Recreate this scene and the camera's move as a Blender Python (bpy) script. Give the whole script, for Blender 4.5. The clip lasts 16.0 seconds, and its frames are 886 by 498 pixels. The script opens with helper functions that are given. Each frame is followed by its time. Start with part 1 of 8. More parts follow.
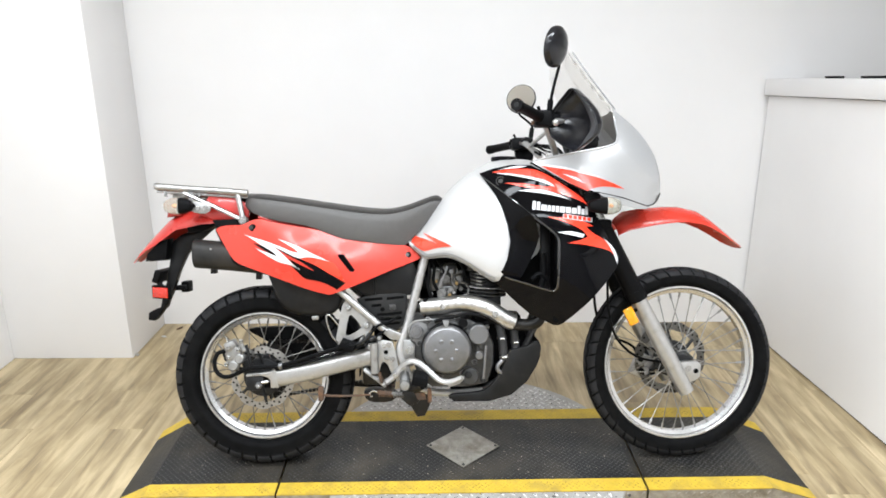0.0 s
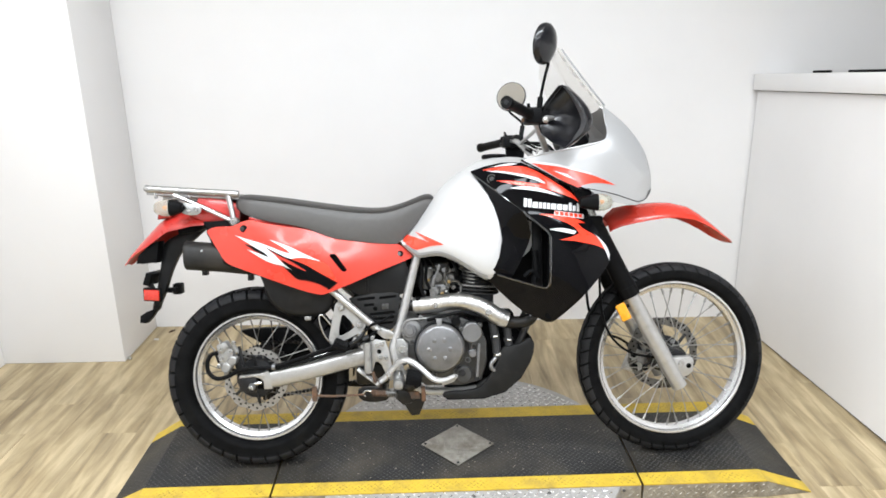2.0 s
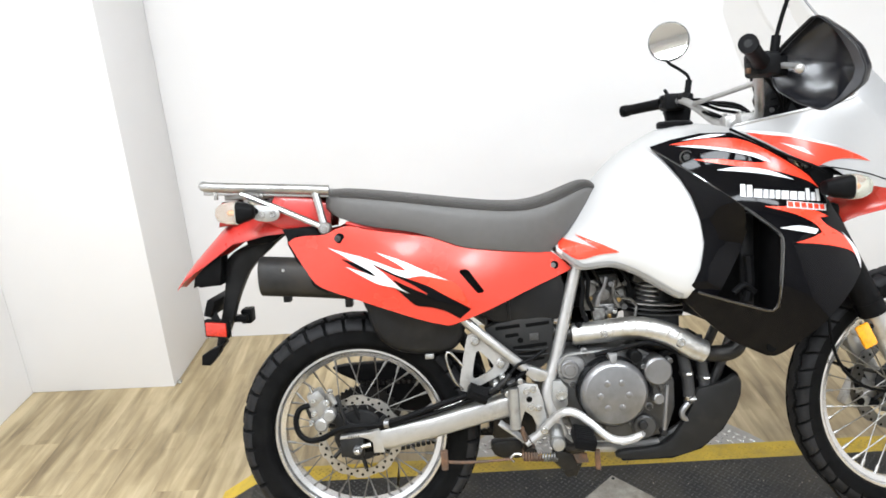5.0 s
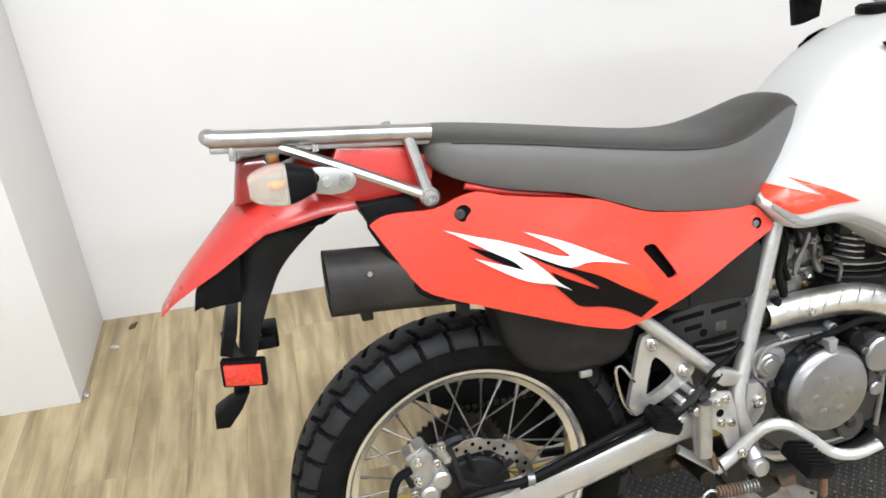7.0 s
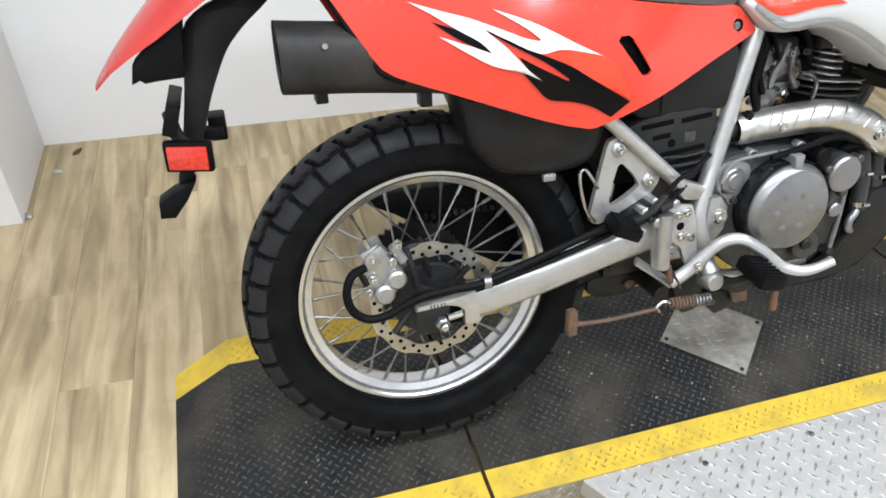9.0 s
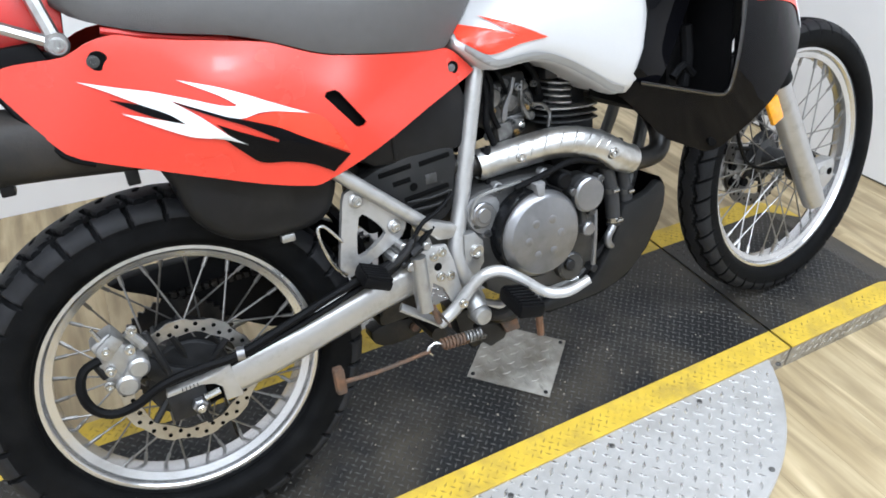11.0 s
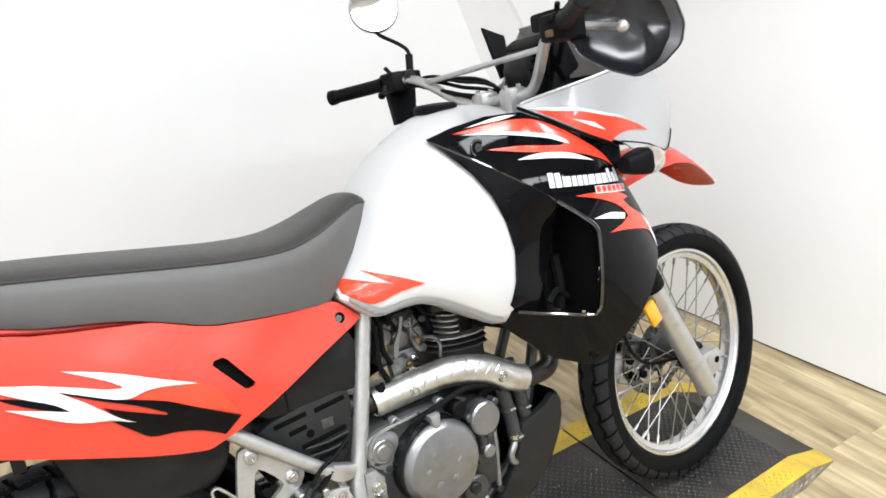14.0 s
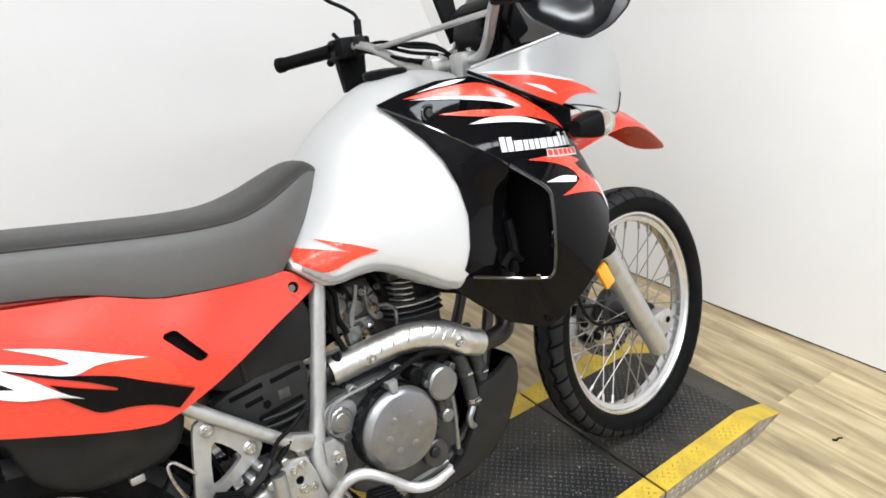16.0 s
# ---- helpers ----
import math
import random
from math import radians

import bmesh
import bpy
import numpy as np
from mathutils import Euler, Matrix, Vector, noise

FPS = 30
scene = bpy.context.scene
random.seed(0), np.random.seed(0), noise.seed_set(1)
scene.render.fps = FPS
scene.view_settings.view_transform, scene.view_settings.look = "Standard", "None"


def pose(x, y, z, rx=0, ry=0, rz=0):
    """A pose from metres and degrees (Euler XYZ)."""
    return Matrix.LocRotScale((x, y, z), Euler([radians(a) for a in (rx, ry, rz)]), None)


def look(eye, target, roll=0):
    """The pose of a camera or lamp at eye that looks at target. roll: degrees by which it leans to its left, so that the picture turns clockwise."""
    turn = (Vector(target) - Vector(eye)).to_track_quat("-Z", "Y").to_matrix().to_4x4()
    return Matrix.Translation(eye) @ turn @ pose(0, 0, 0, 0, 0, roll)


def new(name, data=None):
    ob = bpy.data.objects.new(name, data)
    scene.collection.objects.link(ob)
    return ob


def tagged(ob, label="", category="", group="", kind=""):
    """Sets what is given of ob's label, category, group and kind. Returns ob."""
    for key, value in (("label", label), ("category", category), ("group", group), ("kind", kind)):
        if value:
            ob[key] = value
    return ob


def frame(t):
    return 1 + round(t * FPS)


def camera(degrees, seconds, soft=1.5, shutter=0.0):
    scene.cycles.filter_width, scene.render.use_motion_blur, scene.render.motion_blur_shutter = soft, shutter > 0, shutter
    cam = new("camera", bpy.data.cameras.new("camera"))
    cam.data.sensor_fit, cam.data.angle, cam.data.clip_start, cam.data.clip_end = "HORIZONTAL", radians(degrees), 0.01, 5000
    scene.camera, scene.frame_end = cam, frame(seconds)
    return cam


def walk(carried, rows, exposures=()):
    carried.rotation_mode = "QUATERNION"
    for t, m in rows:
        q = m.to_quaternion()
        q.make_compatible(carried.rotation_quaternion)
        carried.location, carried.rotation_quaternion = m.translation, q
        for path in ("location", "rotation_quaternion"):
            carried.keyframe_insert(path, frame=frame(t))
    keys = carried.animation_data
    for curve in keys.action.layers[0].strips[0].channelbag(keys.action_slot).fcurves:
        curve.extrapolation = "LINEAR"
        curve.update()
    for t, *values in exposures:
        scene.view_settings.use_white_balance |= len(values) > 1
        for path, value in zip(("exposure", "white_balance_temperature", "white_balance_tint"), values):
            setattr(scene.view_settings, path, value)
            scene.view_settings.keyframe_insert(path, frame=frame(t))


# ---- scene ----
cam = camera(63.8, 16.0, 1.7)
PATH = [
    (0, (0.658, -2.297, 1.512), (0.652, -0.388, 0.914), -0.3),
    (0.5, (0.657, -2.302, 1.511), (0.65, -0.394, 0.914), -0.5),
    (1, (0.66, -2.306, 1.511), (0.659, -0.396, 0.918), -0.6),
    (1.5, (0.664, -2.304, 1.512), (0.671, -0.394, 0.917), -0.7),
    (2, (0.661, -2.297, 1.509), (0.675, -0.389, 0.909), -0.9),
    (2.5, (0.655, -2.281, 1.502), (0.676, -0.384, 0.869), -0.5),
    (3, (0.641, -2.253, 1.5), (0.708, -0.359, 0.862), -0.0),
    (3.5, (0.611, -2.195, 1.499), (0.702, -0.303, 0.856), -2.6),
    (4, (0.609, -2.056, 1.469), (0.68, -0.177, 0.786), -3.0),
    (4.5, (0.529, -1.827, 1.478), (0.398, 0.044, 0.783), -4.0),
    (4.7, (0.433, -1.742, 1.462), (0.325, 0.129, 0.764), -3.6),
    (6.8, (-0.204, -0.897, 1.36), (0.18, 0.828, 0.424), -3.5),
    (7, (-0.249, -0.871, 1.338), (0.166, 0.814, 0.344), -1.4),
    (7.5, (-0.265, -0.847, 1.288), (0.171, 0.77, 0.194), 1.6),
    (8, (-0.255, -0.854, 1.239), (0.173, 0.673, 0.02), 1.4),
    (8.2, (-0.255, -0.858, 1.221), (0.174, 0.62, -0.056), 1.9),
    (10.3, (-0.211, -0.964, 1.187), (0.457, 0.462, -0.046), 2.4),
    (10.5, (-0.145, -0.961, 1.198), (0.577, 0.456, -0.016), 1.6),
    (11, (-0.007, -0.956, 1.211), (0.745, 0.476, 0.033), 0.9),
    (11.5, (0.067, -0.964, 1.217), (0.933, 0.409, 0.048), 1.5),
    (12, (0.084, -0.98, 1.259), (1.027, 0.401, 0.161), 1.6),
    (12.5, (0.098, -0.992, 1.299), (1.1, 0.41, 0.285), 0.7),
    (13, (0.094, -0.993, 1.327), (1.123, 0.448, 0.397), 0.2),
    (13.5, (0.088, -0.995, 1.345), (1.1, 0.506, 0.495), -0.6),
    (14, (0.086, -1.004, 1.359), (1.076, 0.55, 0.582), -1.7),
    (14.5, (0.091, -1.012, 1.347), (1.088, 0.519, 0.533), -1.2),
    (15, (0.091, -1.014, 1.34), (1.09, 0.492, 0.482), -1.0),
    (15.5, (0.096, -1.018, 1.336), (1.099, 0.47, 0.451), -1.2),
    (16, (0.09, -1.008, 1.345), (1.16, 0.453, 0.496), -1.6),
]
from mathutils.geometry import tessellate_polygon

walk(cam, [(t, look(eye, target, roll)) for t, eye, target, roll in PATH],
     [(0.0, 0.43, 6380, 10), (1.5, 0.41, 6380, 10), (3.0, 0.49, 6360, 10), (4.0, 0.60, 6340, 10), (4.7, 0.58, 6360, 10), (7.0, 0.49, 6430, 10), (8.0, 0.45, 6260, 10), (10.5, 0.31, 6020, 10),
      (11.5, 0.47, 5800, 10), (12.0, 0.54, 5880, 10), (12.5, 0.52, 6100, 10), (13.0, 0.52, 6250, 10), (14.0, 0.53, 6400, 10), (14.5, 0.53, 6400, 10), (15.5, 0.41, 6420, 10), (16.0, 0.34, 6420, 10)])

# ---- light ----
world = bpy.data.worlds.new("world")
scene.world = world
world.use_nodes = True
world.node_tree.nodes["Background"].inputs[0].default_value = (0.9, 0.95, 1.0, 1)
world.node_tree.nodes["Background"].inputs[1].default_value = 0.25


def area_lamp(name, eye, target, size_x, size_y, watts, colour):
    data = bpy.data.lights.new(name, "AREA")
    data.shape, data.size, data.size_y, data.energy, data.color = "RECTANGLE", size_x, size_y, watts, colour
    ob = new(name, data)
    ob.matrix_world = look(eye, target)
    return ob


FLOOR, BACK = -0.066, 1.365
CEIL = 2.75
# no lamp is seen; number and places are chosen to fit the brightness
TUBES = [(-0.7, -0.80), (0.6, -0.80), (1.8, -0.80), (-0.7, -2.5), (0.6, -2.5), (1.8, -2.5)]
for tx, ty in TUBES:
    area_lamp("ceiling_lamp", (tx, ty, CEIL - 0.09), (tx, ty, 0), 1.15, 0.28, 25.5, (0.910, 0.958, 1.0))


# ---- materials ----
def material(name, colour, rough=0.5, metal=0.0, vary=0.12, scale=30.0, bump=0.0, bump_scale=200.0, coat=0.0, dirt=None, dirt_at=0.6, dirt_scale=6.0, per_object=0.0, spec=0.5):
    m = bpy.data.materials.new(name)
    m.use_nodes = True
    nt = m.node_tree
    b = nt.nodes["Principled BSDF"]
    b.inputs["Roughness"].default_value = rough
    b.inputs["Metallic"].default_value = metal
    b.inputs["Coat Weight"].default_value = coat
    b.inputs["Coat Roughness"].default_value = 0.06
    b.inputs["Specular IOR Level"].default_value = spec
    co = nt.nodes.new("ShaderNodeTexCoord")
    n1 = nt.nodes.new("ShaderNodeTexNoise")
    n1.inputs["Scale"].default_value = scale
    n1.inputs["Detail"].default_value = 5
    nt.links.new(co.outputs["Object"], n1.inputs["Vector"])
    ramp = nt.nodes.new("ShaderNodeValToRGB")
    lo = [c * (1 - vary) for c in colour]
    hi = [min(1.0, c * (1 + vary)) for c in colour]
    ramp.color_ramp.elements[0].position, ramp.color_ramp.elements[1].position = 0.3, 0.7
    ramp.color_ramp.elements[0].color, ramp.color_ramp.elements[1].color = (*lo, 1), (*hi, 1)
    nt.links.new(n1.outputs["Fac"], ramp.inputs["Fac"])
    out = ramp.outputs["Color"]
    if dirt:
        n2 = nt.nodes.new("ShaderNodeTexNoise")
        n2.inputs["Scale"].default_value = dirt_scale
        n2.inputs["Detail"].default_value = 8
        n2.inputs["Roughness"].default_value = 0.65
        nt.links.new(co.outputs["Object"], n2.inputs["Vector"])
        r2 = nt.nodes.new("ShaderNodeValToRGB")
        r2.color_ramp.elements[0].position, r2.color_ramp.elements[1].position = dirt_at - 0.12, dirt_at + 0.12
        nt.links.new(n2.outputs["Fac"], r2.inputs["Fac"])
        mix = nt.nodes.new("ShaderNodeMix")
        mix.data_type = "RGBA"
        nt.links.new(r2.outputs["Color"], mix.inputs["Factor"])
        nt.links.new(out, mix.inputs["A"])
        mix.inputs["B"].default_value = (*dirt, 1)
        out = mix.outputs["Result"]
    if per_object:
        info = nt.nodes.new("ShaderNodeObjectInfo")
        hs = nt.nodes.new("ShaderNodeHueSaturation")
        ma = nt.nodes.new("ShaderNodeMapRange")
        ma.inputs["To Min"].default_value, ma.inputs["To Max"].default_value = 1 - per_object, 1 + per_object
        nt.links.new(info.outputs["Random"], ma.inputs["Value"])
        nt.links.new(ma.outputs["Result"], hs.inputs["Value"])
        nt.links.new(out, hs.inputs["Color"])
        out = hs.outputs["Color"]
    nt.links.new(out, b.inputs["Base Color"])
    mr = nt.nodes.new("ShaderNodeMapRange")
    mr.inputs["To Min"].default_value, mr.inputs["To Max"].default_value = max(0.02, rough * 0.8), min(1.0, rough * 1.2)
    nt.links.new(n1.outputs["Fac"], mr.inputs["Value"])
    nt.links.new(mr.outputs["Result"], b.inputs["Roughness"])
    if bump:
        n3 = nt.nodes.new("ShaderNodeTexNoise")
        n3.inputs["Scale"].default_value = bump_scale
        n3.inputs["Detail"].default_value = 3
        nt.links.new(co.outputs["Object"], n3.inputs["Vector"])
        bu = nt.nodes.new("ShaderNodeBump")
        bu.inputs["Strength"].default_value = bump
        bu.inputs["Distance"].default_value = 0.002
        nt.links.new(n3.outputs["Fac"], bu.inputs["Height"])
        nt.links.new(bu.outputs["Normal"], b.inputs["Normal"])
    return m


def wood_material():
    m = material("vinyl_plank", (0.42, 0.33, 0.22), 0.42, 0, 0.1, 4.0, per_object=0.06)
    nt = m.node_tree
    b = nt.nodes["Principled BSDF"]
    co = nt.nodes.new("ShaderNodeTexCoord")
    info = nt.nodes.new("ShaderNodeObjectInfo")
    shift = nt.nodes.new("ShaderNodeVectorMath")
    shift.operation = "MULTIPLY_ADD"
    shift.inputs[1].default_value = (1, 1, 1)
    comb = nt.nodes.new("ShaderNodeCombineXYZ")
    mul = nt.nodes.new("ShaderNodeMath")
    mul.operation, mul.inputs[1].default_value = "MULTIPLY", 40.0
    nt.links.new(info.outputs["Random"], mul.inputs[0])
    for n in range(3):
        nt.links.new(mul.outputs[0], comb.inputs[n])
    nt.links.new(co.outputs["Object"], shift.inputs[0])
    nt.links.new(comb.outputs[0], shift.inputs[2])
    stretch = nt.nodes.new("ShaderNodeMapping")
    stretch.inputs["Scale"].default_value = (24, 2.4, 1)
    nt.links.new(shift.outputs[0], stretch.inputs["Vector"])
    grain = nt.nodes.new("ShaderNodeTexNoise")
    grain.inputs["Scale"].default_value, grain.inputs["Detail"].default_value, grain.inputs["Distortion"].default_value = 1.0, 7, 0.6
    nt.links.new(stretch.outputs[0], grain.inputs["Vector"])
    ramp = nt.nodes.new("ShaderNodeValToRGB")
    e = ramp.color_ramp.elements
    e[0].position, e[0].color = 0.28, (0.225, 0.172, 0.100, 1)
    e[1].position, e[1].color = 0.72, (0.575, 0.475, 0.305, 1)
    mid_stop = e.new(0.5)
    mid_stop.color = (0.405, 0.323, 0.193, 1)
    nt.links.new(grain.outputs["Fac"], ramp.inputs["Fac"])
    hs = [n for n in nt.nodes if n.bl_idname == "ShaderNodeHueSaturation"][0]
    # printed staves within a plank
    turn = nt.nodes.new("ShaderNodeMapping")
    turn.inputs["Rotation"].default_value = (0, 0, radians(90))
    nt.links.new(shift.outputs[0], turn.inputs["Vector"])
    stave = nt.nodes.new("ShaderNodeTexBrick")
    stave.offset, stave.offset_frequency = 0.37, 2
    stave.inputs["Color1"].default_value, stave.inputs["Color2"].default_value = (0.89, 0.88, 0.86, 1), (1.06, 1.055, 1.045, 1)
    stave.inputs["Scale"].default_value, stave.inputs["Mortar Size"].default_value = 1.0, 0.0
    stave.inputs["Brick Width"].default_value, stave.inputs["Row Height"].default_value = 0.31, 0.051
    nt.links.new(turn.outputs[0], stave.inputs["Vector"])
    tint = nt.nodes.new("ShaderNodeMix")
    tint.data_type, tint.blend_type = "RGBA", "MULTIPLY"
    tint.inputs["Factor"].default_value = 1.0
    nt.links.new(ramp.outputs["Color"], tint.inputs["A"])
    nt.links.new(stave.outputs["Color"], tint.inputs["B"])
    # broad blotches that run on across the printed staves
    broad = nt.nodes.new("ShaderNodeMapping")
    broad.inputs["Scale"].default_value = (7.5, 2.4, 1)
    nt.links.new(shift.outputs[0], broad.inputs["Vector"])
    blotch = nt.nodes.new("ShaderNodeTexNoise")
    blotch.inputs["Scale"].default_value, blotch.inputs["Detail"].default_value, blotch.inputs["Roughness"].default_value = 1.3, 4, 0.6
    nt.links.new(broad.outputs[0], blotch.inputs["Vector"])
    shade = nt.nodes.new("ShaderNodeValToRGB")
    shade.color_ramp.elements[0].position, shade.color_ramp.elements[0].color = 0.34, (0.86, 0.83, 0.77, 1)
    shade.color_ramp.elements[1].position, shade.color_ramp.elements[1].color = 0.64, (1.12, 1.12, 1.11, 1)
    nt.links.new(blotch.outputs["Fac"], shade.inputs["Fac"])
    stain = nt.nodes.new("ShaderNodeMix")
    stain.data_type, stain.blend_type = "RGBA", "MULTIPLY"
    stain.inputs["Factor"].default_value = 1.0
    nt.links.new(tint.outputs["Result"], stain.inputs["A"])
    nt.links.new(shade.outputs["Color"], stain.inputs["B"])
    nt.links.new(stain.outputs["Result"], hs.inputs["Color"])
    return m


WALL = material("wall_paint", (0.80, 0.789, 0.786), 0.6, 0, 0.015, 3.0, bump=0.08, bump_scale=120, spec=0.3)
# grey of an unseen wall, chosen for what the glossy parts reflect
GREY_WALL = material("pale_grey_wall_paint", (0.48, 0.48, 0.475), 0.7, 0, 0.03, 3.0)
CEILING = material("ceiling_paint", (0.76, 0.76, 0.75), 0.8, 0, 0.03, 2.0)
WOOD = wood_material()
TREAD = material("black_tread_plate", (0.015, 0.015, 0.0152), 0.42, 0.0, 0.35, 90, 0.25, 300, dirt=(0.058, 0.050, 0.038), dirt_at=0.57, dirt_scale=4, spec=0.26)
TREAD_WORN = material("worn_tread_bar", (0.074, 0.073, 0.070), 0.40, 0.1, 0.45, 60, dirt=(0.022, 0.021, 0.020), dirt_at=0.58, dirt_scale=7, spec=0.35)
YELLOW = material("yellow_safety_paint", (0.60, 0.415, 0.045), 0.5, 0, 0.1, 25, 0.1, 250, dirt=(0.36, 0.26, 0.06), dirt_at=0.60, dirt_scale=11, spec=0.3)
YELLOW_WORN = material("worn_yellow_bar", (0.52, 0.36, 0.045), 0.5, 0, 0.15, 30, dirt=(0.075, 0.060, 0.035), dirt_at=0.59, dirt_scale=9, spec=0.3)
ALU_PLATE = material("aluminium_tread_plate", (0.60, 0.60, 0.595), 0.48, 0.5, 0.10, 30, 0.12, 200, dirt=(0.44, 0.43, 0.41), dirt_at=0.62, dirt_scale=8)
TABLE_PLATE = material("dull_aluminium_plate", (0.445, 0.434, 0.418), 0.55, 0.35, 0.06, 70, 0.1, 260, dirt=(0.37, 0.355, 0.335), dirt_at=0.60, dirt_scale=9)
TABLE_BAR = material("polished_tread_bar", (0.74, 0.735, 0.725), 0.27, 0.85, 0.12, 60, dirt=(0.40, 0.39, 0.37), dirt_at=0.62, dirt_scale=16)
GRIT = material("pale_grit", (0.30, 0.27, 0.22), 0.8, 0, 0.4, 40)
STEEL_PLATE = material("worn_steel_plate", (0.365, 0.345, 0.305), 0.45, 0.5, 0.18, 40, 0.12, 200, dirt=(0.19, 0.17, 0.135), dirt_at=0.57, dirt_scale=13)
RED = material("red_plastic", (0.61, 0.044, 0.026), 0.26, 0, 0.03, 8, coat=0.22)
DARK_RED = material("red_fender_plastic", (0.46, 0.026, 0.020), 0.28, 0, 0.08, 9, coat=0.35)
SILVER = material("silver_paint", (0.55, 0.548, 0.547), 0.45, 0.36, 0.02, 400, coat=0.25)
FAIR_SILVER = material("grey_silver_paint", (0.43, 0.43, 0.435), 0.40, 0.40, 0.02, 400, coat=0.25)
SILVER_TRIM = material("grey_silver_decal", (0.30, 0.305, 0.31), 0.35, 0.4, 0.03, 60)
BLACK = material("gloss_black_plastic", (0.0025, 0.0025, 0.0033), 0.05, 0, 0.1, 12, coat=0.0, spec=0.13)
WHITE_DECAL = material("white_decal", (0.72, 0.72, 0.73), 0.3, 0, 0.02, 20)
RED_DECAL = material("red_decal", (0.85, 0.05, 0.02), 0.28, 0, 0.03, 15, coat=0.3)
GLOSS_EDGE = material("polished_black_edge", (0.004, 0.004, 0.005), 0.07, 0, 0.1, 12, coat=1.0, spec=0.8)
MATT = material("matt_black_plastic", (0.0045, 0.0045, 0.0049), 0.5, 0, 0.2, 40, 0.12, 500, spec=0.07)
SATIN = material("grey_black_plastic", (0.0085, 0.0085, 0.0090), 0.40, 0, 0.2, 25, 0.1, 400, dirt=(0.018, 0.0175, 0.0165), dirt_at=0.62, dirt_scale=10, spec=0.20)
RUBBER = material("tyre_rubber", (0.0048, 0.0049, 0.0052), 0.6, 0, 0.3, 30, 0.25, 350, dirt=(0.010, 0.010, 0.010), dirt_at=0.62, dirt_scale=9, spec=0.05)
TREAD_RUBBER = material("dusty_tread_rubber", (0.020, 0.020, 0.0215), 0.55, 0, 0.25, 30, 0.2, 350, dirt=(0.011, 0.011, 0.0118), dirt_at=0.55, dirt_scale=9, spec=0.15)
VINYL = material("grey_seat_vinyl", (0.070, 0.066, 0.063), 0.42, 0, 0.05, 60, 0.35, 900)
VINYL_TOP = material("dark_seat_vinyl", (0.025, 0.023, 0.0215), 0.42, 0, 0.06, 60, 0.35, 900)
ALU = material("cast_aluminium", (0.38, 0.38, 0.375), 0.38, 0.8, 0.08, 50, 0.15, 350, dirt=(0.23, 0.22, 0.20), dirt_at=0.64, dirt_scale=16)
FRAME = material("silver_frame_paint", (0.45, 0.445, 0.437), 0.33, 0.68, 0.05, 40, dirt=(0.27, 0.255, 0.23), dirt_at=0.64, dirt_scale=18)
CASE = material("grey_engine_case", (0.070, 0.070, 0.070), 0.42, 0.6, 0.1, 50, 0.2, 300, dirt=(0.045, 0.043, 0.040), dirt_at=0.58, dirt_scale=14)
COVER = material("engine_cover", (0.235, 0.235, 0.241), 0.32, 0.8, 0.06, 40, 0.12, 300, dirt=(0.155, 0.153, 0.151), dirt_at=0.62, dirt_scale=12)
DRUM_DARK = material("dark_reflection_metal", (0.014, 0.0145, 0.016), 0.20, 0.5, 0.2, 30)
CARB_METAL = material("grimy_carburettor_alloy", (0.20, 0.197, 0.19), 0.40, 0.75, 0.25, 70, 0.3, 260, dirt=(0.06, 0.055, 0.05), dirt_at=0.54, dirt_scale=28)
FIN_METAL = material("bare_fin_alloy", (0.46, 0.455, 0.445), 0.36, 0.8, 0.1, 40, dirt=(0.20, 0.19, 0.175), dirt_at=0.60, dirt_scale=30)
BRASS = material("dull_brass", (0.36, 0.25, 0.11), 0.35, 0.9, 0.15, 60)
SIDE_COVER = material("grey_side_cover", (0.24, 0.24, 0.243), 0.42, 0.35, 0.07, 45, 0.14, 320, dirt=(0.15, 0.147, 0.142), dirt_at=0.60, dirt_scale=13)
HOSE = material("grey_hose_rubber", (0.028, 0.028, 0.029), 0.5, 0, 0.2, 30, 0.15, 300, spec=0.3)
RACK_STEEL = material("brushed_rack_steel", (0.40, 0.395, 0.39), 0.30, 0.88, 0.08, 45, 0.05, 300, dirt=(0.27, 0.26, 0.245), dirt_at=0.62, dirt_scale=20)
MUFFLER = material("heat_dulled_black_steel", (0.020, 0.0195, 0.019), 0.5, 0.2, 0.25, 35, 0.2, 260, dirt=(0.034, 0.029, 0.024), dirt_at=0.6, dirt_scale=7, spec=0.25)
DARK_METAL = material("dark_metal", (0.022, 0.022, 0.023), 0.5, 0.6, 0.3, 40, 0.2, 300)
CHROME = material("bright_metal", (0.54, 0.54, 0.53), 0.26, 1.0, 0.08, 60, dirt=(0.26, 0.25, 0.235), dirt_at=0.60, dirt_scale=30)
RIM_METAL = material("aluminium_rim", (0.66, 0.66, 0.665), 0.24, 0.88, 0.05, 30, dirt=(0.48, 0.465, 0.44), dirt_at=0.66, dirt_scale=10)
SPOKE = material("spoke_steel", (0.33, 0.325, 0.315), 0.34, 1.0, 0.15, 40)
SPOKE_DIRTY = material("tarnished_spoke_steel", (0.22, 0.212, 0.20), 0.45, 0.9, 0.3, 40)
HEADER = material("heat_shield_steel", (0.58, 0.575, 0.56), 0.34, 0.95, 0.1, 25, 0.35, 70, dirt=(0.34, 0.315, 0.28), dirt_at=0.60, dirt_scale=16)
RUST = material("rusty_steel", (0.15, 0.078, 0.042), 0.8, 0.3, 0.4, 60, 0.4, 300, dirt=(0.075, 0.062, 0.052), dirt_at=0.5, dirt_scale=20)
ORANGE = material("amber_reflector", (0.82, 0.34, 0.008), 0.15, 0, 0.15, 150, coat=0.6)
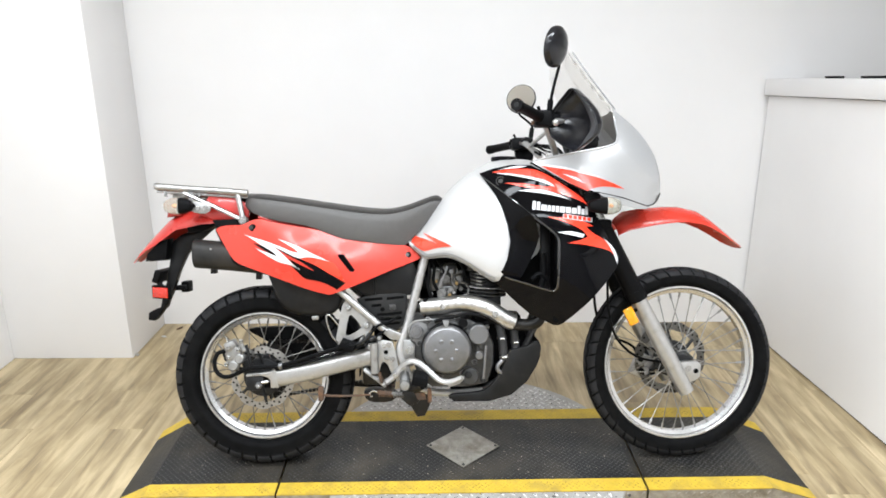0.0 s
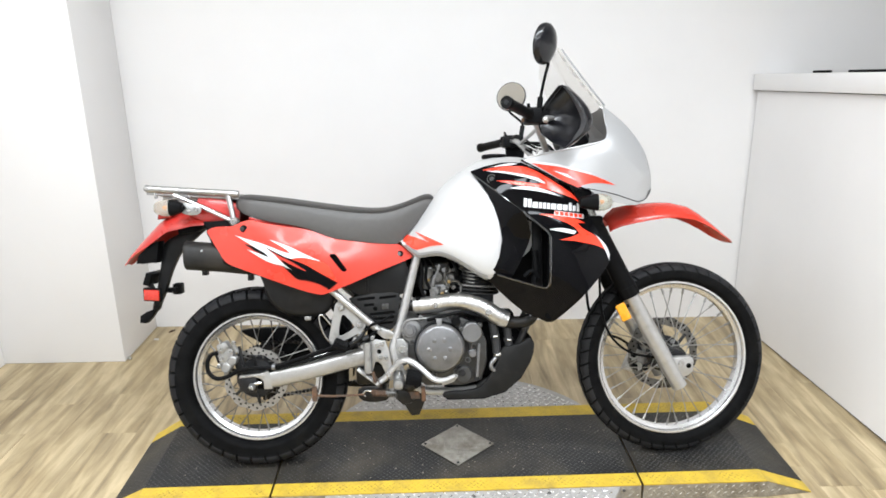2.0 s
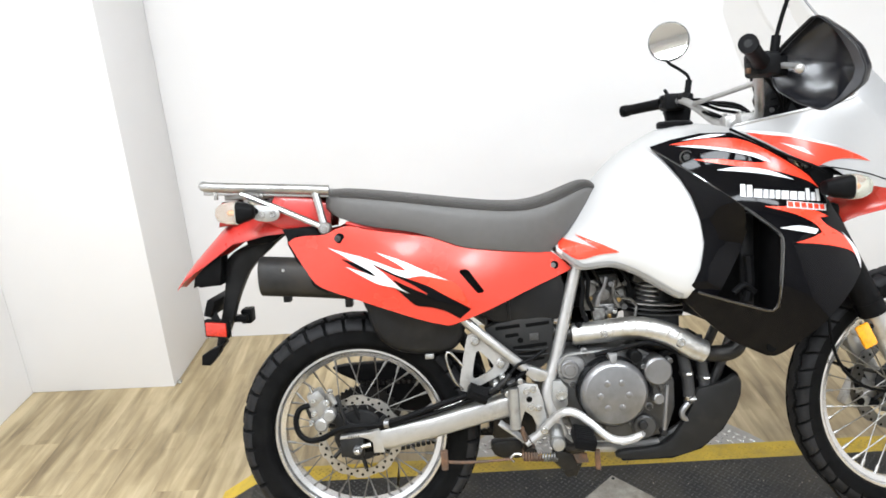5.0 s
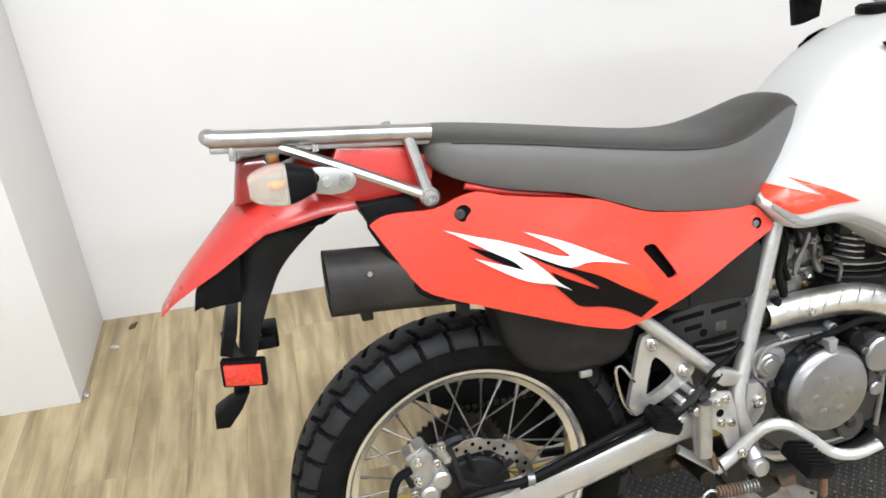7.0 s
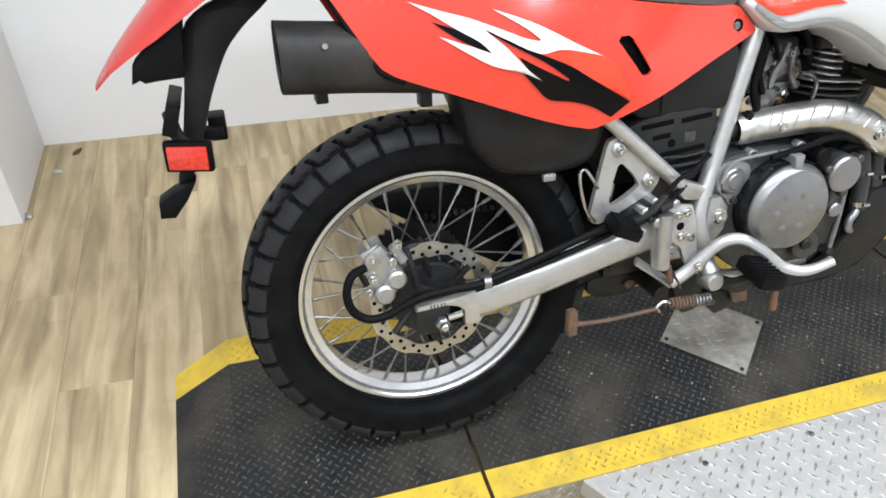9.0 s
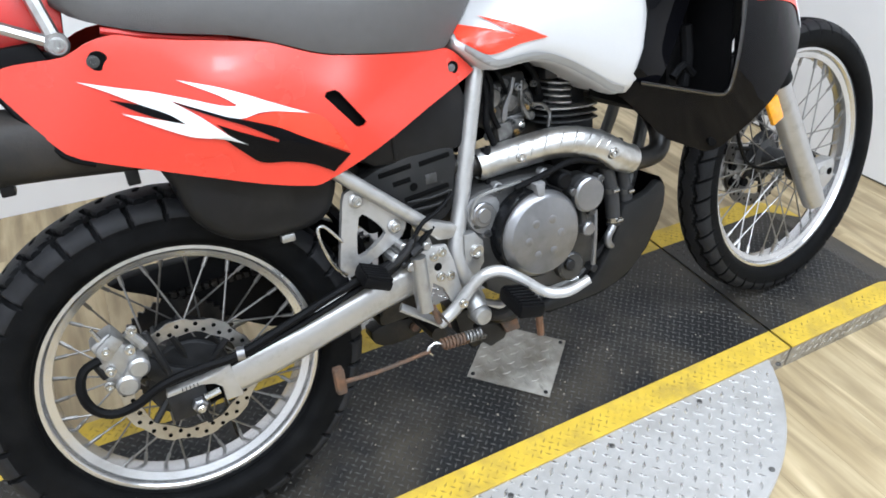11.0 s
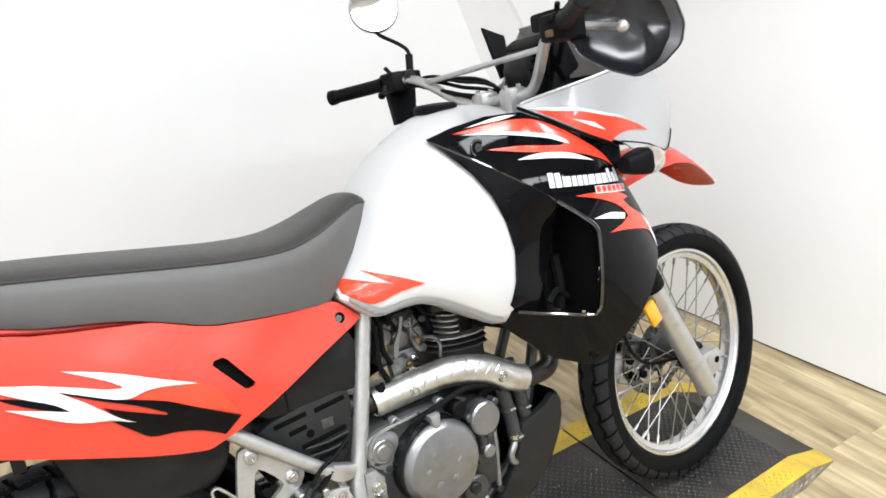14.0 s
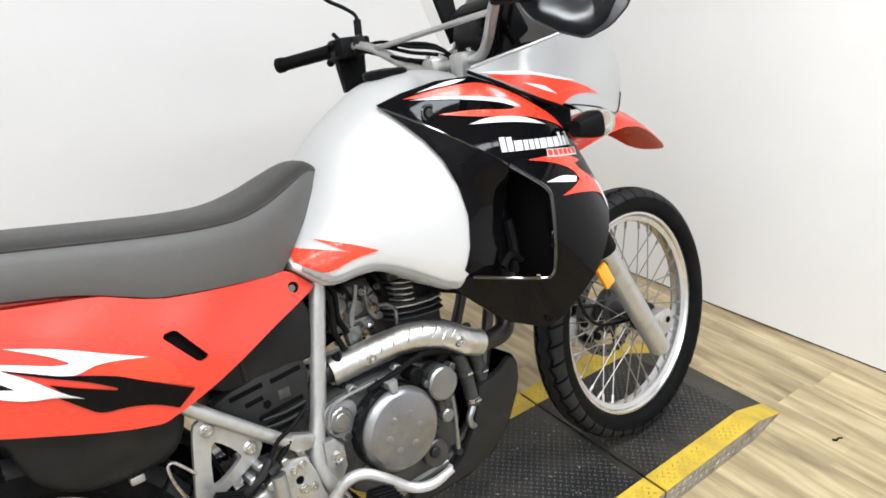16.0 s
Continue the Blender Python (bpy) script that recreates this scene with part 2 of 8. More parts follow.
TAIL_LENS = material("tail_lens_red", (0.20, 0.008, 0.006), 0.15, 0, 0.1, 100, coat=0.5)
RED_LENS = material("red_reflector", (0.52, 0.026, 0.014), 0.12, 0, 0.25, 190, coat=0.6)

# near black, mostly for marks and sheets standing in for shade in holes
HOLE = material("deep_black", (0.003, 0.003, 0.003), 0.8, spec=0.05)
GREASE = material("oily_black_metal", (0.011, 0.010, 0.009), 0.4, 0.4, 0.4, 40, 0.3, 200, dirt=(0.032, 0.024, 0.017), dirt_at=0.62, dirt_scale=20)


def glass_material(name, colour, rough=0.05, ior=1.02, clear=1.0):
    m = bpy.data.materials.new(name)
    m.use_nodes = True
    b = m.node_tree.nodes["Principled BSDF"]
    b.inputs["Base Color"].default_value = (*colour, 1)
    b.inputs["Transmission Weight"].default_value = clear
    b.inputs["Roughness"].default_value = rough
    b.inputs["IOR"].default_value = ior
    return m


SCREEN = glass_material("clear_screen", (0.90, 0.89, 0.87))
CLEAR_LENS = glass_material("clear_signal_lens", (0.70, 0.69, 0.60), 0.18, 1.3, 0.74)


def mirror_material():
    m = bpy.data.materials.new("mirror_glass")
    m.use_nodes = True
    b = m.node_tree.nodes["Principled BSDF"]
    b.inputs["Base Color"].default_value = (0.78, 0.78, 0.77, 1)
    b.inputs["Metallic"].default_value = 1.0
    b.inputs["Roughness"].default_value = 0.03
    return m


MIRROR = mirror_material()


# ---- builders ----
def mesh_of(name, bm, mat, sharp=35):
    me = bpy.data.meshes.new(name)
    bmesh.ops.recalc_face_normals(bm, faces=bm.faces)
    bm.to_mesh(me)
    bm.free()
    for p in me.polygons:
        p.use_smooth = True
    me.set_sharp_from_angle(angle=radians(sharp))
    me.materials.append(mat)
    return me


def part(name, bm, mat, parent, label="", sharp=35):
    ob = new(name, mesh_of(name, bm, mat, sharp))
    ob.parent = parent
    if label:
        tagged(ob, label)
    return ob


def thing(name, label, category, m=None, group="", kind=""):
    ob = new(name)
    ob.empty_display_size = 0.1
    if m is not None:
        ob.matrix_world = m
    return tagged(ob, label, category, group, kind)


def setting(name, bm, mat, label, category, sharp=35):
    ob = new(name, mesh_of(name, bm, mat, sharp))
    return tagged(ob, label, category, "", "structure")


def box(bm, lo, hi, bevel=0.0, m=None, seg=2):
    made = bmesh.ops.create_cube(bm, size=1.0)["verts"]
    c = [(a + b) / 2 for a, b in zip(lo, hi)]
    d = [abs(b - a) for a, b in zip(lo, hi)]
    for v in made:
        v.co = Vector((v.co.x * d[0] + c[0], v.co.y * d[1] + c[1], v.co.z * d[2] + c[2]))
    if bevel:
        edges = {e for v in made for e in v.link_edges}
        made = list({v for f in bmesh.ops.bevel(bm, geom=list(edges), offset=bevel, segments=seg, affect="EDGES", profile=0.5)["faces"] for v in f.verts} | {v for v in made if v.is_valid})
    if m is not None:
        bmesh.ops.transform(bm, matrix=m, verts=list({v for v in made if v.is_valid}))
    return bm


def q(x, w, h):
    """A place on the bike: ahead, towards its right side, up."""
    return Vector((x, -w, h))


def curve_points(pts, n):
    """A smooth line through the points (Catmull-Rom), n steps between two."""
    p = [Vector(v) for v in pts]
    if n < 2 or len(p) < 3:
        return p
    p = [2 * p[0] - p[1], *p, 2 * p[-1] - p[-2]]
    out = []
    for a, b, c, d in zip(p, p[1:], p[2:], p[3:]):
        for k in range(n):
            t = k / n
            out.append(0.5 * (2 * b + (c - a) * t + (2 * a - 5 * b + 4 * c - d) * t * t + (3 * b - a - 3 * c + d) * t**3))
    return [*out, p[-2]]


def tube(bm, pts, r, seg=10, n=4, flat=1.0, caps=True):
    """A round bar along a smooth line; r may be a list, one for each point."""
    line = curve_points(pts, n)
    radii = list(r) if isinstance(r, (list, tuple)) else [r] * len(pts)
    last, rings, side = len(line) - 1, [], None
    for i, c in enumerate(line):
        t = (line[min(i + 1, last)] - line[max(i - 1, 0)]).normalized()
        if side is None:
            side = t.orthogonal().normalized()
        side = (side - t * side.dot(t)).normalized()
        up = t.cross(side)
        u = i / max(last, 1) * (len(radii) - 1)
        k = min(int(u), len(radii) - 2) if len(radii) > 1 else 0
        rr = radii[k] + (radii[k + 1] - radii[k]) * (u - k) if len(radii) > 1 else radii[0]
        rings.append([bm.verts.new(c + side * math.cos(a) * rr + up * math.sin(a) * rr * flat) for a in (2 * math.pi * j / seg for j in range(seg))])
    for a, b in zip(rings, rings[1:]):
        for j in range(seg):
            bm.faces.new((a[j], a[(j + 1) % seg], b[(j + 1) % seg], b[j]))
    if caps:
        bm.faces.new(rings[0][::-1])
        bm.faces.new(rings[-1])
    return bm


def lathe(bm, profile, seg=32, m=None, closed=False, ends=True):
    """Turns a profile of (radius, way along y) round the y axis."""
    rings = []
    for r, y in profile:
        rings.append([bm.verts.new((r * math.cos(2 * math.pi * j / seg), y, r * math.sin(2 * math.pi * j / seg))) for j in range(seg)])
    pairs = list(zip(rings, rings[1:])) + ([(rings[-1], rings[0])] if closed else [])
    for a, b in pairs:
        for j in range(seg):
            bm.faces.new((a[j], a[(j + 1) % seg], b[(j + 1) % seg], b[j]))
    if ends and not closed:
        bm.faces.new(rings[0])
        bm.faces.new(rings[-1][::-1])
    if m is not None:
        bmesh.ops.transform(bm, matrix=m, verts=[v for ring in rings for v in ring])
    return bm


def disc_at(bm, x, w0, w1, h, r, bevel=0.003, seg=28):
    """A round boss that stands out sideways from w0 to w1."""
    return lathe(bm, [(r, -w0), (r, -(w1 - bevel)), (r - bevel, -w1)], seg, Matrix.Translation((x, 0, h)))


def prism(bm, outline, w0, w1, bevel=0.0):
    """A plate: an outline of (ahead, up), from w0 to w1 sideways."""
    a = [bm.verts.new((x, -w0, h)) for x, h in outline]
    b = [bm.verts.new((x, -w1, h)) for x, h in outline]
    n = len(a)
    faces = [bm.faces.new(a), bm.faces.new(b[::-1])]
    for i in range(n):
        faces.append(bm.faces.new((a[i], b[i], b[(i + 1) % n], a[(i + 1) % n])))
    bmesh.ops.recalc_face_normals(bm, faces=faces)
    if bevel:
        bmesh.ops.bevel(bm, geom=list({e for f in faces[:2] for e in f.edges}), offset=bevel, segments=2, affect="EDGES", profile=0.5)
    return bm


def smooth_outline(pts, n=3, closed=True):
    p = [Vector((x, h, 0)) for x, h in pts]
    if closed:
        p = [p[-1], *p, p[0], p[1]]
        out = []
        for a, b, c, d in zip(p, p[1:], p[2:], p[3:]):
            for k in range(n):
                t = k / n
                v = 0.5 * (2 * b + (c - a) * t + (2 * a - 5 * b + 4 * c - d) * t * t + (3 * b - a - 3 * c + d) * t**3)
                out.append((v.x, v.y))
        return out
    return [(v.x, v.y) for v in curve_points(p, n)]


def soft_outline(pts, n=3, corner=52):
    """Rounds a closed outline's gentle bends and keeps its sharp tips."""
    p = [Vector(v) for v in pts]
    m = len(p)
    tips = [abs((p[i] - p[i - 1]).angle_signed(p[(i + 1) % m] - p[i])) > radians(corner) for i in range(m)]
    out = []
    for i in range(m):
        b, c = p[i], p[(i + 1) % m]
        d = (c - b).length
        ta = (c - b) if tips[i] else (c - p[i - 1]).normalized() * d
        tb = (c - b) if tips[(i + 1) % m] else (p[(i + 2) % m] - b).normalized() * d
        for k in range(n):
            t = k / n
            v = b * (2 * t**3 - 3 * t * t + 1) + ta * (t**3 - 2 * t * t + t) + c * (3 * t * t - 2 * t**3) + tb * (t**3 - t * t)
            out.append((v.x, v.y))
    return out


def spread(points, square=False, ease=1e-4):
    """A smooth sideways width over (ahead, up) from a few known ones."""
    xy = np.array([p[:2] for p in points], float)
    val = np.array([p[2] for p in points], float)
    if square:
        val = val**2
    def kernel(d):
        return np.where(d > 1e-9, d * d * np.log(np.maximum(d, 1e-9)), 0)
    k = kernel(np.linalg.norm(xy[:, None] - xy[None], axis=-1)) + ease * np.eye(len(xy))
    one = np.c_[np.ones(len(xy)), xy]
    a = np.block([[k, one], [one.T, np.zeros((3, 3))]])
    c = np.linalg.solve(a, np.r_[val, 0, 0, 0])

    def width(x, h):
        d = np.hypot(xy[:, 0] - x, xy[:, 1] - h)
        v = float(kernel(d) @ c[:-3] + c[-3] + c[-2] * x + c[-1] * h)
        return math.sqrt(max(v, 0)) if square else v

    return width


def cubic(points, square=False):
    """The smoothest even width over (ahead, up): a cubic through the known ones."""
    def terms(x, h):
        return [(x - 1) ** i * (h - 0.9) ** j for i in range(4) for j in range(4 - i)]
    val = [p[2] ** 2 if square else p[2] for p in points]
    c = np.linalg.lstsq(np.array([terms(p[0], p[1]) for p in points]), np.array(val), rcond=None)[0]

    def width(x, h):
        v = float(np.array(terms(x, h)) @ c)
        return math.sqrt(max(v, 0)) if square else v

    return width


def along(x, w, h, side):
    """A place on a side panel, laid along the bike's own middle plane."""
    return q(x + 0.0227 * (0.242 * h - 0.97 * w), side * (w + 0.0220 * x), h - 0.0055 * x)


def panel(bm, outline, width, thick=0.004, step=0.03, lift=0.0, sides=(1,), holes=(), concave=False, cuts=()):
    """A shell over an outline of (ahead, up), pushed sideways by width(ahead, up); sides: 1 right, -1 left."""
    for side in sides:
        flat = bmesh.new()
        ring = [flat.verts.new((x, 0, h)) for x, h in outline]
        if concave:
            for tri in tessellate_polygon([[v.co for v in ring]]):
                flat.faces.new([ring[k] for k in tri])
        else:
            flat.faces.new(ring)
        xs, hs = [x for x, _ in outline], [h for _, h in outline]
        for axis, lo, hi in ((0, min(xs), max(xs)), (2, min(hs), max(hs))):
            k = lo + step
            while k < hi - step * 0.3:
                co, no = [0, 0, 0], [0, 0, 0]
                co[axis], no[axis] = k, 1
                bmesh.ops.bisect_plane(flat, geom=flat.verts[:] + flat.edges[:] + flat.faces[:], plane_co=co, plane_no=no)
                k += step
        for co, no in cuts:
            bmesh.ops.bisect_plane(flat, geom=flat.verts[:] + flat.edges[:] + flat.faces[:], plane_co=co, plane_no=no)
        for hole in holes:
            for (x0, h0), (x1, h1) in zip(hole, [*hole[1:], hole[0]]):
                bmesh.ops.bisect_plane(flat, geom=flat.verts[:] + flat.edges[:] + flat.faces[:], plane_co=(x0, 0, h0), plane_no=(h1 - h0, 0, -(x1 - x0)))
            gone = []
            for f in flat.faces:
                c = f.calc_center_median()
                signs = [((x1 - x0) * (c.z - h0) - (h1 - h0) * (c.x - x0)) > 0 for (x0, h0), (x1, h1) in zip(hole, [*hole[1:], hole[0]])]
                if all(signs) or not any(signs):
                    gone.append(f)
            bmesh.ops.delete(flat, geom=gone, context="FACES")
        bmesh.ops.remove_doubles(flat, verts=flat.verts, dist=0.0006)
        bmesh.ops.dissolve_degenerate(flat, dist=0.0008, edges=flat.edges)
        bmesh.ops.triangulate(flat, faces=[f for f in flat.faces if len(f.verts) > 4])
        outer, inner = {}, {}
        for v in flat.verts:
            w = width(v.co.x, v.co.z) + lift
            outer[v] = bm.verts.new(along(v.co.x, w, v.co.z, side))
            if thick:
                inner[v] = bm.verts.new(along(v.co.x, w - thick, v.co.z, side))
        for f in flat.faces:
            if f.calc_area() < 1e-9 or bm.faces.get([outer[v] for v in f.verts]):
                continue
            bm.faces.new([outer[v] for v in f.verts])
            if thick:
                bm.faces.new([inner[v] for v in reversed(f.verts)])
        if thick:
            for e in flat.edges:
                if len(e.link_faces) == 1:
                    a, b = e.verts
                    if bm.faces.get((outer[a], outer[b], inner[b], inner[a])):
                        continue
                    bm.faces.new((outer[a], outer[b], inner[b], inner[a]))
        flat.free()
    return bm


def sticker(outline, width, lift, step=0.014, thick=0.0008):
    """A thin sticker of any outline, laid over a panel."""
    flat = bmesh.new()
    ring = [flat.verts.new((x, 0, h)) for x, h in outline]
    for tri in tessellate_polygon([[v.co for v in ring]]):
        flat.faces.new([ring[k] for k in tri])
    for _ in range(7):
        long = [e for e in flat.edges if e.calc_length() > step]
        if not long:
            break
        bmesh.ops.subdivide_edges(flat, edges=long, cuts=1)
        bmesh.ops.triangulate(flat, faces=[f for f in flat.faces if len(f.verts) > 3])
    for f in flat.faces:
        if f.normal.y > 0:
            f.normal_flip()
    bm = bmesh.new()
    up = {v: bm.verts.new(along(v.co.x, width(v.co.x, v.co.z) + lift, v.co.z, 1)) for v in flat.verts}
    low = {v: bm.verts.new(along(v.co.x, width(v.co.x, v.co.z) + lift - thick, v.co.z, 1)) for v in flat.verts}
    for f in flat.faces:
        bm.faces.new([up[v] for v in f.verts])
    for e in flat.edges:
        if len(e.link_faces) == 1:
            a, b = e.verts
            bm.faces.new((up[a], up[b], low[b], low[a]))
    flat.free()
    return bm


def loft(bm, stations, closed_ends=True):
    """Joins cross-sections, each a list of places for the right half from the top's middle to the bottom's; mirrored."""
    rings = []
    for st in stations:
        right = [Vector(p) for p in st]
        left = [Vector((p.x, -p.y, p.z)) for p in reversed(right) if abs(p.y) > 1e-6]
        rings.append([bm.verts.new(p) for p in right + left])
    n = len(rings[0])
    for a, b in zip(rings, rings[1:]):
        for j in range(n):
            bm.faces.new((a[j], a[(j + 1) % n], b[(j + 1) % n], b[j]))
    if closed_ends:
        bm.faces.new(rings[0][::-1])
        bm.faces.new(rings[-1])
    return bm


def lerp(table, x):
    return float(np.interp(x, [a for a, _ in table], [b for _, b in table]))


def bolt(bm, x, w, h, r=0.008, proud=0.006):
    """A flanged bolt head with a socket, seen from the side."""
    m = Matrix.Translation((x, -w, h))
    lathe(bm, [(r * 1.35, 0), (r * 1.35, -proud * 0.3), (r, -proud * 0.35), (r, -proud), (r * 0.55, -proud), (r * 0.5, -proud * 0.45), (0.0005, -proud * 0.45)], 12, m)
    return bm


# ---- room ----
def slab(name, lo, hi, mat, label, category, bevel=0.0):
    return setting(name, box(bmesh.new(), lo, hi, bevel), mat, label, category)


slab("wall_back", (-2.2, BACK, FLOOR), (5.2, BACK + 0.12, CEIL), WALL, "smooth white painted back wall of the bay", "wall")
slab("wall_pillar", (-1.75, 0.935, FLOOR), (-0.905, BACK - 0.002, CEIL), WALL, "white painted boxed-out pillar beside the bay", "wall", 0.004)
slab("wall_left", (-1.75, -3.6, FLOOR), (-1.5, 0.933, CEIL), WALL, "white painted side wall of the bay", "wall")
# unseen walls and ceiling added to close the room and bounce light
slab("wall_behind", (-1.75, -3.72, FLOOR), (5.2, -3.6, CEIL), GREY_WALL, "unseen wall opposite the bay, its grey set for reflections", "wall")
slab("wall_far", (5.2, -3.72, FLOOR), (5.32, BACK + 0.12, CEIL), WALL, "unseen plain white far wall", "wall")
slab("ceiling", (-1.75, -3.72, CEIL), (5.32, BACK + 0.12, CEIL + 0.1), CEILING, "unseen plain white ceiling", "ceiling")
slab("ground", (-2.2, -3.9, FLOOR - 0.08), (5.4, BACK + 0.2, FLOOR - 0.012), HOLE, "dark concrete slab under the flooring", "floor")

# low partition beside the bay, a little out of square
PART = pose(2.29, BACK, 0, 0, 0, 4.2)
bm = bmesh.new()
box(bm, (0.0, -4.6, FLOOR + 0.007), (0.12, -0.012, 1.168))
for v in bm.verts:
    if v.co.z > 1 and v.co.y < -1:
        v.co.z += 0.31
bmesh.ops.transform(bm, matrix=PART, verts=bm.verts)
setting("wall_right", bm, WALL, "white painted low partition wall beside the bay", "wall")
setting("trim_joint", box(bmesh.new(), (0.004, -4.6, FLOOR + 0.0005), (0.116, -0.014, FLOOR + 0.0065), 0, PART), SATIN, "dark joint under the white partition wall", "trim")
CAP = PART @ Matrix.Translation((0, 0, 1.17)) @ pose(0, 0, 0, -3.9, 0, 0)
bm = box(bmesh.new(), (-0.03, -4.6, 0.002), (0.17, -0.02, 0.082), 0.003, CAP)
setting("trim_cap", bm, WALL, "white painted capping board on the low partition", "trim")
for y0, y1, wide in ((-0.51, -0.41, 0.03), (-1.22, -0.66, 0.05)):
    bm = box(bmesh.new(), (0.035, y0, 0.0825), (0.035 + wide, y1, 0.093), 0.003, CAP)
    item = new("tray", mesh_of("tray", bm, MATT))
    tagged(item, "thin black tray lying on the white partition cap", "tray")

# unseen ceiling light fittings, added to go with the area lamps
for tx, ty in TUBES:
    lamp = thing("ceiling_light", "unseen white ceiling light fitting, added with its lamp", "light", pose(tx, ty, CEIL), "ceiling lights")
    bm = box(bmesh.new(), (-0.62, -0.17, -0.06), (0.62, 0.17, 0.0), 0.006)
    part("housing", bm, CEILING, lamp)

# floor planks
floor = setting("floor", box(bmesh.new(), (-1.5, -3.6, FLOOR - 0.012), (5.2, BACK, FLOOR - 0.004)), HOLE, "light brown wood-look vinyl plank floor", "floor")
PLANK_W, PLANK_L = 0.152, 1.22
rng = random.Random(4)
bm = box(bmesh.new(), (-PLANK_W / 2 + 0.0002, -PLANK_L / 2 + 0.0002, -0.006), (PLANK_W / 2 - 0.0002, PLANK_L / 2 - 0.0002, 0), 0.0004, None, 1)
plank_mesh = mesh_of("plank", bm, WOOD)
PLANKS = []
px = -1.5 + PLANK_W / 2
while px < 5.2:
    py = -3.6 - rng.random() * PLANK_L * 0.8
    while py < BACK + PLANK_L / 2:
        PLANKS.append((px, py))
        py += PLANK_L
    px += PLANK_W
for px, py in PLANKS:
    lo, hi = max(py - PLANK_L / 2, -3.6), min(py + PLANK_L / 2, BACK)
    if hi - lo < 0.01:
        continue
    if hi - lo < PLANK_L - 0.001:
        cut = box(bmesh.new(), (-PLANK_W / 2 + 0.0002, lo - py + 0.0002, -0.006), (PLANK_W / 2 - 0.0002, hi - py - 0.0002, 0), 0.0004, None, 1)
        ob = new("plank", mesh_of("plank", cut, WOOD))
    else:
        ob = new("plank", plank_mesh)
    ob.location = (px, py, FLOOR)
    ob.parent = floor


# bits lying on the floor
def crumb(name, x, y, size, label, mat, seed):
    r = random.Random(seed)
    bm = bmesh.new()
    bmesh.ops.create_icosphere(bm, subdivisions=2, radius=1.0)
    for v in bm.verts:
        k = 0.8 + 0.4 * r.random()
        v.co = Vector((v.co.x * size[0] * k, v.co.y * size[1] * k, max(v.co.z, -0.6) * size[2] * k + size[2] * 0.7))
    ob = new(name, mesh_of(name, bm, mat, 60))
    ob.matrix_world = pose(x, y, FLOOR, 0, 0, r.uniform(0, 180))
    return tagged(ob, label, "litter")


crumb("pebble", -0.895, 0.965, (0.013, 0.011, 0.008), "dark round pebble on the floor beside the pillar", STEEL_PLATE, 3)
crumb("leaf_scrap", -0.802, 1.300, (0.022, 0.010, 0.003), "curled brown scrap on the floor by the back wall", RUST, 5)
crumb("paper_scrap", -0.846, 1.191, (0.016, 0.009, 0.003), "small pale scrap on the floor near the pillar", ALU_PLATE, 8)
bm = tube(bmesh.new(), [(-0.016, 0.004, 0.002), (-0.006, -0.003, 0.003), (0.004, 0.003, 0.003), (0.018, 0.0, 0.002)], [0.0035, 0.003, 0.0025, 0.002], 6, 3)
wisp = new("rubber_scrap", mesh_of("rubber_scrap", bm, MATT))
wisp.matrix_world = pose(1.965, -0.365, FLOOR, 0, 0, -20)
tagged(wisp, "thin twisted black rubber scrap on the floor beside the ramp", "litter")

# ---- lift platform ----
deck = thing("display_platform", "low black tread-plate motorcycle platform with yellow painted edges", "platform", pose(1.1, 0, 0, 0, 0, 1.03) @ Matrix.Translation((-1.1, 0, 0)))
Y_IN, Y_OUT, Y_FAR_IN, Y_FAR_OUT = -0.162, -0.229, 0.236, 0.312
SEAM_R, SEAM_F = 0.075, 1.343
X_TOP0, X_TOP1, X_END0, X_END1 = -0.372, 1.772, -0.493, 1.945


def sheet(bm, corners, depth=0.004):
    """A plate with four corners (x, y, z) seen from above, with a little thickness."""
    top = [bm.verts.new(c) for c in corners]
    low = [bm.verts.new((c[0], c[1], c[2] - depth)) for c in corners]
    bm.faces.new(top)
    bm.faces.new(low[::-1])
    n = len(top)
    for i in range(n):
        bm.faces.new((top[i], low[i], low[(i + 1) % n], top[(i + 1) % n]))
    return bm


def lozenges(bm, x0, x1, y0, y1, pitch, height, inside, z=0.0):
    """Raised bars of a tread plate, turned this way and that."""
    row = 0
    y = y0
    while y < y1:
        x = x0 + (pitch / 2 if row % 2 else 0)
        while x < x1:
            if inside(x, y):
                a = radians(45 if row % 2 else -45) + 0.0
                l, b = pitch * 0.44, pitch * 0.14
                c, s = math.cos(a), math.sin(a)
                def at(u, v, k):
                    zz = z(x + c * u - s * v) if callable(z) else z
                    return bm.verts.new((x + c * u - s * v, y + s * u + c * v, zz + k))
                base = [at(-l, 0, -0.001), at(0, -b, -0.001), at(l, 0, -0.001), at(0, b, -0.001)]
                top = [at(-l * 0.55, 0, height), at(0, -b * 0.45, height), at(l * 0.55, 0, height), at(0, b * 0.45, height)]
                bm.faces.new(top)
                for i in range(4):
                    bm.faces.new((base[i], base[(i + 1) % 4], top[(i + 1) % 4], top[i]))
            x += pitch
        y += pitch / 2
        row += 1
    return bm


def deck_z(x):
    if x > X_TOP1:
        return FLOOR * (x - X_TOP1) / (X_END1 - X_TOP1)
    if x < X_TOP0:
        return FLOOR * (X_TOP0 - x) / (X_TOP0 - X_END0)
    return 0.0


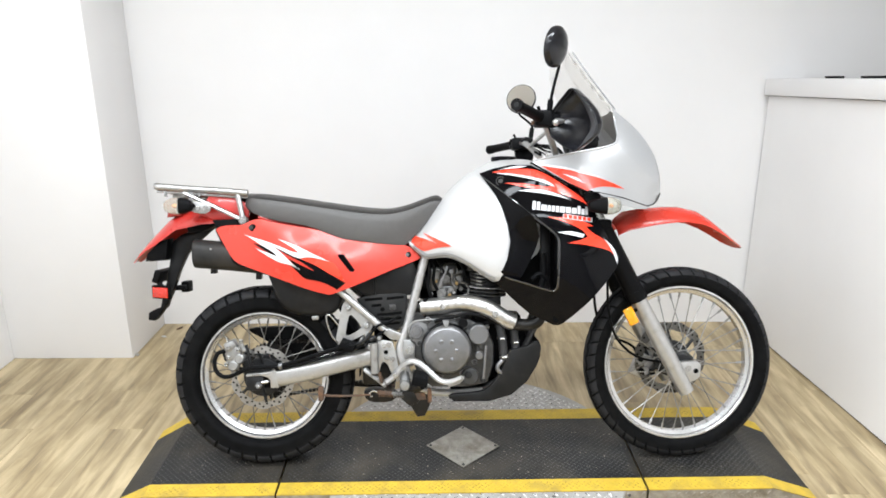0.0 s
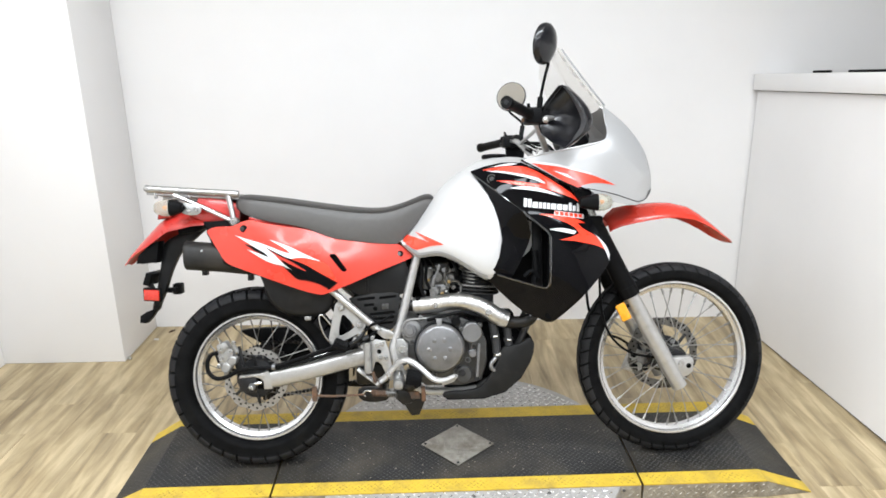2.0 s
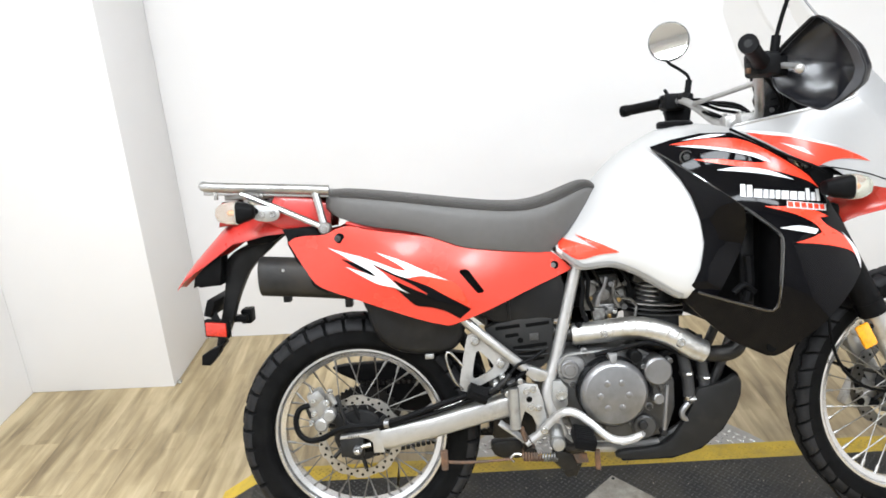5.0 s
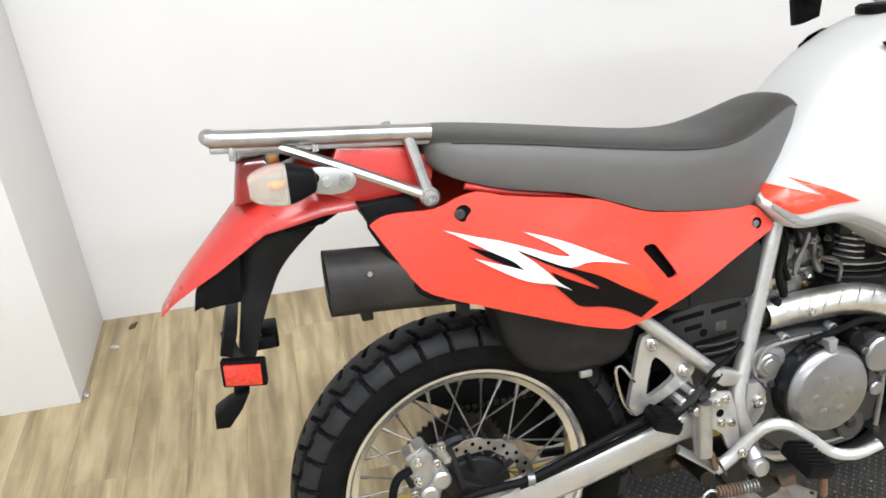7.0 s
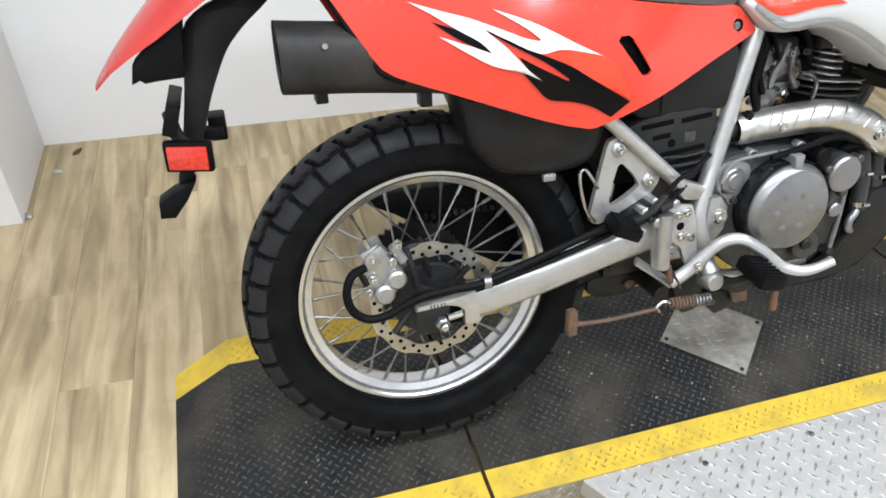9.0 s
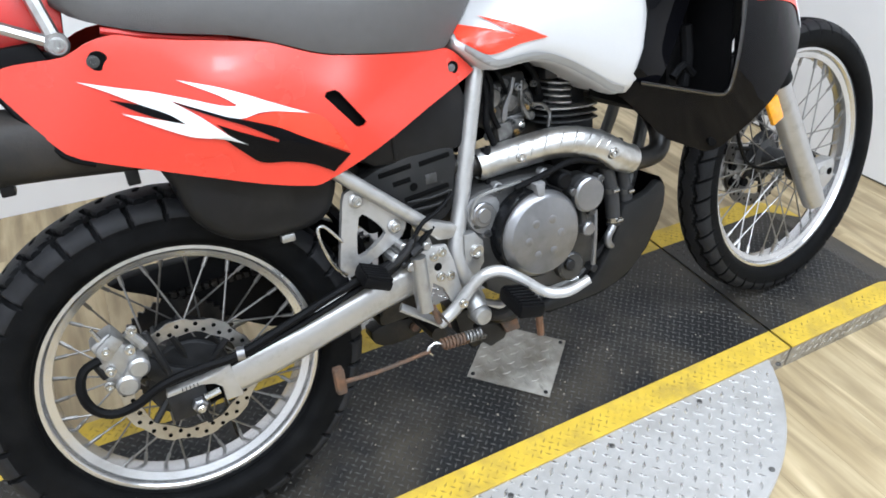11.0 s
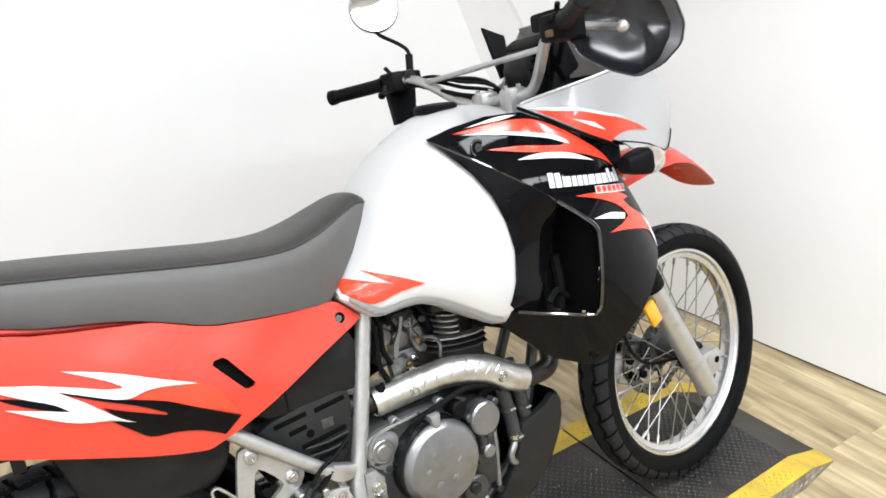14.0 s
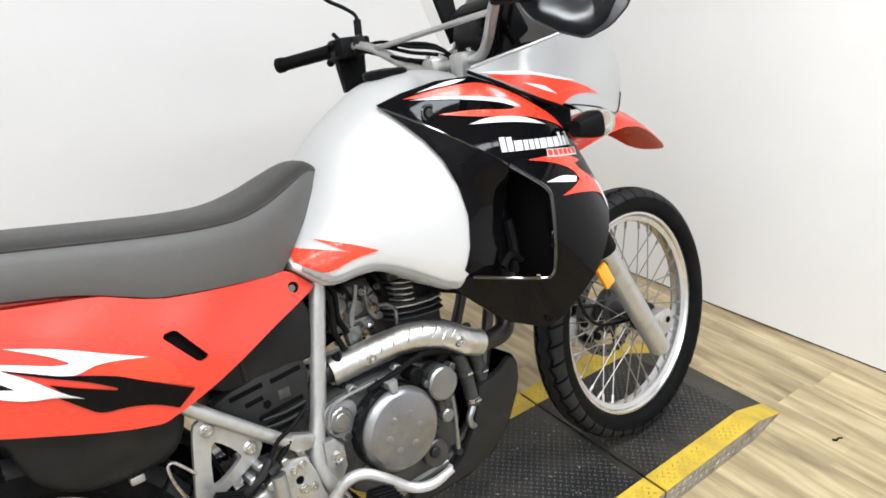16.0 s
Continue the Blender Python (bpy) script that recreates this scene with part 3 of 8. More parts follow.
GAP = 0.004
for x0, x1 in ((X_TOP0, SEAM_R - GAP), (SEAM_R + GAP, SEAM_F - GAP), (SEAM_F + GAP, X_TOP1)):
    part("deck_plate", sheet(bmesh.new(), [(x0, Y_IN, 0), (x1, Y_IN, 0), (x1, Y_FAR_IN, 0), (x0, Y_FAR_IN, 0)]), TREAD, deck)
    part("yellow_edge", sheet(bmesh.new(), [(x0, Y_OUT, 0), (x1, Y_OUT, 0), (x1, Y_IN, 0), (x0, Y_IN, 0)]), YELLOW, deck, "yellow painted edge strip")
    part("yellow_edge", sheet(bmesh.new(), [(x0, Y_FAR_IN, 0), (x1, Y_FAR_IN, 0), (x1, Y_FAR_OUT, 0), (x0, Y_FAR_OUT, 0)]), YELLOW, deck, "yellow painted edge strip")
    for y in (Y_OUT, Y_FAR_OUT):
        bm = box(bmesh.new(), (x0, min(y, y + (0.004 if y < 0 else -0.004)), FLOOR), (x1, max(y, y + (0.004 if y < 0 else -0.004)), -0.0045))
        part("skirt", bm, STEEL_PLATE, deck, "worn bare steel side skirt")
for xt, xe in ((X_TOP0, X_END0), (X_TOP1, X_END1)):
    tip_n, tip_f, in_n, in_f = -0.212, 0.290, -0.150, 0.222
    part("ramp_plate", sheet(bmesh.new(), [(xt, Y_IN, 0), (xe, in_n + 0.002, FLOOR + 0.002), (xe, in_f - 0.002, FLOOR + 0.002), (xt, Y_FAR_IN, 0)], 0.003), TREAD, deck)
    part("yellow_edge", sheet(bmesh.new(), [(xt, Y_OUT, 0), (xe, tip_n, FLOOR + 0.002), (xe, in_n, FLOOR + 0.002), (xt, Y_IN, 0)], 0.003), YELLOW, deck, "yellow painted edge strip")
    part("yellow_edge", sheet(bmesh.new(), [(xt, Y_FAR_OUT, 0), (xe, tip_f, FLOOR + 0.002), (xe, in_f, FLOOR + 0.002), (xt, Y_FAR_IN, 0)], 0.003), YELLOW, deck, "yellow painted edge strip")
    for y, tip in ((Y_OUT, tip_n), (Y_FAR_OUT, tip_f)):
        bm = bmesh.new()
        a = [bm.verts.new(c) for c in ((xt, y, 0), (xe, tip, FLOOR + 0.001), (xt, y, FLOOR + 0.001))]
        k = 0.004 if y < 0 else -0.004
        b = [bm.verts.new(c) for c in ((xt, y + k, 0), (xe, tip + k, FLOOR + 0.001), (xt, y + k, FLOOR + 0.001))]
        bm.faces.new(a), bm.faces.new(b[::-1])
        for i in range(3):
            bm.faces.new((a[i], b[i], b[(i + 1) % 3], a[(i + 1) % 3]))
        part("skirt", bm, STEEL_PLATE, deck, "worn bare steel side skirt")


def skirt_bars(x0, x1, y, face, top):
    """Raised bars on an upright side skirt; top(x) is the height of its upper edge."""
    bm = bmesh.new()
    lozenges(bm, x0 + 0.012, x1 - 0.008, FLOOR + 0.010, -0.004, 0.026, 0.0014, lambda x, z: z < top(x) - 0.010)
    for v in bm.verts:
        v.co = Vector((v.co.x, y(v.co.x) - face * v.co.z, v.co.y))
    return bm


for x0, x1 in ((X_TOP0, SEAM_R - GAP), (SEAM_R + GAP, SEAM_F - GAP), (SEAM_F + GAP, X_TOP1)):
    bars = part("skirt_pattern", skirt_bars(x0, x1, lambda x: Y_OUT, 1, lambda x: -0.004), STEEL_PLATE, deck, sharp=20)
    tagged(bars, kind="stuff")
for xt, xe in ((X_TOP0, X_END0), (X_TOP1, X_END1)):
    bars = part("skirt_pattern", skirt_bars(min(xt, xe), max(xt, xe), lambda x: Y_OUT + (x - xt) / (xe - xt) * (-0.212 - Y_OUT), 1, lambda x: FLOOR * (x - xt) / (xe - xt)), STEEL_PLATE, deck, sharp=20)
    tagged(bars, kind="stuff")


def on_deck(x, y):
    return X_END0 + 0.03 < x < X_END1 - 0.03 and Y_IN + 0.01 < y < Y_FAR_IN - 0.01 and abs(x - SEAM_R) > 0.018 and abs(x - SEAM_F) > 0.018


bars = part("tread_pattern", lozenges(bmesh.new(), -0.47, 1.93, Y_IN, Y_FAR_IN, 0.0215, 0.0013, on_deck, deck_z), TREAD_WORN, deck, sharp=20)
tagged(bars, kind="stuff")


def on_edge(x, y):
    return X_TOP0 < x < X_TOP1 and (Y_OUT + 0.012 < y < Y_IN - 0.01 or Y_FAR_IN + 0.01 < y < Y_FAR_OUT - 0.012) and abs(x - SEAM_R) > 0.018 and abs(x - SEAM_F) > 0.018


bars = part("edge_pattern", lozenges(bmesh.new(), -0.36, 1.77, -0.236, 0.32, 0.0215, 0.0011, on_edge), YELLOW_WORN, deck, sharp=20)
tagged(bars, kind="stuff")

# round turntable plate under the platform
DISC = (0.762, 0.03, 0.570)
table = thing("turntable", "round bright aluminium tread-plate turntable under the platform", "turntable", pose(DISC[0], DISC[1], 0))
bm = bmesh.new()
rot = Matrix.Rotation(radians(90), 4, "X")
lathe(bm, [(DISC[2] - 0.03, FLOOR), (DISC[2], FLOOR + 0.012), (DISC[2], -0.009), (DISC[2] - 0.003, -0.006)], 96, rot)
part("plate", bm, TABLE_PLATE, table)


def on_disc(x, y):
    return math.hypot(x, y) < DISC[2] - 0.02 and not (Y_OUT - 0.008 < y + DISC[1] < Y_FAR_OUT + 0.008)


bars = part("tread_pattern", lozenges(bmesh.new(), -0.56, 0.56, -0.56, 0.56, 0.036, 0.0019, on_disc, -0.006), TABLE_BAR, table, sharp=20)
tagged(bars, kind="stuff")
for x, y in ((0.515, -0.278), (0.260, -0.283), (0.006, -0.293), (-0.249, -0.300), (0.263, -0.488)):
    bm = lathe(bmesh.new(), [(0.0066, -0.0065), (0.0060, -0.0042), (0.003, -0.0036), (0.0026, -0.0052)], 12, Matrix.Translation((x, y, 0)) @ rot)
    part("screw", bm, CARB_METAL, table)

# grit and crumbs of dirt trodden onto the deck
grains = random.Random(23)
bm = bmesh.new()
for n in range(170):
    x, y, r = grains.uniform(-0.30, 1.70), grains.uniform(Y_IN + 0.01, Y_FAR_IN - 0.01), grains.uniform(0.0009, 0.0021)
    if n % 3 == 0:
        x, y = 0.62 + grains.gauss(0, 0.22), -0.04 + grains.gauss(0, 0.07)
    if abs(x - SEAM_R) > 0.01 and abs(x - SEAM_F) > 0.01 and Y_IN < y < Y_FAR_IN and abs(x - 0.722) + abs(y - 0.04) > 0.145:
        m = pose(x, y, 0.0006, 0, 0, grains.uniform(0, 180)) @ Matrix.Diagonal((r * grains.uniform(1.0, 2.4), r, r * 0.7, 1))
        bmesh.ops.create_icosphere(bm, subdivisions=1, radius=1.0, matrix=m)
grit = new("grit", mesh_of("grit", bm, GRIT, 60))
tagged(grit, "pale grains of grit scattered over the black platform", "grit", "", "stuff")

# square patch plate on the deck
patch = thing("patch_plate", "small square aluminium tread plate screwed on the deck", "plate", pose(0.722, 0.04, 0, 0, 0, 44))
part("plate", box(bmesh.new(), (-0.097, -0.097, 0.0016), (0.097, 0.097, 0.005), 0.001), STEEL_PLATE, patch)
bars = part("tread_pattern", lozenges(bmesh.new(), -0.09, 0.09, -0.09, 0.09, 0.034, 0.0015, lambda x, y: abs(x) < 0.085 and abs(y) < 0.085, 0.005), STEEL_PLATE, patch, sharp=20)
tagged(bars, kind="stuff")
for x, y in ((0.086, 0.086), (-0.086, 0.086), (0.086, -0.086), (-0.086, -0.086)):
    bm = lathe(bmesh.new(), [(0.005, 0.005), (0.0045, 0.0072), (0.002, 0.008)], 10, Matrix.Translation((x, y, 0)) @ rot)
    part("screw", bm, DARK_METAL, patch)

# ---- motorcycle ----
LEAN = 14.0
bike = thing("motorcycle", "red, silver and black dual-sport motorcycle leaning on the platform", "motorcycle", pose(0, -0.043, 0, -LEAN, 0, 1.3))
REAR = (0.010, 0.320)
FRONT = (1.508, 0.345)


def mid(x, w, h, wide):
    """A place on a body that is the same on both sides."""
    return q(x + 0.0087 * x * (x - 0.67) + 0.0055 * h, w + 0.0220 * x * w / wide, h - 0.0055 * x)


def smoothstep(a, b, x):
    t = min(1.0, max(0.0, (x - a) / (b - a)))
    return t * t * (3 - 2 * t)


def tyre_mesh(rim_r, out_r, half, pitch_count, rear):
    """A tyre round the y axis: a rounded section with grooves cut into its tread."""
    bm = bmesh.new()
    around, across = pitch_count * 22, 72
    mid_r = (rim_r + out_r) / 2
    rings, tops = [], []
    for i in range(around):
        u = i / around * pitch_count
        ring = []
        for j in range(across + 1):
            s = j / across * 2 - 1
            ang = s * radians(152)
            cw, ch = math.sin(ang), math.cos(ang)
            w = half * math.copysign(abs(cw) ** 0.85, cw)
            r = mid_r + (out_r - mid_r) * math.copysign(abs(ch) ** 0.75, ch)
            if abs(s) > 0.9:
                w = math.copysign(min(abs(w), half * 0.62), w)
            depth, k = 0.0, abs(ang) / radians(96)
            side = 1 if s >= 0 else -1
            v = u + (0.5 if side > 0 else 0)
            if rear and k < 1.25:
                zig = 0.34 + 0.035 * (abs((v % 1.0) - 0.5) * 4 - 1)
                depth = 1 - smoothstep(0.020, 0.062, abs(k - zig))
                d = abs(((v + (0.14 if k > zig else 0.9) * k) % 1.0) - 0.5)
                if k < 0.84:
                    depth = max(depth, 1 - smoothstep(0.035, 0.095, d))
                depth = max(depth, 0.55 * smoothstep(0.82, 0.86, k)) * (1 - smoothstep(0.95, 1.25, k))
            elif k < 1.0:
                zig = 0.22 + 0.06 * (abs((v % 1.0) - 0.5) * 4 - 1)
                depth = 1 - smoothstep(0.020, 0.065, abs(k - zig))
                d = abs(((v + 0.55 * k) % 1.0) - 0.5)
                if k > zig:
                    depth = max(depth, 1 - smoothstep(0.022, 0.075, d))
                depth *= 1 - smoothstep(0.84, 0.95, k)
            tops.append(depth < 0.35 and k < 0.84)
            groove = 0.0090 if rear else 0.0058
            ring.append((r - groove * depth * max(0.35, ch), w - groove * depth * cw * 0.6))
        a = 2 * math.pi * i / around
        rings.append([bm.verts.new((r * math.cos(a), w, r * math.sin(a))) for r, w in ring])
    n = len(rings)
    for i in range(n):
        a, b = rings[i], rings[(i + 1) % n]
        for j in range(across):
            f = bm.faces.new((a[j], a[j + 1], b[j + 1], b[j]))
            f.material_index = int(tops[i * (across + 1) + j] and tops[i * (across + 1) + j + 1])
    return bm


def rim_mesh(r, half):
    prof = [(r - 0.006, half), (r, half), (r + 0.0015, half - 0.003), (r - 0.004, half - 0.006), (r - 0.004, -half + 0.006), (r + 0.0015, -half + 0.003), (r, -half), (r - 0.006, -half),
             (r - 0.010, -half + 0.004), (r - 0.012, -half * 0.70), (r - 0.024, -half * 0.52), (r - 0.027, 0.0), (r - 0.024, half * 0.52), (r - 0.012, half * 0.70), (r - 0.010, half - 0.004)]
    return lathe(bmesh.new(), prof, 96, None, True)


def between(bm, a, b, r, seg=6):
    return tube(bm, [a, b], r, seg, 1)


def wheel(name, at, rim_r, out_r, half, rim_half, hub_r, hub_half, pitches, rear, spoke_mat, label):
    hub_prof = [(0.012, hub_half + 0.012), (0.022, hub_half + 0.012), (0.024, hub_half), (hub_r, hub_half - 0.002), (hub_r, hub_half - 0.008), (hub_r * 0.62, hub_half - 0.014), (hub_r * 0.55, 0.0)]
    hub_prof += [(a, -b) for a, b in reversed(hub_prof[:-1])]
    w = part(name, lathe(bmesh.new(), hub_prof, 40), SATIN if rear else CASE, bike, label)
    w.location = (at[0], 0, at[1])
    t = part("tyre", tyre_mesh(rim_r - 0.004, out_r, half, pitches, rear), RUBBER, w, "black block-tread tyre with dusty block tops", 28)
    t.data.materials.append(TREAD_RUBBER)
    part("rim", rim_mesh(rim_r, rim_half), RIM_METAL, w, "polished aluminium wheel rim", 30)
    kinds = []
    for side in (1, -1):
        for lead in (1, -1):
            bm = bmesh.new()
            a0, a1 = radians(-lead * 38), 0.0
            hub_p = Vector((math.sin(a0) * hub_r * 0.94, side * (hub_half - 0.005), math.cos(a0) * hub_r * 0.94))
            rim_p = Vector((math.sin(a1) * (rim_r - 0.026), side * 0.006, math.cos(a1) * (rim_r - 0.026)))
            between(bm, hub_p, rim_p, 0.0018)
            between(bm, rim_p + (hub_p - rim_p).normalized() * 0.020, rim_p + (rim_p - hub_p).normalized() * 0.006, 0.0035 if rear else 0.0042)
            kinds.append(mesh_of("spoke", bm, spoke_mat))
    for i in range(36):
        ob = new("spoke", kinds[i % 4])
        ob.parent = w
        ob.rotation_euler = (0, radians(10 * i + 3), 0)
    return w


rear_wheel = wheel("rear_wheel", REAR, 0.229, 0.321, 0.065, 0.034, 0.062, 0.05, 36, True, SPOKE_DIRTY, "black rear hub")
STEER = radians(4.0)
front_wheel = wheel("front_wheel", FRONT, 0.279, 0.347, 0.046, 0.028, 0.045, 0.05, 44, False, SPOKE, "dull grey front hub")

front_wheel.rotation_euler = (0, 0, STEER)


def brake_disc(r_out, r_in, waves, w_at):
    """A thin wavy brake disc with drilled holes on the right or left of a hub."""
    bm = bmesh.new()
    n = 180
    rows = []
    for i in range(n):
        a = 2 * math.pi * i / n
        ro = r_out - 0.004 * smoothstep(0.3, 0.9, 0.5 + 0.5 * math.cos(a * waves))
        ri = r_in + 0.004 * (0.5 + 0.5 * math.cos(a * waves))
        row = []
        for y in (-0.0022, 0.0022):
            row += [bm.verts.new((ri * math.cos(a), -w_at + y, ri * math.sin(a))), bm.verts.new((ro * math.cos(a), -w_at + y, ro * math.sin(a)))]
        rows.append(row)
    for a, b in zip(rows, [*rows[1:], rows[0]]):
        bm.faces.new((a[0], a[1], b[1], b[0]))
        bm.faces.new((a[2], b[2], b[3], a[3]))
        bm.faces.new((a[1], a[3], b[3], b[1]))
        bm.faces.new((a[0], b[0], b[2], a[2]))
    return bm


# black spots laid on the disc, for the shade in drilled holes
def disc_holes(r_mid, spread_r, count, w_at, side):
    bm = bmesh.new()
    for i in range(count):
        a = 2 * math.pi * i / count
        r = r_mid + (spread_r if i % 2 else -spread_r)
        lathe(bm, [(0.0038, -w_at - 0.0024 * side), (0.0038, -w_at - 0.0029 * side)], 8, Matrix.Translation((r * math.cos(a), 0, r * math.sin(a))))
    return bm


DISC_STEEL = material("brake_disc_steel", (0.45, 0.44, 0.425), 0.3, 0.95, 0.1, 40, dirt=(0.30, 0.27, 0.225), dirt_at=0.62, dirt_scale=18)
DARK_DISC = material("dull_disc_steel", (0.17, 0.165, 0.155), 0.4, 0.9, 0.2, 40, dirt=(0.07, 0.06, 0.05), dirt_at=0.55, dirt_scale=20)
GREY_DECAL = material("grey_white_decal", (0.60, 0.60, 0.61), 0.35, 0, 0.05, 60)
part("brake_disc", brake_disc(0.113, 0.086, 10, 0.062), DISC_STEEL, rear_wheel, "drilled wave-edged brake disc")
tagged(part("drilling", disc_holes(0.099, 0.005, 44, 0.062, 1), HOLE, rear_wheel), kind="stuff")
part("brake_disc", brake_disc(0.137, 0.102, 12, -0.062), DARK_DISC, front_wheel, "drilled wave-edged brake disc")
for i in range(6):
    a = radians(60 * i + 20)
    bm = tube(bmesh.new(), [(0.03 * math.cos(a), -0.05, 0.03 * math.sin(a)), (0.09 * math.cos(a + 0.3), -0.062, 0.09 * math.sin(a + 0.3))], 0.006, 6, 1)
    part("disc_carrier", bm, DARK_METAL, rear_wheel)
for i in range(6):
    a = radians(60 * i + 20)
    bm = tube(bmesh.new(), [(0.04 * math.cos(a), 0.05, 0.04 * math.sin(a)), (0.11 * math.cos(a + 0.3), 0.062, 0.11 * math.sin(a + 0.3))], 0.006, 6, 1)
    part("disc_carrier", bm, DARK_METAL, front_wheel)
bm = lathe(bmesh.new(), [(0.055, 0.045), (0.068, 0.052), (0.068, 0.056), (0.030, 0.060)], 32)
part("hub_flange", bm, DARK_METAL, front_wheel)
tagged(part("drilling", disc_holes(0.124, 0.005, 48, -0.0575, 1), HOLE, front_wheel), kind="stuff")
bm = lathe(bmesh.new(), [(0.030, -0.058), (0.066, -0.056), (0.070, -0.050), (0.070, -0.014), (0.064, -0.008), (0.064, 0.020), (0.072, 0.026), (0.072, 0.044), (0.030, 0.048)], 48)
part("hub_drum", bm, DARK_METAL, rear_wheel, "blackened cast hub drum inside the spokes", 30)
for i in range(10):
    a = radians(36 * i + 8)
    part("hub_rib", box(bmesh.new(), (-0.004, 0.006, 0.060), (0.004, 0.044, 0.0765), 0.0015, Matrix.Rotation(a, 4, "Y"), 1), CASE, rear_wheel)
# rear sprocket and chain on the far side
bm = bmesh.new()
ring = []
for i in range(172):
    a = 2 * math.pi * i / 172
    r = 0.100 + (0.003 if i % 4 < 2 else -0.002)
    ring.append((r * math.cos(a), r * math.sin(a)))
prism(bm, ring, -0.066, -0.060)
part("sprocket", bm, GREASE, rear_wheel, "dark steel rear sprocket")

# ---- seat ----
SEAT_TOP = [(-0.035, 0.968), (0.006, 0.971), (0.125, 0.957), (0.285, 0.933), (0.384, 0.920), (0.464, 0.917), (0.524, 0.929), (0.574, 0.947), (0.610, 0.960), (0.634, 0.962), (0.650, 0.950), (0.656, 0.935)]
SEAT_LOW = [(-0.035, 0.925), (-0.008, 0.905), (0.068, 0.880), (0.183, 0.859), (0.260, 0.833), (0.317, 0.814), (0.452, 0.796), (0.509, 0.791), (0.535, 0.805), (0.656, 0.932)]
SEAT_W = [(-0.035, 0.085), (0.02, 0.116), (0.2, 0.134), (0.38, 0.130), (0.5, 0.106), (0.58, 0.078), (0.62, 0.060), (0.645, 0.045), (0.656, 0.034)]
SEAT_TOP, SEAT_LOW, SEAT_W = smooth_outline(SEAT_TOP, 4, False), smooth_outline(SEAT_LOW, 4, False), smooth_outline(SEAT_W, 4, False)


def seat_section(x, side=1):
    t, l, w = lerp(SEAT_TOP, x), lerp(SEAT_LOW, x), lerp(SEAT_W, x)
    d = max(t - l, 0.006)
    f = min(0.017, d * 0.4)
    rows = [(0, t), (0.42, t - f * 0.05), (0.70, t - f * 0.28), (0.86, t - f * 0.66), (0.925, t - f), (0.965, t - f - (d - f) * 0.30), (1.0, l + (d - f) * 0.25), (0.97, l), (0, l)]
    return [mid(x, side * k * w, h, w) for k, h in rows]


def seat_x(i):
    return -0.035 + 0.691 * (1 - (1 - i / 56) ** 1.5)


stations = [seat_section(seat_x(i)) for i in range(57)]
seat = part("seat", loft(bmesh.new(), stations), VINYL, bike, "grey vinyl dual seat with a raised front", 60)
bm = bmesh.new()
rows = [[p + Vector((0, 0, 0.0008)) for p in st[:5]] for st in stations]
rows = [[bm.verts.new(Vector((p.x, -p.y, p.z))) for p in reversed(r[1:])] + [bm.verts.new(p) for p in r] for r in rows]
for a, b in zip(rows, rows[1:]):
    for j in range(8):
        bm.faces.new((a[j], a[j + 1], b[j + 1], b[j]))
part("seat_top", bm, VINYL_TOP, seat, "darker grained top of the seat", 60)
bm = bmesh.new()
for side in (1, -1):
    tube(bm, [seat_section(seat_x(i), side)[4] + Vector((0, 0, 0.0004)) for i in range(2, 55)], 0.0022, 6, 1)
part("seat_piping", bm, VINYL_TOP, bike, "dark piping along the seat edge")
# red strip under the seat
bm = bmesh.new()
tube(bm, [q(x, 0.110 + 0.02 * x, lerp(SEAT_LOW, x) - 0.006 - 0.0055 * x) for x in (0.02, 0.1, 0.18, 0.26, 0.33, 0.40)], 0.005, 8, 3)
part("seat_base", bm, DARK_RED, bike, "red plastic strip under the seat")

def side_place(x, w, h):
    """Lays a place on the right side along the bike's own middle plane."""
    return x + 0.0227 * (0.242 * h - 0.97 * w), w + 0.0220 * x, h - 0.0055 * x


def side_at(x, w, h):
    return q(*side_place(x, w, h))


# a flat disc; in black it takes the place of a recess's shade
def recess(x, w, h, r):
    x, w, h = side_place(x, w, h)
    return disc_at(bmesh.new(), x, w - 0.002, w + 0.0012, h, r, 0.0006)


# ---- side panel ----
PANEL = [(-0.131, 0.846), (-0.112, 0.858), (-0.075, 0.862), (-0.032, 0.864), (-0.006, 0.876), (0.030, 0.883), (0.066, 0.873), (0.181, 0.853), (0.225, 0.845), (0.258, 0.832), (0.316, 0.812), (0.451, 0.795), (0.524, 0.789),
         (0.548, 0.772), (0.573, 0.746), (0.560, 0.738), (0.471, 0.705), (0.400, 0.676), (0.314, 0.641), (0.278, 0.628), (0.258, 0.624), (0.181, 0.645), (0.110, 0.672), (0.033, 0.701), (-0.030, 0.724), (-0.064, 0.742), (-0.092, 0.783)]
PANEL = soft_outline(PANEL, 2, 40)
panel_w = spread([(-0.131, 0.85, 0.103), (-0.07, 0.75, 0.126), (0.0, 0.86, 0.138), (0.008, 0.71, 0.135), (0.15, 0.84, 0.140), (0.15, 0.76, 0.157), (0.15, 0.67, 0.140), (0.3, 0.80, 0.134), (0.33, 0.72, 0.150), (0.26, 0.63, 0.138), (0.45, 0.78, 0.114), (0.45, 0.72, 0.124), (0.573, 0.746, 0.092), (0.53, 0.77, 0.098)], False, 3e-4)
SLOT = [(0.292, 0.757), (0.332, 0.706), (0.338, 0.7025), (0.348, 0.704), (0.3515, 0.709), (0.316, 0.760), (0.310, 0.764), (0.296, 0.763)]
side_panel = part("side_panel", panel(bmesh.new(), PANEL, panel_w, 0.005, 0.028, 0, (1,), (SLOT,), True), RED, bike, "glossy red side panel with a vent slot", 70)
part("side_panel", panel(bmesh.new(), PANEL, panel_w, 0.005, 0.04, 0, (-1,), (), True), RED, bike)
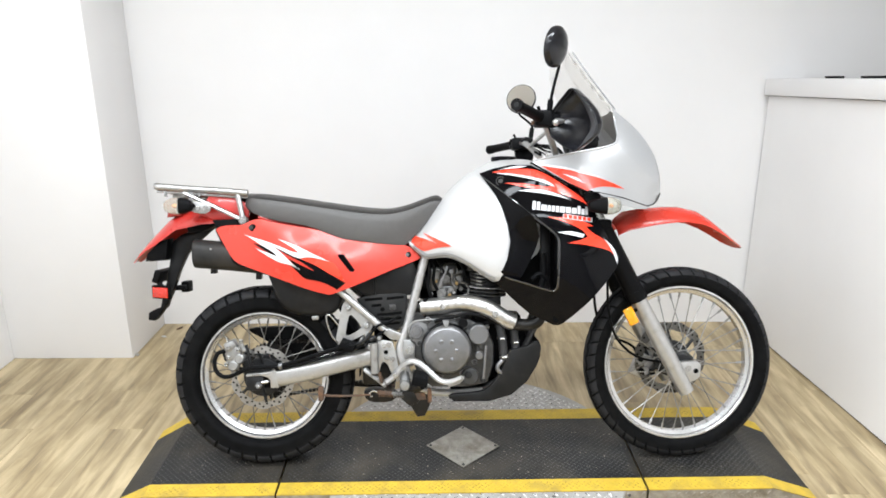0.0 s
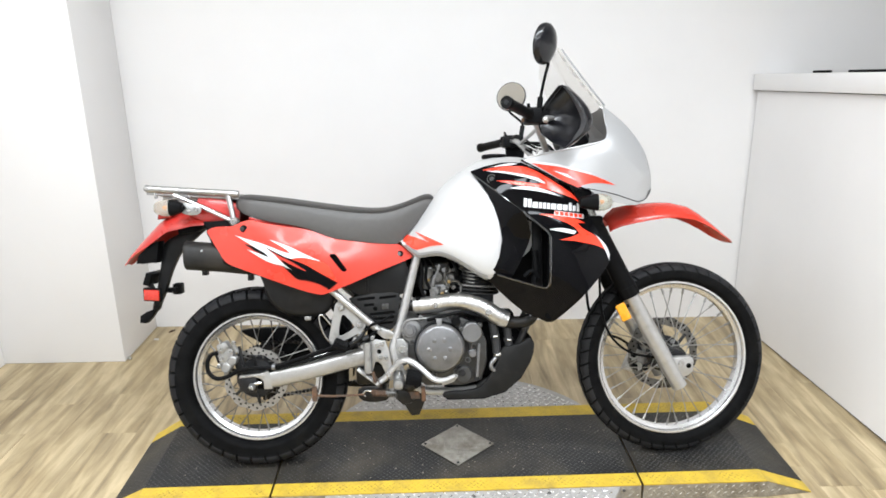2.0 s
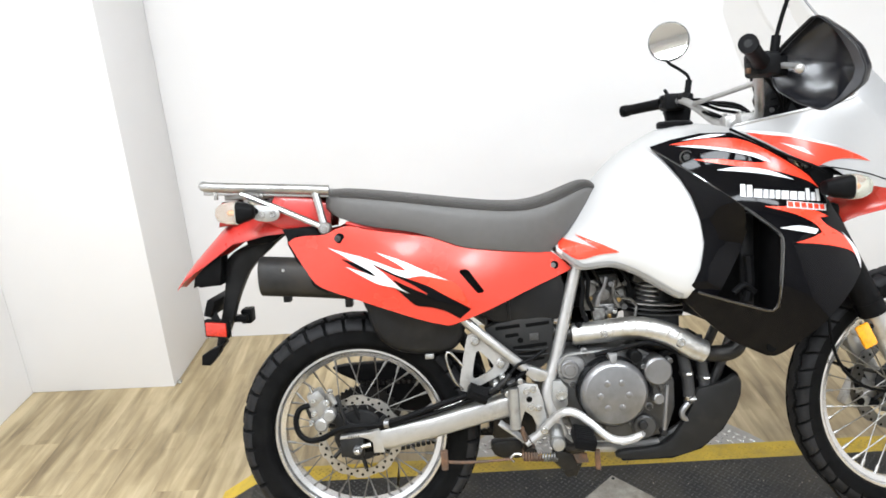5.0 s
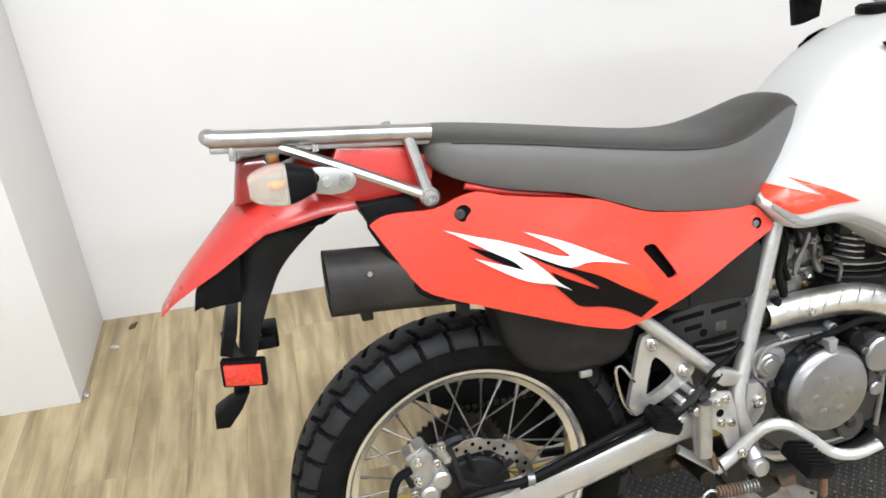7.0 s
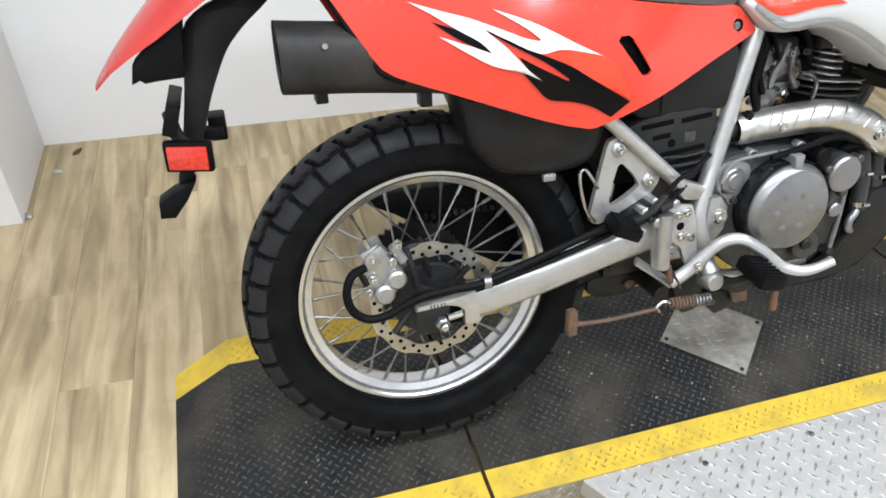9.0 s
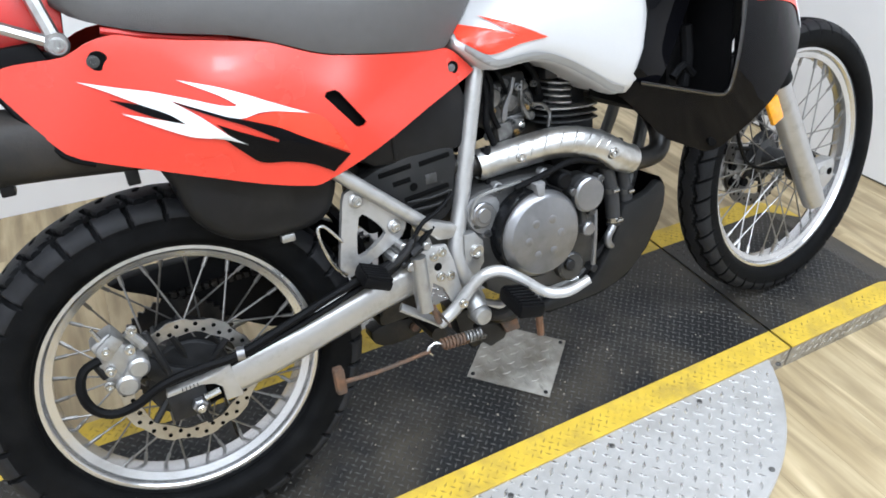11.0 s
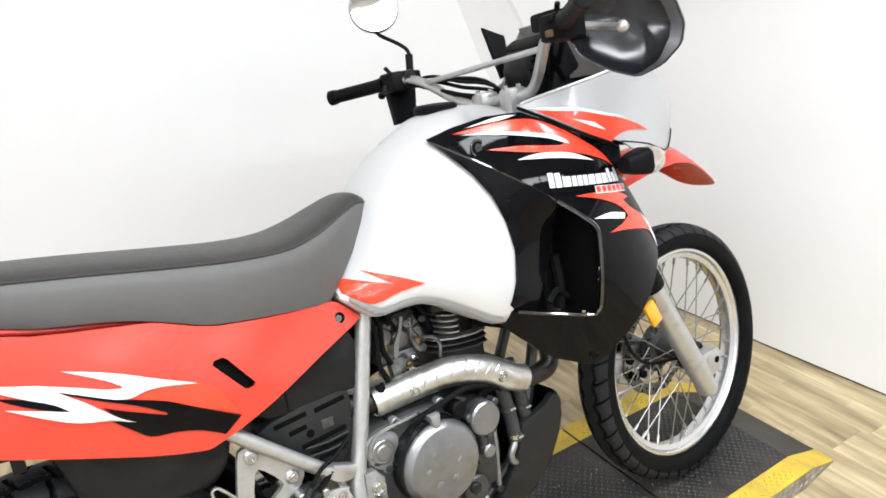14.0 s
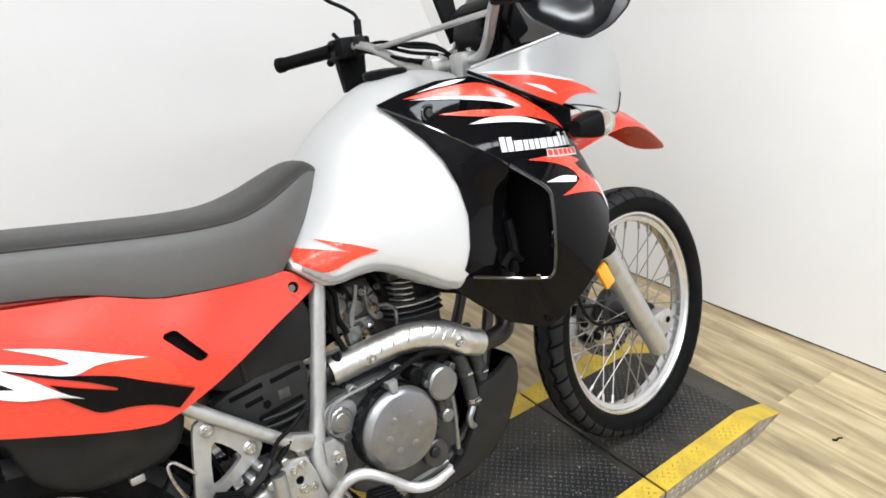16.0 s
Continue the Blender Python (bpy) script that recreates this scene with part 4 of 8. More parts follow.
# black sheet behind the slot, put there for the shade inside
part("slot_backing", panel(bmesh.new(), [(0.28, 0.775), (0.33, 0.775), (0.355, 0.70), (0.31, 0.695)], panel_w, 0.002, 0.04, -0.012), HOLE, side_panel)


def decal(name, outlines, width, mat, parent, label="", lift=0.0012, step=0.014):
    for o in outlines:
        if len(o) > 4:
            o = soft_outline(o)
        ob = part(name, sticker(o, width, lift + 0.0008), mat, parent, label, 80)
    return ob


decal("white_flash", [
    [(-0.027, 0.832), (0.021, 0.817), (0.072, 0.801), (0.077, 0.792), (0.109, 0.765), (0.128, 0.746), (0.148, 0.726), (0.168, 0.711), (0.136, 0.726), (0.094, 0.738), (0.055, 0.759), (0.015, 0.784), (0.060, 0.768), (0.091, 0.756), (0.073, 0.773), (0.042, 0.791), (0.004, 0.815)],
    [(0.092, 0.816), (0.135, 0.801), (0.168, 0.787), (0.219, 0.761), (0.265, 0.739), (0.217, 0.751), (0.191, 0.754), (0.163, 0.751), (0.114, 0.773), (0.073, 0.794), (0.072, 0.801), (0.108, 0.787), (0.140, 0.774), (0.160, 0.769), (0.162, 0.771), (0.142, 0.787)]],
    panel_w, WHITE_DECAL, side_panel, "white lightning flash decal", 0.0020)
decal("black_flash", [
    [(0.005, 0.804), (0.034, 0.794), (0.058, 0.785), (0.076, 0.771), (0.091, 0.757), (0.071, 0.764), (0.037, 0.782)],
    [(0.136, 0.726), (0.168, 0.711), (0.148, 0.726), (0.130, 0.749), (0.162, 0.731), (0.211, 0.706), (0.213, 0.709), (0.171, 0.738), (0.122, 0.764), (0.075, 0.791), (0.163, 0.750), (0.215, 0.727), (0.252, 0.704), (0.318, 0.665), (0.289, 0.642), (0.257, 0.661), (0.221, 0.673), (0.183, 0.680), (0.162, 0.699)]],
    panel_w, BLACK, side_panel, "black lightning flash decal", 0.0014)
decal("red_flash", [[(0.166, 0.750), (0.217, 0.750), (0.277, 0.735), (0.300, 0.707), (0.318, 0.669), (0.252, 0.705), (0.215, 0.728)]], panel_w, RED_DECAL, side_panel, "brighter red flash decal", 0.0010)
bm = tube(bmesh.new(), [side_at(x, panel_w(x, h) - 0.007, h) for x, h in ((-0.105, 0.858), (-0.128, 0.849), (-0.118, 0.825), (-0.094, 0.781), (-0.066, 0.740), (-0.031, 0.722))], 0.0065, 8, 3)
part("panel_lining", bm, MATT, side_panel, "black rubber lining behind the panel edge")
bm = bolt(bmesh.new(), *side_place(-0.001, panel_w(-0.001, 0.854) + 0.0012, 0.854), 0.006, 0.004)
part("bolt", bm, CASE, side_panel)
bm = recess(0.005, panel_w(0.005, 0.854), 0.854, 0.0125)
part("bolt_recess", bm, HOLE, side_panel)
bm = recess(0.530, panel_w(0.530, 0.757), 0.757, 0.0105)
part("bolt_recess", bm, HOLE, side_panel)
bm = bolt(bmesh.new(), *side_place(0.527, panel_w(0.527, 0.757) + 0.0012, 0.757), 0.0048, 0.003)
part("bolt", bm, COVER, side_panel)

# ---- fuel tank ----
TANK_TOP = [(0.535, 0.815), (0.60, 0.895), (0.652, 0.958), (0.684, 0.994), (0.725, 1.028), (0.785, 1.064), (0.825, 1.083), (0.885, 1.092), (0.976, 1.085), (1.08, 1.05)]
TANK_LOW = [(0.535, 0.787), (0.578, 0.748), (0.600, 0.743), (0.663, 0.748), (0.720, 0.726), (0.777, 0.690), (0.830, 0.664), (0.90, 0.70), (1.08, 0.80)]
TANK_W = [(0.535, 0.104), (0.60, 0.138), (0.68, 0.160), (0.77, 0.176), (0.86, 0.181), (0.89, 0.155), (0.93, 0.120), (1.08, 0.10)]
TANK_SEC = [(0.0, 1.0), (0.22, 0.990), (0.40, 0.955), (0.52, 0.890), (0.64, 0.800), (0.77, 0.700), (0.88, 0.590), (0.96, 0.460), (1.0, 0.300), (1.0, 0.150), (0.985, 0.060), (0.94, 0.015), (0.80, 0.0), (0.40, 0.0), (0.0, 0.0)]
TANK_TOP, TANK_LOW, TANK_W = smooth_outline(TANK_TOP, 4, False), smooth_outline(TANK_LOW, 4, False), smooth_outline(TANK_W, 4, False)
stations = []
for i in range(57):
    x = 0.535 + 0.545 * i / 56
    t, l, w = lerp(TANK_TOP, x), lerp(TANK_LOW, x), lerp(TANK_W, x)
    stations.append([mid(x, k * w, l + (t - l) * u, w) for k, u in TANK_SEC])
tank = part("fuel_tank", loft(bmesh.new(), stations), SILVER, bike, "silver painted fuel tank", 60)


def tank_w(x, h):
    t, l, w = lerp(TANK_TOP, x), lerp(TANK_LOW, x), lerp(TANK_W, x)
    u = (h - l) / max(t - l, 1e-3)
    return w * float(np.interp(u, [b for _, b in TANK_SEC[::-1][2:]], [a for a, _ in TANK_SEC[::-1][2:]]))


low_line = [(x, lerp(TANK_LOW, x)) for x in (0.60, 0.64, 0.663, 0.69, 0.720, 0.75, 0.777, 0.80, 0.826)]
strip = [(0.548, 0.783), (0.578, 0.757), *[(x, h + 0.006) for x, h in low_line], *[(x, h + 0.019) for x, h in reversed(low_line)], (0.586, 0.768), (0.552, 0.798)]
decal("grey_edge", [strip], tank_w, SILVER_TRIM, tank, "darker silver lower edge band", 0.0014, 0.025)
decal("red_flash", [[(0.541, 0.801), (0.547, 0.824), (0.604, 0.808), (0.632, 0.797), (0.606, 0.814), (0.582, 0.833), (0.632, 0.813), (0.680, 0.789), (0.632, 0.784), (0.586, 0.772), (0.562, 0.784)]], tank_w, RED_DECAL, tank, "red flash decal", 0.0016, 0.02)
bm = lathe(bmesh.new(), [(0.045, 0.0), (0.046, 0.012), (0.040, 0.017), (0.012, 0.019)], 32, pose(0.875, 0, 1.079, 94, 0, 0))
part("filler_cap", bm, MATT, tank, "black locking filler cap")

# ---- shroud ----
SHROUD = [(0.778, 1.037), (0.821, 1.051), (0.88, 1.062), (0.945, 1.060), (1.000, 1.030), (1.050, 0.998), (1.115, 0.952), (1.152, 0.897), (1.190, 0.830), (1.218, 0.784), (1.232, 0.745), (1.226, 0.722), (1.200, 0.690), (1.130, 0.610), (1.053, 0.534), (1.038, 0.524), (1.020, 0.524),
          (0.941, 0.561), (0.900, 0.595), (0.867, 0.627), (0.821, 0.672), (0.850, 0.712), (0.865, 0.745), (0.876, 0.804), (0.867, 0.860), (0.850, 0.915), (0.830, 0.958), (0.800, 1.003)]
shroud_w = cubic([(0.778, 1.037, 0.078), (0.778, 1.037, 0.078), (0.844, 1.009, 0.152), (0.844, 1.009, 0.152), (0.83, 0.95, 0.174), (0.876, 0.804, 0.189), (0.821, 0.672, 0.172), (0.95, 1.06, 0.165), (1.05, 0.99, 0.195), (0.95, 0.96, 0.195), (1.019, 0.81, 0.262), (0.99, 0.67, 0.246), (1.12, 0.93, 0.205), (1.12, 0.78, 0.238), (1.228, 0.745, 0.205), (1.13, 0.62, 0.222), (1.030, 0.55, 0.212), (1.0, 0.524, 0.172), (0.93, 0.58, 0.160), (0.93, 0.67, 0.195)])


# the skin is open behind the crease that runs down to the air opening; a scoop facet turns inwards there
CREASE = [(x, 1.041 - 0.842 * (x - 0.768)) for x in (0.780, 0.83, 0.89, 0.949, 1.002)]
SKIN = SHROUD[:21] + [(0.846, 0.691), (0.874, 0.677), (1.008, 0.643), (1.021, 0.647), (1.025, 0.658), (1.027, 0.800), (1.023, 0.822)] + CREASE[::-1]
shroud = part("tank_shroud", panel(bmesh.new(), SKIN, shroud_w, 0.006, 0.02, 0, (1,), (), True), BLACK, bike, "glossy black radiator shroud with an air opening", 40)
part("tank_shroud", panel(bmesh.new(), SHROUD, shroud_w, 0.006, 0.045, 0, (-1,)), BLACK, bike, "", 70)
FACET = [*CREASE[:4], (0.962, 0.858), (0.972, 0.824), (0.966, 0.795), (0.954, 0.765), (0.937, 0.730), (0.919, 0.695), (0.899, 0.664), (0.860, 0.668), *SHROUD[20:], (0.778, 1.034)]
facet_w = spread([*[(x, h, shroud_w(x, h) - 0.0008) for x, h in CREASE[:4]], (0.972, 0.824, 0.184), (0.937, 0.730, 0.176), (0.899, 0.664, 0.172), (0.821, 0.672, 0.166), (0.850, 0.712, 0.183), (0.865, 0.745, 0.185), (0.876, 0.804, 0.180), (0.867, 0.86, 0.177), (0.85, 0.915, 0.168), (0.83, 0.958, 0.146), (0.80, 1.003, 0.113)], False, 2e-4)
part("scoop_facet", panel(bmesh.new(), FACET, facet_w, 0.004, 0.016, 0, (1,), (), True), BLACK, shroud, "glossy black scoop wall turned in to the opening", 60)
bm = bmesh.new()
loop = [side_at(x, shroud_w(x, h) + 0.0005, h) for x, h in [(0.858, 0.686), (0.93, 0.665), (1.004, 0.6445), (1.020, 0.648), (1.0255, 0.662), (1.0265, 0.72), (1.027, 0.795), (1.0225, 0.822), (1.0, 0.845), (0.95, 0.887)]]
tube(bm, loop, 0.0042, 8, 3)
part("opening_rim", bm, GLOSS_EDGE, shroud)
bm = tube(bmesh.new(), [side_at(x, shroud_w(x, h) - 0.0008, h) for x, h in CREASE[:4]], 0.0022, 6, 2)
part("crease", bm, GLOSS_EDGE, shroud)
# black sheets behind the opening, standing in for the shade inside it
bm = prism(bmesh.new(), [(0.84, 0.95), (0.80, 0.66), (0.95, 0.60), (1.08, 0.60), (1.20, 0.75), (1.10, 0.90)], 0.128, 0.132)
part("opening_shade_back", bm, HOLE, shroud)
part("opening_shade_side", box(bmesh.new(), (1.034, -0.240, 0.630), (1.038, -0.130, 0.850)), MATT, shroud)
bm = bmesh.new()
tube(bm, [q(0.985, 0.175, 0.65), q(0.992, 0.177, 0.70), q(0.988, 0.175, 0.76)], 0.012, 8, 3)
tube(bm, [q(0.95, 0.185, 0.672), q(0.975, 0.185, 0.69), q(1.0, 0.185, 0.67)], 0.008, 8, 3)
part("coolant_hose", bm, MATT, shroud, "black coolant hose")

decal("red_flame", [
    [(0.816, 1.039), (0.863, 1.046), (0.917, 1.048), (0.960, 1.043), (1.010, 1.018), (1.060, 0.985), (1.108, 0.951), (1.130, 0.922), (1.112, 0.934), (1.080, 0.948), (1.014, 0.969), (0.927, 0.984), (0.857, 1.001), (0.919, 0.998), (0.996, 0.986), (1.012, 0.993), (0.985, 1.008), (0.907, 1.027), (0.857, 1.034)],
    [(0.990, 0.888), (1.055, 0.884), (1.110, 0.872), (1.145, 0.856), (1.118, 0.856), (1.136, 0.838), (1.175, 0.815), (1.208, 0.785), (1.226, 0.752), (1.195, 0.776), (1.116, 0.796), (1.056, 0.803), (1.095, 0.812), (1.122, 0.822), (1.106, 0.842), (1.056, 0.868)]],
    shroud_w, RED_DECAL, shroud, "red flame decal")
decal("white_flame", [
    [(0.826, 1.035), (0.880, 1.032), (0.985, 1.009), (1.014, 0.993), (1.018, 0.986), (1.004, 0.990), (0.974, 1.003), (0.903, 1.0215), (0.862, 1.029)],
    [(0.900, 0.974), (0.944, 0.979), (1.012, 0.968), (1.066, 0.944), (0.984, 0.963)],
    # this sliver paints the pale highlight along the shroud's upper edge
    [(0.838, 1.046), (0.900, 1.058), (0.934, 1.056), (0.905, 1.051), (0.866, 1.049)],
    [(1.020, 0.838), (1.066, 0.841), (1.112, 0.830), (1.104, 0.820), (1.063, 0.829)],
    [(1.178, 0.818), (1.212, 0.787), (1.229, 0.752), (1.226, 0.730), (1.218, 0.752), (1.204, 0.782)]],
    shroud_w, WHITE_DECAL, shroud, "white flame decal", 0.0018)
bm = recess(0.846, shroud_w(0.846, 1.007), 1.007, 0.017)
part("bolt_recess", bm, GLOSS_EDGE, shroud)
part("bolt_well", recess(0.846, shroud_w(0.846, 1.007) + 0.001, 1.007, 0.013), HOLE, shroud)
bm = bolt(bmesh.new(), *side_place(0.846, shroud_w(0.846, 1.007) + 0.0015, 1.007), 0.0062, 0.004)
part("bolt", bm, CASE, shroud)
bm = recess(1.027, shroud_w(1.027, 0.548), 0.548, 0.012)
part("bolt_recess", bm, HOLE, shroud)

# maker's mark as plain bars: one tall bar and a row of shorter ones, above a small framed red one
bm = bmesh.new()
mark = []
x = 0.943
for wide, tall in ((0.008, 0.028), (0.009, 0.027), (0.015, 0.019), (0.008, 0.019), (0.008, 0.019), (0.008, 0.019), (0.015, 0.019), (0.014, 0.019), (0.015, 0.019), (0.008, 0.027), (0.009, 0.019), (0.007, 0.027)):
    low = 0.912 - (x - 0.943) * 0.11
    mark.append([(x + 0.002, low + tall), (x + wide + 0.0042, low + tall - wide * 0.11), (x + wide + 0.0022, low - wide * 0.11), (x - 0.0004, low)])
    x += wide + 0.0052
for o in mark:
    decal("mark_bar", [o], shroud_w, GREY_DECAL, shroud, "plain white bar", 0.0016, 0.05)
decal("model_mark", [[(1.042, 0.898), (1.142, 0.884), (1.140, 0.869), (1.040, 0.883)]], shroud_w, GREY_DECAL, shroud, "small white name plate with red bars", 0.0016, 0.02)
bars = [[(1.043 + 0.016 * i, 0.8965 - 0.0022 * i), (1.055 + 0.016 * i, 0.895 - 0.0022 * i), (1.055 + 0.016 * i, 0.8835 - 0.0022 * i), (1.043 + 0.016 * i, 0.885 - 0.0022 * i)] for i in range(6)]
for o in bars:
    decal("model_bar", [o], shroud_w, RED_DECAL, shroud, "red bar", 0.0026, 0.05)

# ---- fairing ----
FAIR = [(0.945, 1.072), (1.0, 1.083), (1.08, 1.097), (1.155, 1.11), (1.2, 1.12), (1.222, 1.13), (1.232, 1.16), (1.228, 1.2), (1.232, 1.250), (1.244, 1.243), (1.262, 1.227), (1.288, 1.203), (1.313, 1.177), (1.335, 1.147), (1.354, 1.115), (1.366, 1.092), (1.373, 1.064), (1.381, 1.027), (1.385, 0.998), (1.385, 0.964), (1.37, 0.936), (1.335, 0.912), (1.3, 0.912), (1.251, 0.922), (1.2, 0.940), (1.156, 0.968), (1.11, 0.982), (1.062, 1.0), (1.0, 1.038)]
fair_w = cubic([(0.945, 1.072, 0.150), (1.05, 1.09, 0.180), (1.155, 1.110, 0.19), (1.222, 1.130, 0.178), (1.232, 1.2, 0.145), (1.251, 0.948, 0.192), (1.156, 0.968, 0.205), (1.062, 1.0, 0.200), (1.0, 1.038, 0.183), (1.32, 1.05, 0.166), (1.25, 1.05, 0.188), (1.15, 1.04, 0.205), (1.335, 0.922, 0.160), (1.3, 1.15, 0.142), (1.232, 1.250, 0.095), (1.244, 1.243, 0.097), (1.262, 1.227, 0.1), (1.288, 1.203, 0.107), (1.313, 1.177, 0.113), (1.335, 1.147, 0.12), (1.354, 1.115, 0.127), (1.366, 1.092, 0.132), (1.373, 1.064, 0.136), (1.381, 1.027, 0.138), (1.385, 0.998, 0.136), (1.385, 0.964, 0.136), (1.37, 0.936, 0.142)])

smooth_w = fair_w


def fair_w(x, h):
    """The fairing's width, with the crease that runs from the screen's foot down to the nose."""
    u = ((x - 1.226) * 0.158 - (h - 1.120) * 0.136) / (0.158**2 + 0.136**2)
    d = abs((x - 1.226) * 0.136 + (h - 1.120) * 0.158) / math.hypot(0.158, 0.136)
    return smooth_w(x, h) + 0.009 * max(0.0, 1 - d / 0.07) * smoothstep(-0.25, 0.1, u) * (1 - smoothstep(0.85, 1.0, u))


fairing = part("fairing", panel(bmesh.new(), FAIR, fair_w, 0.005, 0.014, 0, (1, -1), (), True, (((1.226, 0, 1.120), (0.136, 0, 0.158)),)), FAIR_SILVER, bike, "silver painted front fairing", 70)
nose = [(1.232, 1.250, 0.095), (1.262, 1.227, 0.1), (1.313, 1.177, 0.113), (1.354, 1.115, 0.127), (1.373, 1.064, 0.136), (1.381, 1.027, 0.138), (1.385, 0.998, 0.136), (1.385, 0.964, 0.136), (1.37, 0.936, 0.142)]
for name, some, mat, label in (("nose", nose[:4], FAIR_SILVER, "silver upper front of the fairing"), ("headlamp_front", nose[3:], MATT, "dark headlamp front of the fairing")):
    bm = bmesh.new()
    rows = []
    for x, h, w in some:
        skin = [q(x + 0.016 * (1 - k * k) - 0.002, k * (fair_w(x, h) - 0.001 + 0.0220 * x), h - 0.0055 * x) for k in (-1, -0.85, -0.6, -0.3, 0, 0.3, 0.6, 0.85, 1)]
        rows.append([bm.verts.new(p) for p in skin] + [bm.verts.new(p + Vector((-0.004, 0, -0.002))) for p in reversed(skin)])
    for a, b in zip(rows, rows[1:]):
        for j in range(18):
            bm.faces.new((a[j], a[(j + 1) % 18], b[(j + 1) % 18], b[j]))
    bm.faces.new(rows[0][::-1]), bm.faces.new(rows[-1])
    part(name, bm, mat, fairing, label, 50)
decal("red_flame", [
    [(0.978, 1.056), (1.030, 1.050), (1.068, 1.042), (1.125, 1.025), (1.180, 1.009), (1.225, 0.991), (1.252, 0.977), (1.215, 0.984), (1.172, 0.986), (1.140, 0.979), (1.124, 0.972), (1.098, 0.984), (1.066, 1.000), (1.020, 1.030)]],
    fair_w, RED_DECAL, fairing, "red flame decal", 0.0014)
decal("white_flame", [
    [(0.960, 1.064), (1.030, 1.0555), (1.070, 1.0475), (1.126, 1.0300), (1.182, 1.0130), (1.125, 1.0250), (1.068, 1.0415), (1.010, 1.0510)],
    [(1.044, 1.030), (1.092, 1.016), (1.118, 0.996), (1.088, 1.008)]],
    fair_w, WHITE_DECAL, fairing, "white flame decal", 0.0024)
bm = bmesh.new()
tube(bm, [side_at(x, fair_w(x, h) + 0.001, h) for x, h in [(1.385, 0.964), (1.37, 0.936), (1.335, 0.922), (1.251, 0.948), (1.156, 0.968)]], 0.0016, 6, 2)
tube(bm, [side_at(x, fair_w(x, h) + 0.002, h) for x, h in [(0.945, 1.068), (1.000, 1.034), (1.062, 0.996), (1.110, 0.975), (1.140, 0.958)]], 0.0035, 6, 2)
part("edge_seal", bm, MATT, fairing)
bm = tube(bmesh.new(), [side_at(x, fair_w(x, h), h) for x, h in [(0.955, 1.074), (1.000, 1.083), (1.080, 1.097), (1.155, 1.110), (1.200, 1.120), (1.222, 1.130), (1.232, 1.160), (1.229, 1.200), (1.238, 1.258)]], 0.0035, 8, 3)
part("fairing_lip", bm, FAIR_SILVER, fairing)

# windscreen
SCR = [(1.060, 1.452), (1.078, 1.456), (1.098, 1.450), (1.117, 1.420), (1.146, 1.376), (1.169, 1.343), (1.235, 1.252), (1.232, 1.200), (1.234, 1.160), (1.222, 1.132), (1.190, 1.132), (1.150, 1.200), (1.100, 1.310), (1.062, 1.400)]
scr_w = spread([(1.06, 1.45, 0.11), (1.098, 1.450, 0.05), (1.146, 1.376, 0.07), (1.235, 1.252, 0.092), (1.232, 1.2, 0.146), (1.222, 1.132, 0.178), (1.19, 1.132, 0.182), (1.1, 1.31, 0.15), (1.062, 1.4, 0.135)], True)
screen = part("windscreen", panel(bmesh.new(), SCR, scr_w, 0.003, 0.03, 0, (1, -1)), SCREEN, bike, "clear plastic windscreen", 50)
screen.visible_shadow = False
bm = bmesh.new()
front_edge = [(1.098, 1.450, 0.05), (1.146, 1.376, 0.07), (1.169, 1.343, 0.075), (1.235, 1.252, 0.092)]
rows = [[bm.verts.new(q(x + 0.006 * (1 - k * k) - 0.002, k * (w + 0.0220 * x), h - 0.0055 * x)) for k in (-1, -0.5, 0, 0.5, 1)] for x, h, w in front_edge]
for a, b in zip(rows, rows[1:]):
    for j in range(4):
        bm.faces.new((a[j], a[j + 1], b[j + 1], b[j]))
centre = part("screen_front", bm, SCREEN, screen, "", 60)
centre.visible_shadow = False
bm = tube(bmesh.new(), [side_at(1.102, 0.054, 1.453), side_at(1.121, 0.062, 1.422), side_at(1.150, 0.074, 1.378), side_at(1.173, 0.079, 1.345), side_at(1.239, 0.096, 1.253)], 0.0030, 8, 3)
part("screen_edge", bm, SILVER_TRIM, screen)

# ---- front fender ----
FF = [(1.272, 0.850, 0.060, 0.045), (1.285, 0.866, 0.068, 0.052), (1.310, 0.886, 0.074, 0.062), (1.360, 0.895, 0.080, 0.060), (1.411, 0.900, 0.082, 0.056), (1.465, 0.903, 0.082, 0.053), (1.515, 0.902, 0.080, 0.050), (1.577, 0.888, 0.076, 0.046), (1.620, 0.862, 0.072, 0.038), (1.661, 0.829, 0.066, 0.028), (1.705, 0.790, 0.058, 0.018), (1.727, 0.770, 0.048, 0.010), (1.740, 0.757, 0.034, 0.004), (1.744, 0.752, 0.016, 0.001)]
bm = bmesh.new()
rows = []
for x, h, w, drop in FF:
    up = [q(x + 0.006 * abs(k), k * w, h - drop * abs(k) ** 2.2) for k in (-1, -0.85, -0.6, -0.3, 0, 0.3, 0.6, 0.85, 1)]
    rows.append([bm.verts.new(p) for p in up] + [bm.verts.new(p - Vector((0, 0, 0.004))) for p in reversed(up)])
for a, b in zip(rows, rows[1:]):
    for j in range(18):
        bm.faces.new((a[j], a[(j + 1) % 18], b[(j + 1) % 18], b[j]))
bm.faces.new(rows[0][::-1]), bm.faces.new(rows[-1])
bmesh.ops.transform(bm, matrix=Matrix.Translation((1.25, 0, 0)) @ Matrix.Rotation(STEER, 4, "Z") @ Matrix.Translation((-1.256, 0, 0.008)), verts=bm.verts)
part("front_fender", bm, RED, bike, "high red plastic front fender", 50)

